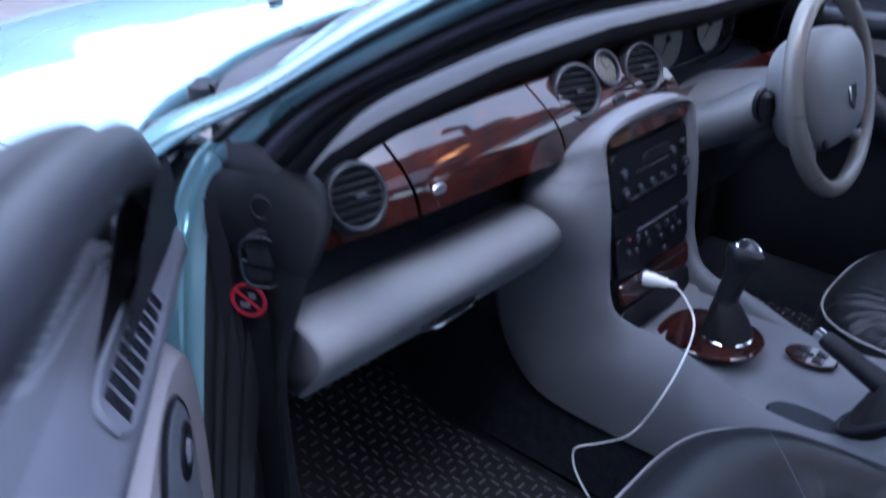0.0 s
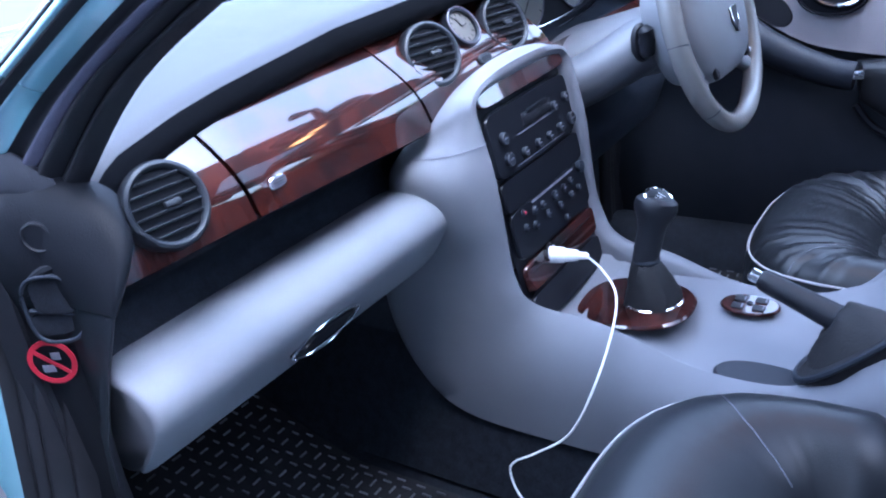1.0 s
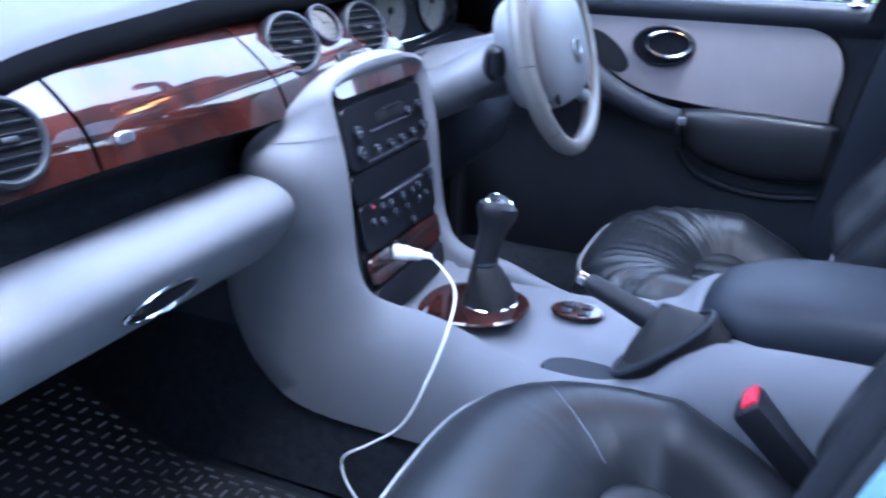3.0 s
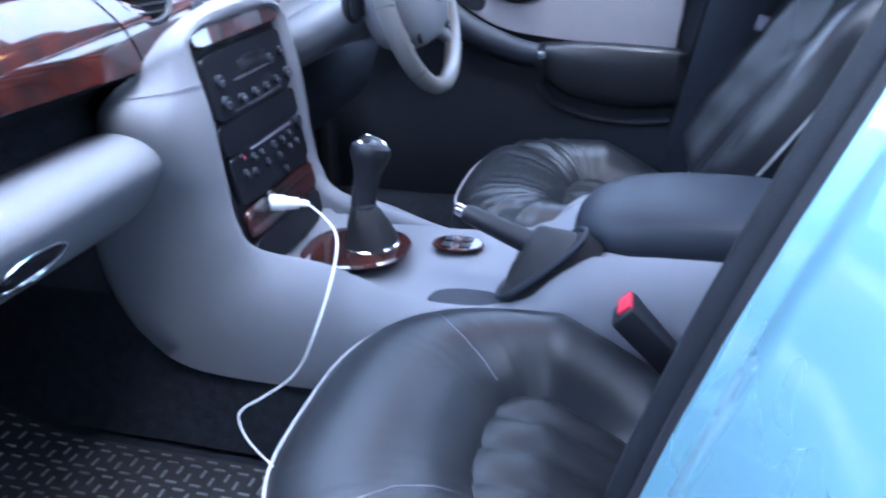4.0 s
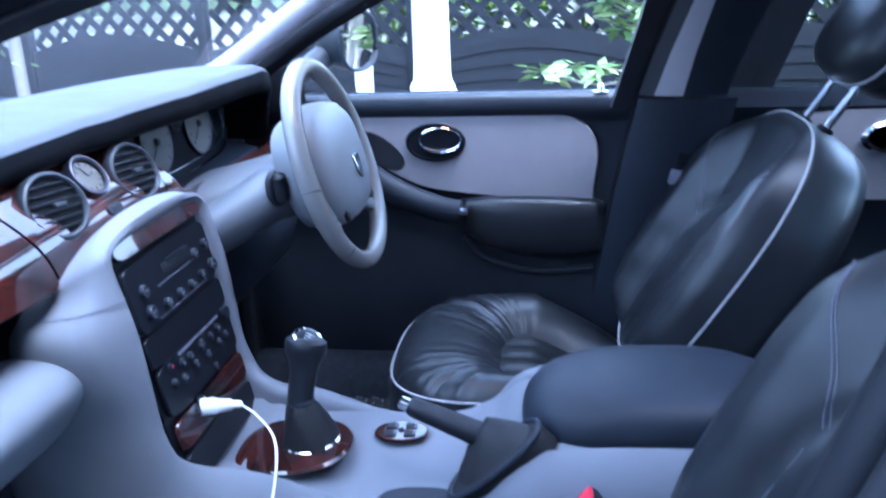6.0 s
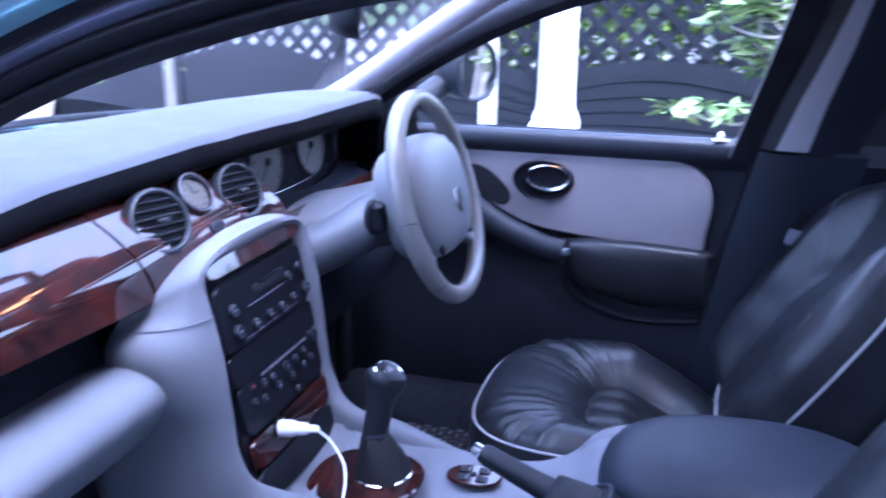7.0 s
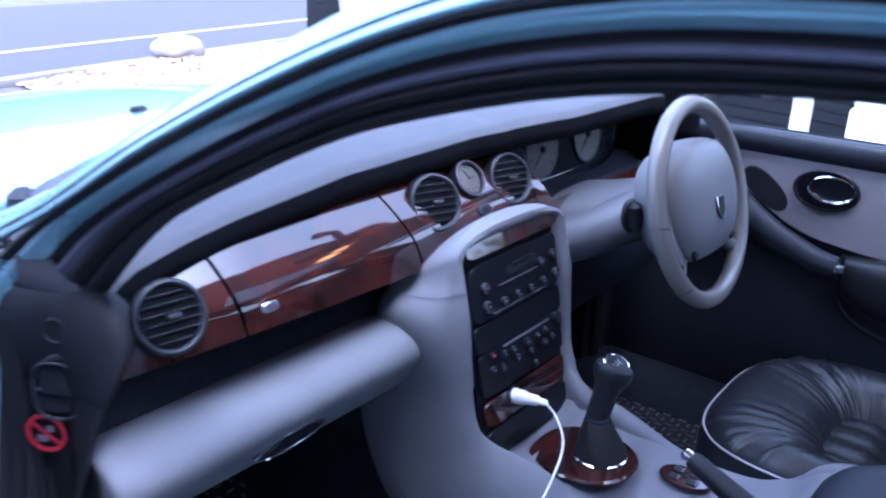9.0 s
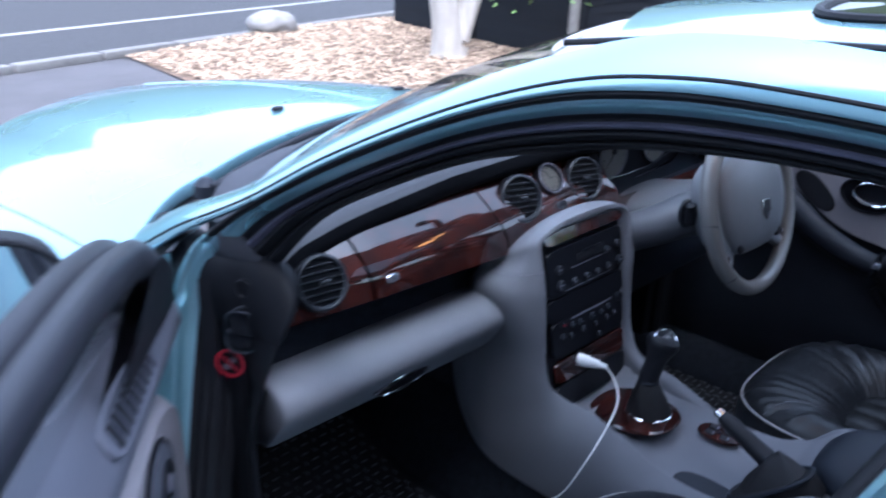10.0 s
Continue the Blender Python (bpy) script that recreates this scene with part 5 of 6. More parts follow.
            st = part("door_striker", rbox((0.05, 0.016, 0.05), pose(-0.79, -0.519, 0.80), 0.005), CHROME, c, "chrome door striker plate")
            part("striker_bolt", tube([(-0.79, -0.519, 0.80), (-0.79, -0.487, 0.80)], 0.008, 12), CHROME, st)
        else:
            rows = []
            for z, y in ((0.40, -0.52), (0.55, -0.53), (0.75, -0.555), (0.90, -0.58), (1.03, -0.605), (1.15, -0.64), (1.30, -0.69)):
                sx = side_x(z)
                rows.append([(sx - 0.02, y - 0.01, z), (sx + 0.01, y - 0.03, z), (sx + 0.06, y - 0.075, z), (sx + 0.09, y - 0.3, z)])
            part("centre_post", grid(rows), DARK, c, "black centre post", 60)
        # inner trim of the post, grey below and paler above
        back = 0.09 if sg < 0 else 0.0
        rows = [[(sg * x, yy - back, z) for x, yy in ((side_x(z) - 0.085, y - 0.01), (side_x(z) - 0.11, y - 0.04), (side_x(z) - 0.115, y - 0.1), (side_x(z) - 0.10, y - 0.19))] for z, y in ((0.40, -0.52), (0.6, -0.535), (0.75, -0.555), (0.90, -0.58), (1.03, -0.605))]
        part("post_trim", grid(rows), DARK_SOFT, c, "charcoal lower post trim")
        up = ((1.035, -0.605), (1.12, -0.63), (1.22, -0.665), (1.34, -0.70))
        for name, ya, yb, narrow, mat, words in (("post_seal", 0.01, 0.036, 0.0, DARK, "black rubber seal of the upper post"), ("post_trim", 0.036, 0.088, 0.10, TRIM, "pale upper post trim"), ("belt_slot_trim", 0.088, 0.17, 0.0, DARK_SOFT, "charcoal belt slide of the post")):
            rows = []
            for z, y in up:
                a0, b0 = ya - (0.10 * (z - 1.035) if name == "belt_slot_trim" else 0), yb - narrow * (z - 1.035)
                rows.append([(sg * (side_x(z) - lerp([(0.0, 0.07), (0.01, 0.075), (0.04, 0.10), (0.1, 0.105), (0.17, 0.09)], q)), y - q - back, z) for q in (a0, a0 + (b0 - a0) * 0.33, a0 + (b0 - a0) * 0.67, b0)])
            part(name, grid(rows), mat, c, words)
        # windscreen pillar trim
        pts = smooth_line([(sg * 0.63, 0.26, 1.065), (sg * 0.615, 0.15, 1.128), (sg * 0.575, 0.0, 1.222), (sg * 0.545, -0.13, 1.30), (sg * 0.52, -0.22, 1.345)], 6)
        if sg > 0:
            part("pillar_trim", tube(pts, 0.028, 14, flat=0.9), TRIM, c, "pale grey windscreen pillar trim")
    # floor, tunnel, bulkhead and rear closing panels
    part("cabin_floor", grid([[(x, y, 0.36 + 0.13 * max(0, (y - 0.30) / 0.32) ** 1.3) for x in (-0.67, -0.3, 0, 0.3, 0.67)] for y in (-1.5, -0.6, 0.0, 0.3, 0.4, 0.5, 0.62)]), CARPET, c, "dark carpeted floor")
    rows = [[(sg * x, y, z) for sg, x, z in ((-1, 0.20, 0.37), (-1, 0.178, 0.42), (-1, 0.158, 0.48), (-1, 0.13, 0.57), (1, 0.13, 0.57), (1, 0.158, 0.48), (1, 0.178, 0.42), (1, 0.20, 0.37))] for y in (0.62, 0.4, 0.2, 0.05, -0.3, -0.7, -1.5)]
    part("tunnel", grid(rows), CARPET, c, "charcoal tunnel side trim")
    part("bulkhead", grid([[(x, y, z) for x in (-0.68, 0, 0.68)] for y, z in ((0.60, 0.36), (0.60, 0.7), (0.46, 0.88))]), CARPET, c, "dark bulkhead")
    part("rear_panel", grid([[(x, y, z) for x in (-0.66, 0, 0.66)] for y, z in ((-1.45, 0.36), (-1.5, 0.7), (-1.75, 1.0))]), DARK, c, "dark rear seat panel")
    rows = [[(x, y, z) for x in (-0.60, 0, 0.60)] for y, z in ((-1.75, 1.0), (-1.72, 1.2), (-1.7, 1.36))]
    part("rear_window", grid(rows), GLASS, c, "rear window").visible_shadow = False
    part("underside", rbox((1.55, 3.9, 0.06), pose(0, -0.2, 0.26), 0.02), RUBBER, c, "dark underside")
    for sg in (-1, 1):
        part("rear_quarter", grid([[(sg * 0.565, y, 1.345 - 0.03 * max(0, -1.5 - y)) for y in (-1.5, -1.75, -2.0)], [(sg * 0.66, y - 0.12, 1.18) for y in (-1.5, -1.75, -2.0)], [(sg * 0.745, y - 0.25, 0.99) for y in (-1.5, -1.75, -2.0)], [(sg * 0.84, y - 0.25, 0.90) for y in (-1.5, -1.75, -2.0)], [(sg * 0.86, y - 0.25, 0.45) for y in (-1.45, -1.75, -2.3)]]), PAINT, c, "turquoise rear quarter", 60)
    part("rear_screen", grid([[(-0.56, -2.0, 1.325), (0, -2.02, 1.36), (0.56, -2.0, 1.325)], [(-0.70, -2.36, 0.98), (0, -2.42, 0.99), (0.70, -2.36, 0.98)]]), GLASS, c, "rear screen").visible_shadow = False
    part("boot_end", rbox((1.6, 0.9, 0.55), pose(0, -2.2, 0.68), 0.08, 3), PAINT, c, "turquoise tail")
    return c


def door_inner(sg, name, label, group, yr=-0.62):
    """A door at its closed place: sg -1 passenger, 1 driver."""
    d = thing(name, label, "car door", (sg * 0.76, 0.40, 0.40), group)

    def P(x, y, z):
        return (sg * x, y, z)

    # outer skin and core
    yf = 0.40 if sg > 0 else 0.50
    rows = []
    for y in (yf, 0.2, 0.0, -0.2, -0.4, yr + 0.02):
        rows.append([P(x, y - 0.05 * max(0, (z - 0.9)) * (1 if y < -0.5 else 0), z) for x, z in ((0.775, 0.40), (0.86, 0.42), (0.875, 0.60), (0.868, 0.8), (0.84, 0.95), (0.815, 1.0), (0.79, 1.005))])
    part("outer_skin", grid(rows), PAINT, d, "turquoise outer skin", 60)
    # inner trim: black top rail
    rows = []
    for y in (yf, 0.25, 0.1, -0.1, -0.3, yr + 0.1, yr):
        rows.append([P(x, y, z) for x, z in ((0.79, 1.012), (0.765, 1.027), (0.745, 1.026), (0.735, 1.012), (0.735, 0.985), (0.75, 0.965))])
    part("top_rail", grid(rows), RAIL, d, "black vinyl top rail", 60)
    part("felt_strip", tube([P(0.772, y, 1.024) for y in (yf - 0.1, 0.0, -0.3, yr)], 0.006, 6), CARPET, d, "black felt strip along the glass")
    rows = []
    for y in (yf, 0.25, 0.1, -0.1, -0.3, yr + 0.1, yr):
        rows.append([P(x, y, z) for x, z in ((0.757, 0.985), (0.762, 0.9), (0.762, 0.8), (0.757, 0.66), (0.745, 0.62), (0.74, 0.5), (0.75, 0.41), (0.775, 0.40))])
    part("inner_trim", grid(rows), DARK_SOFT, d, "charcoal inner trim")
    part("shut_face", grid([[P(0.74, yr, z), P(0.80, yr - 0.01, z), P(0.868, yr + 0.005, z)] for z in (0.41, 0.7, 1.0)]), PAINT, d)
    part("hinge_face", grid([[P(0.74, yf, z), P(0.80, yf + 0.005, z), P(0.868, yf, z)] for z in (0.41, 0.7, 1.0)]), PAINT, d)
    # window frame
    edge = FRAME_O[0:9] if sg > 0 else [(0.52, 0.885), (0.50, 0.94), (0.455, 1.00), (0.353, 1.06), (0.25, 1.115), (0.153, 1.165), (0.062, 1.207), (-0.005, 1.23), (-0.13, 1.258), (-0.3, 1.27), (-0.45, 1.27)]
    loop = smooth_line([P(side_x(z) + 0.03, y, z) for y, z in edge], 5)
    rows = []
    for p in loop:
        rows.append([(p.x + sg * 0.012, p.y, p.z - 0.006), (p.x - sg * 0.004, p.y, p.z + 0.004), (p.x - sg * 0.02, p.y - 0.004, p.z - 0.01), (p.x - sg * 0.03, p.y - 0.015, p.z - 0.035), (p.x - sg * 0.012, p.y - 0.02, p.z - 0.05), (p.x + sg * 0.01, p.y - 0.012, p.z - 0.04)])
    if sg < 0:
        rows = []
        for i, p in enumerate(loop):
            q = (loop[min(i + 1, len(loop) - 1)] - loop[max(i - 1, 0)]).normalized()
            nv = Vector((0, q.z, -q.y))
            if nv.z < 0:
                nv = -nv
            rows.append([p + Vector((sg * a, 0, 0)) + nv * b for a, b in ((0.014, -0.026), (0.018, -0.014), (0.017, -0.001), (0.013, 0.004), (0.007, 0.004), (0.002, -0.001), (0.0, -0.005), (-0.003, -0.004), (-0.006, 0.001), (-0.012, 0.004), (-0.018, 0.002), (-0.022, -0.005), (-0.023, -0.014), (-0.02, -0.028), (-0.008, -0.033), (0.005, -0.032))])
    part("window_frame", grid(rows, True, caps=True), FRAME_SEAL if sg < 0 else DARK, d, "dark grey window frame with rubber ridges" if sg < 0 else "black window frame", 60)
    rows = [[P(side_x(z) + 0.02, y0 + 0.03, z), P(side_x(z) + 0.02, y0 - 0.03, z), P(side_x(z) - 0.015, y0 - 0.03, z), P(side_x(z) - 0.015, y0 + 0.03, z)] for y0, z in ((-0.60, 1.0), (-0.64, 1.15), (-0.685, 1.34))]
    part("window_frame", grid(rows, True, caps=True), DARK, d, "black rear window frame")
    # corner plate for the mirror
    bm = bmesh.new()
    plate = ((0.40, 0.98), (0.075, 1.01), (0.075, 1.13), (0.14, 1.105), (0.22, 1.065)) if sg > 0 else ((0.49, 0.95), (0.105, 1.02), (0.1, 1.16), (0.153, 1.16), (0.25, 1.11), (0.353, 1.055), (0.42, 1.0))
    for xp in (0.0, 0.02):
        bm.faces.new([bm.verts.new(P((0.715 if sg > 0 else side_x(z)) + xp, y, z)) for y, z in plate])
    part("mirror_plate", bm, DARK, d, "black corner plate")
    ends = FRAME_O[2:9] if sg > 0 else edge[5:11]
    top = [P(side_x(p[1] - 0.03) + 0.012, p[0] - 0.012, p[1] - 0.03) for p in ends]
    low = [P(0.735, p[0], 1.0) for p in ends]
    part("window_glass", grid([top, low]), GLASS, d, "clear side window").visible_shadow = False
    # mirror outside
    mm = frame_of(P(0.99, 0.015, 1.125) if sg > 0 else P(0.868, 0.25, 1.07), P(-0.25, -1, 0.0))
    rows = []
    for k, dd in ((0.3, -0.09), (0.7, -0.075), (0.92, -0.04), (1.0, -0.005), (1.0, 0.008), (0.95, 0.012)):
        rows.append([mm @ Vector((x * k, y * k, dd)) for x, y in superellipse(0.095, 0.068, 2.6, 36)])
    mi = part("door_mirror", grid(rows, True, caps=False), DARK, d, "door mirror with dark housing")
    part("mirror_glass", slab(superellipse(0.09, 0.063, 2.6, 36), 0.003, mm @ pose(0, 0, 0.004), 0.001), MIRROR, mi, "mirror glass")
    part("mirror_rim", tube([mm @ Vector((x, y, 0.01)) for x, y in superellipse(0.0945, 0.0675, 2.6, 36)], 0.005, 8, True), DARK, mi)
    part("mirror_arm", tube([P(0.75, 0.17, 1.04), P(0.85, 0.12, 1.06), P(0.93, 0.085, 1.09)] if sg > 0 else [P(0.74, 0.33, 1.03), P(0.78, 0.30, 1.05), P(0.82, 0.275, 1.065)], [0.03, 0.026, 0.03], 14), DARK, mi)
    if sg > 0:
        # pale leather field
        o = smooth_line([(0.06, 0.985, 0), (-0.2, 0.992, 0), (-0.42, 0.988, 0), (-0.515, 0.965, 0), (-0.55, 0.91, 0), (-0.545, 0.83, 0), (-0.53, 0.79, 0), (-0.40, 0.80, 0), (-0.27, 0.81, 0), (-0.16, 0.83, 0), (-0.05, 0.89, 0), (0.03, 0.94, 0)], 4, True)
        mp = Matrix(((0, 0, -1, 0.752), (1, 0, 0, 0), (0, 1, 0, 0), (0, 0, 0, 1)))
        part("leather_panel", slab([(p.x, p.y) for p in o], 0.012, mp, 0.006), PANEL, d, "pale grey leather panel")
        m = frame_of((0.7385, -0.205, 0.925), (-1, 0, 0))
        h = part("door_handle", lathe([(0.064, 0), (0.065, 0.005), (0.061, 0.008), (0.058, 0.005), (0.0575, 0.001)], m, 48, sx=1.0, sy=0.66, caps=False), RADIO, d, "oval chrome inner handle")
        part("handle_recess", slab(superellipse(0.06, 0.039, 2, 36), 0.002, m), RADIO, h)
        lev = [m @ Vector((0.010 + 0.045 * math.cos(q), 0.004 + 0.026 * math.sin(q), 0.006)) for q in [2 * math.pi * k / 36 for k in range(36)]]
        part("handle_lever", tube(lev, [0.0028 + 0.0026 * max(0, -math.sin(2 * math.pi * k / 36)) for k in range(36)], 8, True), CHROME, h, "chrome lever ring")
        # speaker sweep in front
        m = frame_of((0.742, -0.085, 0.905), (-1, -0.05, 0)) @ pose(0, 0, 0, 0, 0, -38)
        part("tweeter", slab(superellipse(0.06, 0.027, 2.3, 36), 0.006, m, 0.003), DARK, d, "dark oval speaker grille")
        pts = smooth_line([(0.745, 0.08, 0.93), (0.735, -0.03, 0.865), (0.72, -0.12, 0.815), (0.705, -0.21, 0.785), (0.70, -0.26, 0.778)], 6)
        part("grab_rail", tube(pts, [0.03 - 0.008 * i / (len(pts) - 1) for i in range(len(pts))], 14, flat=1.2), DARK_SOFT, d, "charcoal sweeping pull")
        part("chrome_clip", rbox((0.018, 0.03, 0.018), pose(0.695, -0.262, 0.783, 0, 0, 5), 0.004), CHROME, d, "bright chrome clip")
        rows = []
        for y, hx, z0, z1 in ((-0.255, 0.02, 0.765, 0.795), (-0.27, 0.05, 0.72, 0.80), (-0.32, 0.062, 0.69, 0.805), (-0.42, 0.066, 0.67, 0.806), (-0.5, 0.064, 0.67, 0.802), (-0.55, 0.058, 0.68, 0.798), (-0.565, 0.04, 0.69, 0.79)):
            zm, hz = (z0 + z1) / 2, (z1 - z0) / 2
            rows.append([(0.765 - hx * (0.5 + 0.5 * a), y, zm + hz * b) for a, b in superellipse(1, 1, 3, 24)])
        part("armrest", grid(rows, True, caps=True), LEATHER, d, "black leather door armrest")
        o = smooth_line([(-0.26, 0.71, 0), (-0.30, 0.665, 0), (-0.38, 0.638, 0), (-0.46, 0.632, 0), (-0.545, 0.642, 0)], 5)
        part("pocket_lip", tube([(0.742, p.x, p.y) for p in o], 0.008, 8), DARK_SOFT, d, "map pocket lip")
        part("lock_pin", lathe([(0.017, 0), (0.016, 0.003), (0.007, 0.004), (0.0065, 0.012), (0.003, 0.016)], pose(0.752, -0.553, 1.0245), 18), CHROME, d, "chrome lock pin")
    else:
        mp = Matrix(((0, 0, 1, -0.752), (1, 0, 0, 0), (0, 1, 0, 0), (0, 0, 0, 1)))
        rows = []
        for y, w in ((0.50, 0.1), (0.492, 0.5), (0.475, 0.85), (0.44, 1.0), (0.2, 1.0), (0.0, 1.0), (-0.2, 1.0), (-0.4, 1.0)):
            rows.append([P(0.75 - (0.75 - x) * w, y, z) for x, z in ((0.748, 1.03), (0.735, 1.024), (0.715, 0.99), (0.695, 0.955), (0.69, 0.94), (0.70, 0.925), (0.75, 0.915))])
        part("ledge", grid(rows), DOOR_GREY, d, "grey ledge below the window", 60)
        # demister vent strip near the hinge
        m = frame_of((-0.7045, 0.195, 0.975), (0.87, 0.0, 0.5), (0, 1, 0))
        v = part("side_vent", slab(superellipse(0.024, 0.105, 4, 40), 0.006, m @ pose(0, 0, -0.001), 0.003), DOOR_GREY, d, "slim grey demister vent")
        for k in range(9):
            part("vent_slot", rbox((0.03, 0.0145, 0.003), m @ pose(0, -0.08 + 0.02 * k, 0.0042), 0.001), RADIO, v)
        o = smooth_line([(0.455, 0.74, 0), (0.42, 0.83, 0), (0.32, 0.878, 0), (0.2, 0.875, 0), (0.08, 0.83, 0), (0.02, 0.74, 0), (0.02, 0.6, 0), (0.10, 0.5, 0), (0.28, 0.46, 0), (0.42, 0.50, 0), (0.46, 0.62, 0)], 4, True)
        sp = part("speaker_pod", slab([(p.x, p.y) for p in o], 0.05, mp, 0.02), PANEL, d, "pale speaker pod")
        m = mp @ pose(0.255, 0.735, 0.051, 0, 0, 0)
        part("speaker_grille", slab(superellipse(0.085, 0.12, 2.2, 48), 0.006, m, 0.004), DOOR_GREY, sp, "grey oval speaker grille")
        part("grille_gap", tube([m @ Vector((x, y, 0.002)) for x, y in superellipse(0.086, 0.121, 2.2, 48)], 0.004, 6, True), RADIO, sp)
        part("tweeter_ring", lathe([(0.031, 0.004), (0.031, 0.009), (0.017, 0.01), (0.016, 0.006)], m @ pose(0.03, 0.05, 0), 32, caps=False), RADIO, sp, "black ring")
        part("tweeter_dome", lathe([(0.016, 0.006), (0.012, 0.011), (0.0005, 0.013)], m @ pose(0.03, 0.05, 0), 24), SEAL, sp)
        part("mirror_switch", tube([P(0.725, 0.30, 1.0), P(0.715, 0.30, 1.03), P(0.715, 0.285, 1.05)], [0.018, 0.015, 0.01], 14), DOOR_GREY, d)
    return d


car_body()
door_inner(1, "driver_door", "driver's door with pale leather panel and chrome handle", "car doors")
pd = door_inner(-1, "passenger_door", "open passenger door with grey trim and speaker", "car doors", -0.45)
OPEN = 39
pd.matrix_world = Matrix.Translation((-0.798, 0.244, 0)) @ pose(0, 0, 0, 0, 0, -OPEN) @ Matrix.Translation((0.745, -0.40, 0)) @ Matrix.Translation((-0.76, 0.40, 0.40))


def rear_door(sg, label):
    d = thing("rear_door", label, "car door", (sg * 0.76, -0.75, 0.4), "car doors")
    f = Matrix.Diagonal((sg, 1, 1, 1))
    rows = [[(sg * x, y, z) for x, z in ((0.86, 0.42), (0.875, 0.6), (0.868, 0.8), (0.84, 0.95), (0.79, 1.02), (0.74, 1.03), (0.735, 0.99), (0.755, 0.96), (0.755, 0.7), (0.75, 0.42))] for y in (-0.70, -1.1, -1.6)]
    part("door_shell", grid(rows), DARK_SOFT, d, "charcoal shell")
    part("outer_skin", grid([[(sg * x, y, z) for x, z in ((0.865, 0.42), (0.881, 0.6), (0.874, 0.8), (0.846, 0.952), (0.796, 1.024))] for y in (-0.72, -1.1, -1.6)]), PAINT, d, "turquoise outer skin", 60)
    mp = f @ Matrix(((0, 0, -1, 0.748), (1, 0, 0, 0), (0, 1, 0, 0), (0, 0, 0, 1)))
    part("leather_panel", slab([(x - 1.2, y + 0.89) for x, y in superellipse(0.32, 0.095, 3.5, 40)], 0.012, mp, 0.006), PANEL, d, "pale grey leather panel")
    m = f @ frame_of((0.738, -1.135, 0.925), (-1, 0, 0))
    h = part("door_handle", lathe([(0.062, 0), (0.064, 0.006), (0.056, 0.012), (0.05, 0.006), (0.048, 0.001)], m, 48, sx=1.0, sy=0.55, caps=False), CHROME, d, "oval chrome inner handle")
    part("handle_recess", slab(superellipse(0.05, 0.027, 2, 36), 0.002, m), RADIO, h)
    part("window_glass", grid([[(sg * 0.64, -0.78, 1.33), (sg * 0.62, -1.5, 1.3)], [(sg * 0.745, -0.78, 1.0), (sg * 0.745, -1.6, 1.0)]]), GLASS, d, "clear rear side window").visible_shadow = False
    part("window_frame", tube([(sg * 0.625, -0.76, 1.345), (sg * 0.61, -1.1, 1.34), (sg * 0.60, -1.6, 1.3)], 0.03, 8), DARK, d)
    return d


rear_door(1, "closed rear door with pale panel and chrome handle")
rear_door(-1, "closed turquoise rear door behind the passenger seat")


def interior_mirror():
    m = thing("interior_mirror", "black interior mirror on the windscreen", "mirror", (0.02, -0.06, 1.27))
    mm = frame_of((0.03, -0.075, 1.265), (0.35, -1, -0.12))
    rows = [[mm @ Vector((x * k, y * k, d)) for x, y in superellipse(0.115, 0.034, 3.5, 40)] for k, d in ((0.4, -0.035), (0.85, -0.028), (1.0, -0.008), (1.0, 0.004), (0.96, 0.007))]
    part("housing", grid(rows, True), DARK, m, "black housing", 50)
    part("mirror_glass", slab(superellipse(0.11, 0.031, 3.5, 40), 0.002, mm @ pose(0, 0, 0.005), 0.001), MIRROR, m, "mirror glass")
    part("stem", tube([mm @ Vector((0, 0, -0.03)), (0.01, 0.0, 1.30), (0.005, -0.01, 1.345)], [0.012, 0.01, 0.018], 12), DARK, m)
    return m


interior_mirror()


def courtesy_lamp():
    l = thing("courtesy_lamp", "lit warm courtesy lamp on the headliner", "lamp", (0.16, -0.25, 1.36))
    m = frame_of((0.16, -0.245, 1.366), (0, 0, -1), (0, 1, 0))
    part("lamp_base", slab(superellipse(0.045, 0.075, 4, 32), 0.012, m, 0.004), TRIM, l, "pale grey base")
    part("lens", slab(superellipse(0.026, 0.028, 4, 24), 0.006, m @ pose(0, -0.033, 0.011), 0.002), LAMP_LENS, l, "glowing amber lens")
    part("lens", slab(superellipse(0.02, 0.022, 4, 24), 0.006, m @ pose(0, 0.042, 0.011), 0.002), LAMP_LENS, l, "glowing amber lens")
    return l


courtesy_lamp()


def charger():
    c = thing("phone_charger", "white plug-in phone charger in the power socket", "charger", (-0.03, 0.02, 0.71))
    a, b = Vector((-0.046, 0.030, 0.705)), Vector((-0.022, -0.009, 0.698))
    d = (b - a).normalized()
    part("body", tube([a, a + d * 0.004, a + d * 0.026, a + d * 0.029, b], [0.0105, 0.0122, 0.0118, 0.0095, 0.0085], 20), WHITE, c, "white plastic body")
    part("plug", tube([b, b + d * 0.013, b + d * 0.016], [0.0075, 0.0068, 0.004], 14, flat=0.7), WHITE, c)
    k = thing("charging_cable", "thin white charging cable hanging to the floor", "cable", (-0.1, -0.05, 0.5))
    pts = smooth_line([b + d * 0.012, (-0.022, -0.045, 0.682), (-0.07, -0.085, 0.675), (-0.135, -0.105, 0.655), (-0.19, -0.10, 0.60), (-0.205, -0.07, 0.53), (-0.21, -0.02, 0.485), (-0.212, 0.014, 0.46), (-0.214, 0.022, 0.44), (-0.222, 0.006, 0.412), (-0.238, -0.04, 0.386), (-0.26, -0.10, 0.378), (-0.30, -0.17, 0.376)], 8)
    part("lead", tube(pts, 0.0017, 8), WHITE, k, "white lead")
    return c


charger()


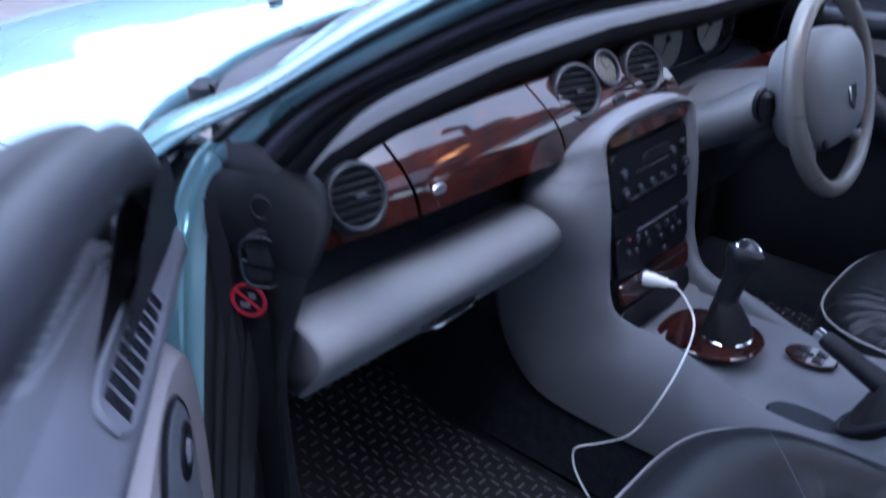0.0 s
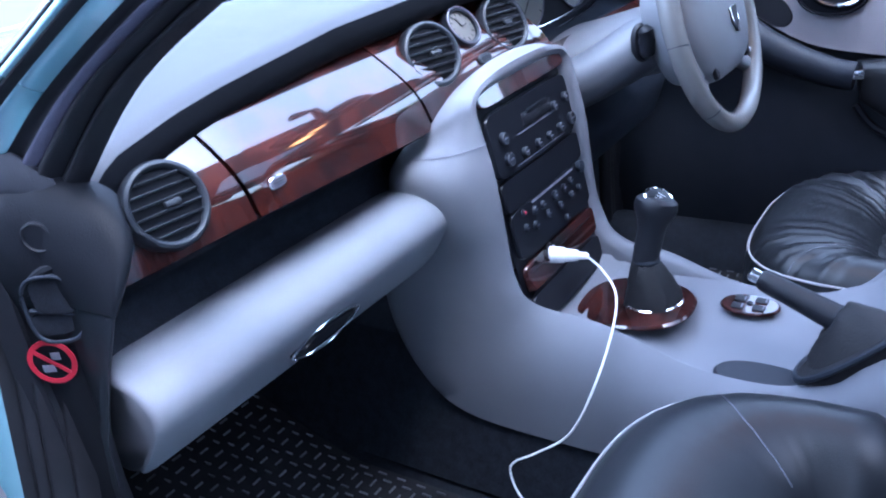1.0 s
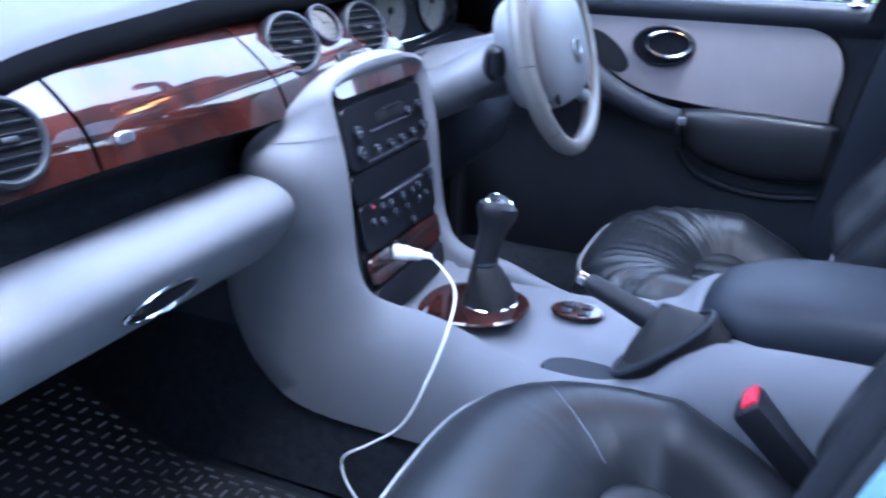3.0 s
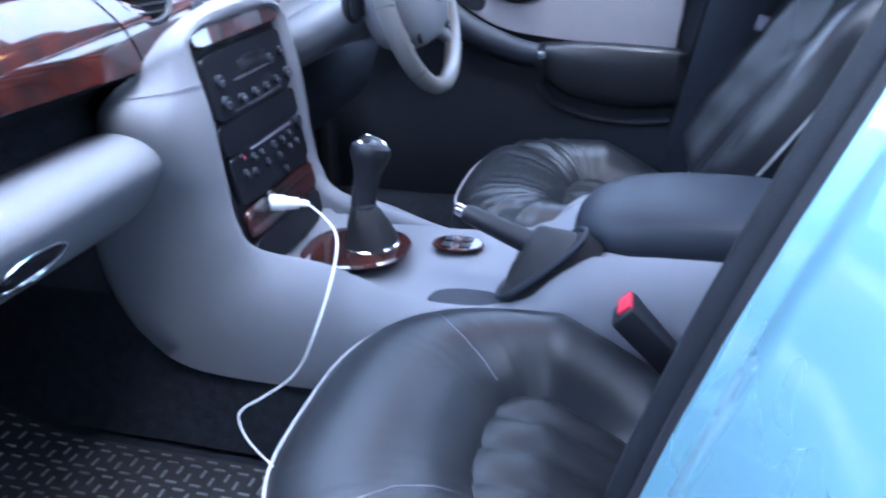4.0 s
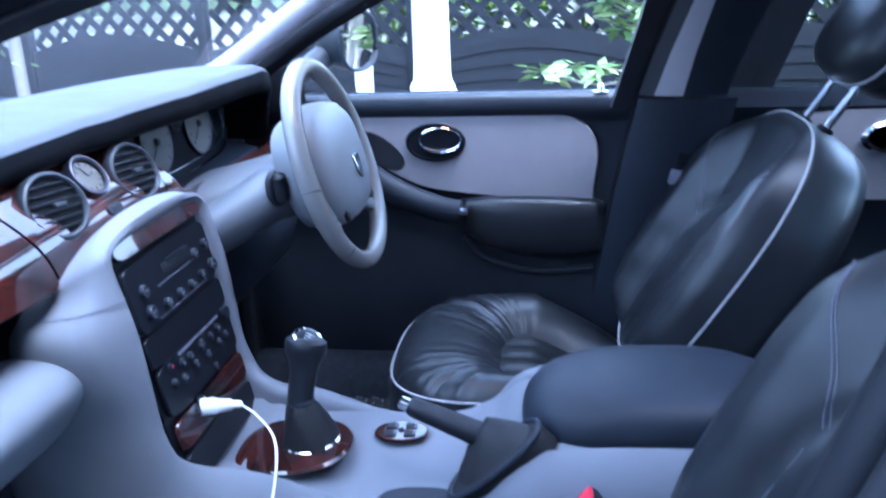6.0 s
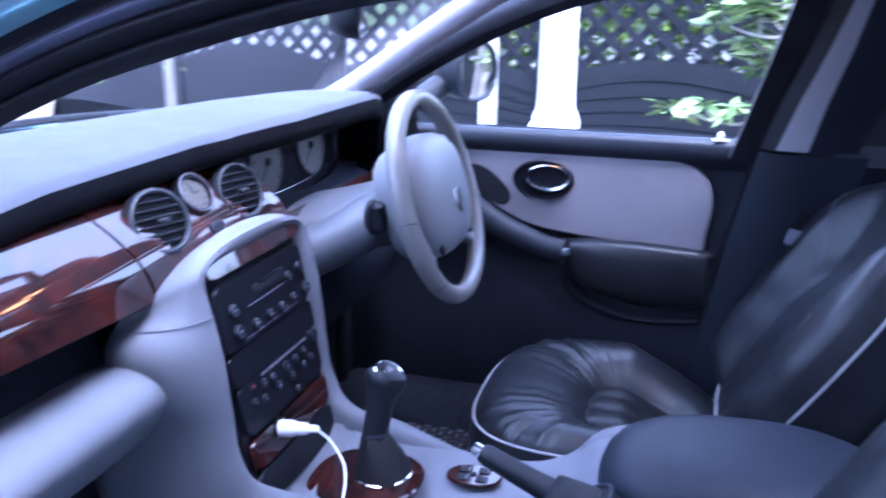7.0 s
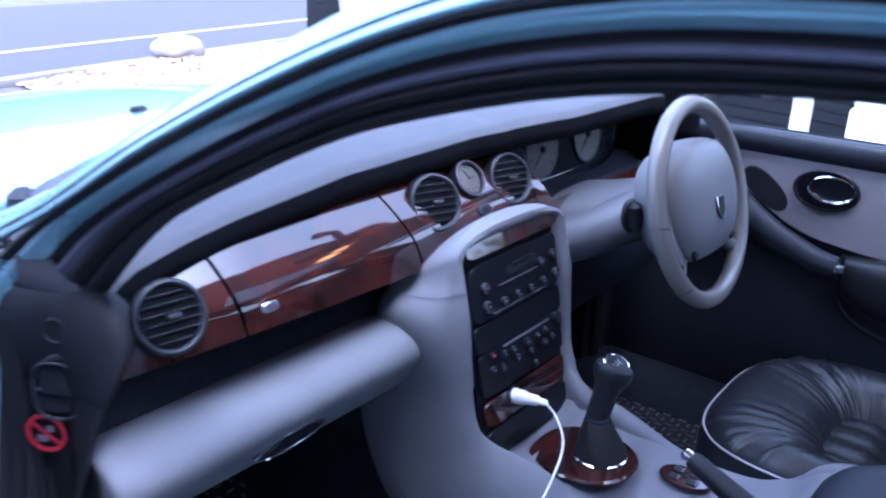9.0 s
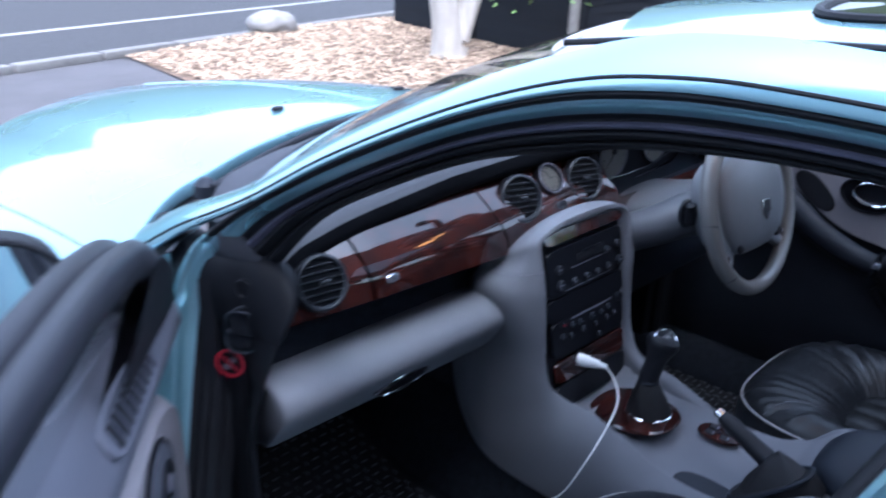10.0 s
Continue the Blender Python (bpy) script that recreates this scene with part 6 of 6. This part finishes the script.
def buckle():
    b = thing("seat_belt_buckle", "black seat belt buckle with red release button", "buckle", (-0.16, -0.52, 0.6))
    m = frame_of((-0.168, -0.497, 0.655), (0.0, 0.72, 0.69), (1, 0, 0))
    part("housing", rbox((0.036, 0.056, 0.11), m @ pose(0, 0, -0.043), 0.007), DARK, b, "black housing")
    part("release_button", rbox((0.02, 0.038, 0.008), m @ pose(0.006, 0, 0.0115), 0.002), RED, b, "red release button")
    part("stalk", rbox((0.03, 0.012, 0.1), m @ pose(0, 0, -0.11), 0.004), DARK, b)
    n = thing("seat_belt", "dark seat belt with a pale tongue on the centre post", "seat belt", (0.6, -0.7, 0.9))
    part("webbing", grid([[(0.585 + 0.02 * t, -0.685 - 0.02 * t, 0.62 + 0.7 * t), (0.595 + 0.02 * t, -0.73 - 0.02 * t, 0.62 + 0.7 * t)] for t in [k / 8 for k in range(9)]]), RUBBER, n, "dark webbing")
    part("tongue", rbox((0.012, 0.045, 0.03), pose(0.59, -0.70, 0.876, 12), 0.004), SEAL, n, "grey metal tongue")
    return b


buckle()


def floor_mat(cx, label):
    f = thing("floor_mat", label, "floor mat", (cx, 0.1, 0.365), "rubber floor mats")

    def h(y):
        return 0.368 + 0.13 * max(0, (y - 0.30) / 0.32) ** 1.3

    ys = [-0.14 + 0.70 * j / 24 for j in range(25)]
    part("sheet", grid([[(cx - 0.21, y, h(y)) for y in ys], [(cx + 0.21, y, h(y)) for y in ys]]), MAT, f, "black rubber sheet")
    # raised tread bars, laid crosswise in turn, their glint painted in as paler rubber
    bm = bmesh.new()
    j = 0
    y = -0.12
    while y < 0.53:
        for i in range(17):
            x = cx - 0.20 + 0.025 * i + (0.0125 if j % 2 else 0)
            if x > cx + 0.2:
                continue
            ang = 0 if (i + j) % 2 else 90
            rbox((0.0155, 0.0026, 0.0028), pose(x, y, h(y) + 0.001, 0, 0, ang), 0, 1, bm)
        y += 0.0185
        j += 1
    tr = part("tread_pattern", bm, TREAD_GLINT, f, "small raised rubber bars")
    tr["kind"] = "stuff"
    return f


floor_mat(-0.43, "black rubber mat with raised bars in the passenger footwell")
floor_mat(0.43, "black rubber mat with raised bars in the driver's footwell")

# ---- outside ----
bm = grid([[(x, y, 0.0) for x in (-600, -60, -12, 12, 60, 600)] for y in (-600, -60, -8, 8.6, 60, 600)])
solo("ground", bm, PAVING, "worn grey driveway and ground", "ground", kind="structure")


def road_y(x):
    return 7.05 + 0.25 * (x - 1.6)


solo("road", grid([[(x, road_y(x) + d, 0.006) for x in (-60, -20, 0, 20, 60)] for d in (0.12, 7.5)]), ASPHALT, "dark asphalt road past the driveway", "road", kind="structure")
solo("road_line", grid([[(x, road_y(x) + d, 0.012) for x in (-60, -20, 0, 20, 60)] for d in (1.95, 2.1)]), LINE, "worn white line along the road", "road marking", kind="structure")
kb = thing("kerb", "row of weathered kerb stones along the road", "kerb", (3, 7.4, 0), kind="structure")
for i in range(16):
    x = -4.5 + 0.92 * i
    part("kerb_stone", rbox((0.9, 0.13, 0.09), pose(x, road_y(x) + 0.06, 0.03, 0, 0, 14), 0.015), KERB, kb)

# bark bed with chips
bed = solo("bark_bed", grid([[(2.45 + 0.12 * (y - 5.5) + u * (4.9 + 0.05 * y), y + 0.0, 0.015 + 0.06 * math.sin(math.pi * u) * math.sin(math.pi * min(1, (y - 2.5) / 6))) for u in [k / 16 for k in range(17)]] for y in [2.5 + 0.3 * j for j in range(17)]] + [[(2.55 + u * 5.0, road_y(2.55 + u * 5.0) - 0.03, 0.02) for u in [k / 16 for k in range(17)]]]), SOIL, "brown bark mulch bed", "flower bed", kind="structure")
rng = random.Random(11)
vs, fs = [], []
for i in range(9000):
    u, v = rng.random(), rng.random()
    x = 2.6 + 4.6 * u
    y = 4.2 + (road_y(x) - 4.3) * v
    z = 0.03 + 0.05 * math.sin(math.pi * u) + 0.015 * rng.random()
    a, L, w, t = rng.random() * 6.28, 0.03 + 0.06 * rng.random(), 0.012 + 0.016 * rng.random(), rng.uniform(-0.4, 0.4)
    c, s = math.cos(a), math.sin(a)
    b = len(vs)
    for du, dv, dz in ((-L, -w, 0), (L, -w, 0), (L, w, 0), (-L, w, 0), (0, 0, 0.012)):
        vs.append((x + (du * c - dv * s) / 2, y + (du * s + dv * c) / 2, z + dz + t * du / 2))
    fs += [(b, b + 1, b + 4), (b + 1, b + 2, b + 4), (b + 2, b + 3, b + 4), (b + 3, b, b + 4)]
me = bpy.data.meshes.new("bark_chips")
me.from_pydata(vs, [], fs)
me.materials.append(CHIPS)
tagged(new("bark_chips", me), "loose pale bark chips on the bed", "bark chips", kind="stuff")
n, l = CHIPS.node_tree.nodes, CHIPS.node_tree.links
gi, rp = n.new("ShaderNodeNewGeometry"), n.new("ShaderNodeValToRGB")
rp.color_ramp.elements[0].color, rp.color_ramp.elements[1].color = (0.07, 0.04, 0.022, 1), (0.45, 0.34, 0.24, 1)
l.new(gi.outputs["Random Per Island"], rp.inputs["Fac"])
l.new(rp.outputs["Color"], n["Principled BSDF"].inputs["Base Color"])


def rock():
    bm = bmesh.new()
    bmesh.ops.create_icosphere(bm, subdivisions=4, radius=1)
    for v in bm.verts:
        d = v.co.normalized()
        k = 1 + 0.16 * noise.noise(d * 1.3 + Vector((3, 1, 2))) + 0.06 * noise.noise(d * 4) + 0.02 * noise.noise(d * 11)
        v.co = Vector((d.x * 0.33, d.y * 0.27, d.z * 0.21 if d.z > 0 else d.z * 0.12)) * k
    bm.transform(Matrix.Translation((4.75, 7.75, 0.12)) @ pose(0, 0, 0, 0, 0, 20))
    return bm


solo("boulder", rock(), STONE, "rounded pale grey boulder at the edge of the bed", "boulder", (4.75, 7.75, 0.0))


def leaf_mesh(bm, at, d, size, rng):
    """One folded leaf of four triangles."""
    d = Vector(d).normalized()
    s = d.cross(Vector((rng.uniform(-1, 1), rng.uniform(-1, 1), 1))).normalized()
    up = s.cross(d)
    p = Vector(at)
    a, b = bm.verts.new(p), bm.verts.new(p + d * size)
    l, r = bm.verts.new(p + d * size * 0.5 + s * size * 0.19 + up * size * 0.07), bm.verts.new(p + d * size * 0.5 - s * size * 0.19 + up * size * 0.07)
    m = bm.verts.new(p + d * size * 0.5)
    for q in ((a, l, m), (m, l, b), (a, m, r), (m, b, r)):
        bm.faces.new(q)


def garden_tree():
    t = thing("tree", "forked pale-barked tree in the bark bed", "tree", (5.22, 5.3, 0))
    base = Vector((5.22, 5.3, 0))
    L1 = smooth_line([base + Vector(p) for p in ((0, 0, -0.05), (0.0, 0, 0.12), (-0.03, 0.0, 0.4), (-0.1, 0.05, 0.9), (-0.22, 0.1, 1.7), (-0.3, 0.1, 2.6))], 5)
    L2 = smooth_line([base + Vector(p) for p in ((0.05, 0, 0.0), (0.1, -0.02, 0.25), (0.22, -0.05, 0.6), (0.42, -0.1, 1.2), (0.62, -0.1, 2.0), (0.75, -0.1, 2.8))], 5)
    part("trunk", tube(L1, [0.24 - 0.05 * min(1, i / 5) - 0.09 * i / len(L1) for i in range(len(L1))], 18), TRUNK, t, "pale rough trunk")
    part("trunk", tube(L2, [0.17 - 0.09 * i / len(L2) for i in range(len(L2))], 16), TRUNK, t, "pale rough second stem")
    rng = random.Random(4)
    tips = []
    for st in (L1, L2):
        for k in range(7):
            a = st[-1 - k * 2]
            e = a + Vector((rng.uniform(-1, 1), rng.uniform(-1, 1), rng.uniform(0.3, 1.1)))
            part("limb", tube([a, a.lerp(e, 0.5) + Vector((0, 0, 0.1)), e], [0.05, 0.035, 0.015], 8), TRUNK, t)
            tips.append(e)
    bm = bmesh.new()
    for e in tips:
        for i in range(160):
            q = e + Vector((rng.gauss(0, 0.3), rng.gauss(0, 0.3), rng.gauss(0, 0.25)))
            leaf_mesh(bm, q, (rng.uniform(-1, 1), rng.uniform(-1, 1), rng.uniform(-0.6, 0.6)), 0.09 + 0.05 * rng.random(), rng)
    part("crown", bm, LEAF, t, "loose green leaves")


garden_tree()


# dark fence with a trellis along the driver's side
def fence_x(y):
    return 5.30 + 0.2 * y


def fence():
    f = thing("garden_fence", "black-stained board fence with arched panels and diamond trellis", "fence", (5.3, 0, 0))
    W = 1.83
    slope = math.degrees(math.atan(-0.2))
    for i in range(-3, 5):
        y0 = -1.25 + W * i
        a, b = Vector((fence_x(y0), y0, 0)), Vector((fence_x(y0 + W), y0 + W, 0))
        part("post", rbox((0.09, 0.09, 1.95), Matrix.Translation(a + Vector((0, 0, 0.975))) @ pose(0, 0, 0, 0, 0, slope), 0.006), FENCE, f)
        along = (b - a).normalized()
        side = Vector((-along.y, along.x, 0))
        # overlapping boards, the top ones following the arch
        for k in range(9):
            z0 = 0.04 + 0.079 * k
            rows = []
            for j in range(9):
                t = j / 8
                arch = 0.15 * math.sin(math.pi * t) * (k / 8) ** 2
                p = a + (b - a) * (0.03 + 0.94 * t)
                rows.append([p + side * dx + Vector((0, 0, z0 + arch + dz)) for dx, dz in ((0.0, -0.03), (0.022, -0.03), (0.012, 0.112), (0.0, 0.112))])
            part("board", grid(rows, True, caps=True), FENCE, f)
        # trellis
        bm = bmesh.new()
        top = 1.82
        for sgn in (1, -1):
            u = -1.2
            while u < W + 0.1:
                pts = []
                for j in range(41):
                    z = 0.72 + (top - 0.72) * j / 40
                    s = u + (z - 0.72) * 1.0 if sgn > 0 else u + (top - z) * 1.0
                    if 0.04 < s < W - 0.04 and z > 0.74 + 0.15 * math.sin(math.pi * s / W):
                        pts.append(a + along * s + side * (0.006 * sgn) + Vector((0, 0, z)))
                if len(pts) > 1:
                    d = (pts[-1] - pts[0])
                    m = frame_of((pts[0] + pts[-1]) / 2, side, d.normalized())
                    rbox((0.06, d.length, 0.009), m, 0, 1, bm)
                u += 0.2
        part("trellis", bm, FENCE, f, "diamond trellis")
        part("rail", rbox((0.05, W * 1.0, 0.045), Matrix.Translation((a + b) / 2 + Vector((0, 0, top + 0.02))) @ pose(0, 0, 0, 0, 0, slope), 0.005), FENCE, f)
    return f


fence()


def porch():
    c = thing("porch_column", "white turned porch column on a plinth", "column", (3.2, 0.14, 0))
    m = pose(3.2, 0.14, 0)
    part("plinth", rbox((0.225, 0.225, 0.735), pose(3.2, 0.14, 0.3675), 0.012), WHITE_PAINT, c, "white plinth")
    part("shaft", lathe([(0.113, 0.733), (0.116, 0.748), (0.113, 0.762), (0.105, 0.768), (0.108, 0.776), (0.098, 0.786), (0.094, 0.82), (0.092, 0.9), (0.089, 1.4), (0.087, 2.2), (0.12, 2.24), (0.13, 2.3)], m, 32), WHITE_PAINT, c, "white tapered shaft")
    p = thing("white_post", "square white timber post beside the fence", "post", (3.5, 0.56, 0))
    part("post", rbox((0.085, 0.085, 2.3), pose(3.5, 0.56, 1.15), 0.006), WHITE_PAINT, p, "white painted timber")
    part("cap", rbox((0.12, 0.12, 0.03), pose(3.5, 0.56, 2.315), 0.006), WHITE_PAINT, p)
    q = thing("fence_pole", "slim grey pole by the fence", "pole", (6.1, 4.34, 0))
    part("pole", tube([(6.1, 4.34, 0), (6.1, 4.34, 2.2)], 0.06, 14), KERB, q)
    part("pole_foot", lathe([(0.11, 0), (0.1, 0.04), (0.06, 0.07)], pose(6.1, 4.34, 0), 16), KERB, q)


porch()


def shrub(at, label, seed, tips):
    """An open shrub: low boughs that fork into level twigs, each ending in a whorl of long leaves."""
    s = thing("shrub", label, "shrub", at)
    rng = random.Random(seed)
    o = Vector(at)
    bm, bm2 = bmesh.new(), bmesh.new()

    def whorl(p, n, size):
        turn = rng.random() * 6.28
        for k in range(n):
            a = turn + 6.28 * k / n + rng.uniform(-0.2, 0.2)
            d = (math.cos(a), math.sin(a), rng.uniform(-0.55, 0.35))
            leaf_mesh(bm if rng.random() < 0.6 else bm2, p + Vector((rng.gauss(0, 0.012), rng.gauss(0, 0.012), rng.gauss(0, 0.015))), d, size * rng.uniform(0.75, 1.15), rng)

    for tip in tips:
        e = Vector(tip)
        low = o + Vector((rng.uniform(-0.1, 0.1), rng.uniform(-0.1, 0.1), 0))
        knee = Vector((o.x + rng.uniform(-0.1, 0.1), o.y + (e.y - o.y) * 0.38, max(0.3, e.z - 0.02 + rng.uniform(-0.08, 0.1))))
        half = knee.lerp(e, 0.55) + Vector((rng.uniform(-0.06, 0.06), 0, rng.uniform(-0.1, -0.02)))
        pts = smooth_line([low, low.lerp(knee, 0.6) + Vector((0, 0, 0.08)), knee, half, e], 5)
        part("bough", tube(pts, [0.019 - 0.013 * k / (len(pts) - 1) for k in range(len(pts))], 7), TRUNK, s)
        whorl(e, 11, 0.17)
        for k in range(5):
            p = pts[-3 - 2 * k]
            q = p + Vector((rng.uniform(-0.12, 0.12), rng.uniform(-0.05, 0.16), rng.uniform(-0.05, 0.15)))
            part("twig", tube([p, p.lerp(q, 0.5) + Vector((0, 0, -0.015)), q], [0.007, 0.006, 0.004], 5), TRUNK, s)
            if k != 2:
                whorl(q, 9, 0.145)
    part("foliage", bm, LEAF, s, "green leaves in whorls")
    part("foliage", bm2, LEAF2, s, "paler young leaves")
    return s


def hedge():
    """Bright leaves of the neighbour's hedge, close behind the trellis."""
    rng = random.Random(21)
    bm = bmesh.new()
    for i in range(13000):
        y = rng.uniform(-4.0, 1.4)
        p = Vector((fence_x(y) + 0.28 + abs(rng.gauss(0, 0.12)), y, rng.uniform(0.5, 1.95 + 0.15 * math.sin(3 * y))))
        leaf_mesh(bm, p, (rng.uniform(-1, 0.2), rng.uniform(-1, 1), rng.uniform(-0.5, 0.6)), rng.uniform(0.09, 0.15), rng)
    return bm


solo("hedge", hedge(), LIME, "bright lime-green hedge leaves behind the trellis", "hedge", kind="stuff")
shrub((4.25, -1.75, 0), "open green shrub with long leaves before the fence", 3, ((4.2, -0.40, 0.72), (4.15, -0.75, 0.75), (4.25, -0.90, 0.97), (4.2, -0.62, 1.22), (4.25, -1.05, 1.19), (4.15, -0.92, 1.27), (4.3, -0.85, 1.42), (4.2, -1.25, 1.35), (4.3, -1.2, 0.95), (4.1, -0.78, 1.33), (4.2, -1.1, 1.05), (4.3, -0.68, 1.4), (4.2, -1.0, 1.38), (4.25, -0.8, 1.12)))
shrub((4.3, -3.1, 0), "bushy green shrub before the fence", 8, ((4.2, -2.2, 0.8), (4.2, -2.35, 1.1), (4.25, -2.1, 1.3), (4.1, -2.6, 1.45), (4.25, -2.9, 1.2), (4.2, -2.5, 0.9), (4.3, -1.9, 1.5)))


def backdrop():
    """A low, distant line of trees all round."""
    rows = []
    rng = random.Random(2)
    for i in range(181):
        a = 2 * math.pi * i / 180
        near = max(0.0, math.cos(a - 0.55)) ** 0.7
        h = 5.0 + 10.0 * near + (2.5 + 2.0 * near) * noise.noise(Vector((math.cos(a) * 6, math.sin(a) * 6, 0))) + rng.uniform(-0.6, 0.6)
        rows.append([(60 * math.cos(a), 60 * math.sin(a), -0.5), (60 * math.cos(a), 60 * math.sin(a), h)])
    return grid(rows)


solo("backdrop", backdrop(), HEDGE, "dark distant line of trees", "trees", kind="structure")


# wall out of view, added to block sky light on the passenger side
solo("sky_blocker", rbox((0.3, 10.6, 8.0), pose(-2.5, -4.6, 4.0), 0.02), BLOCKER_GREY, "unseen wall added to block sky light from the left", "wall", kind="structure")
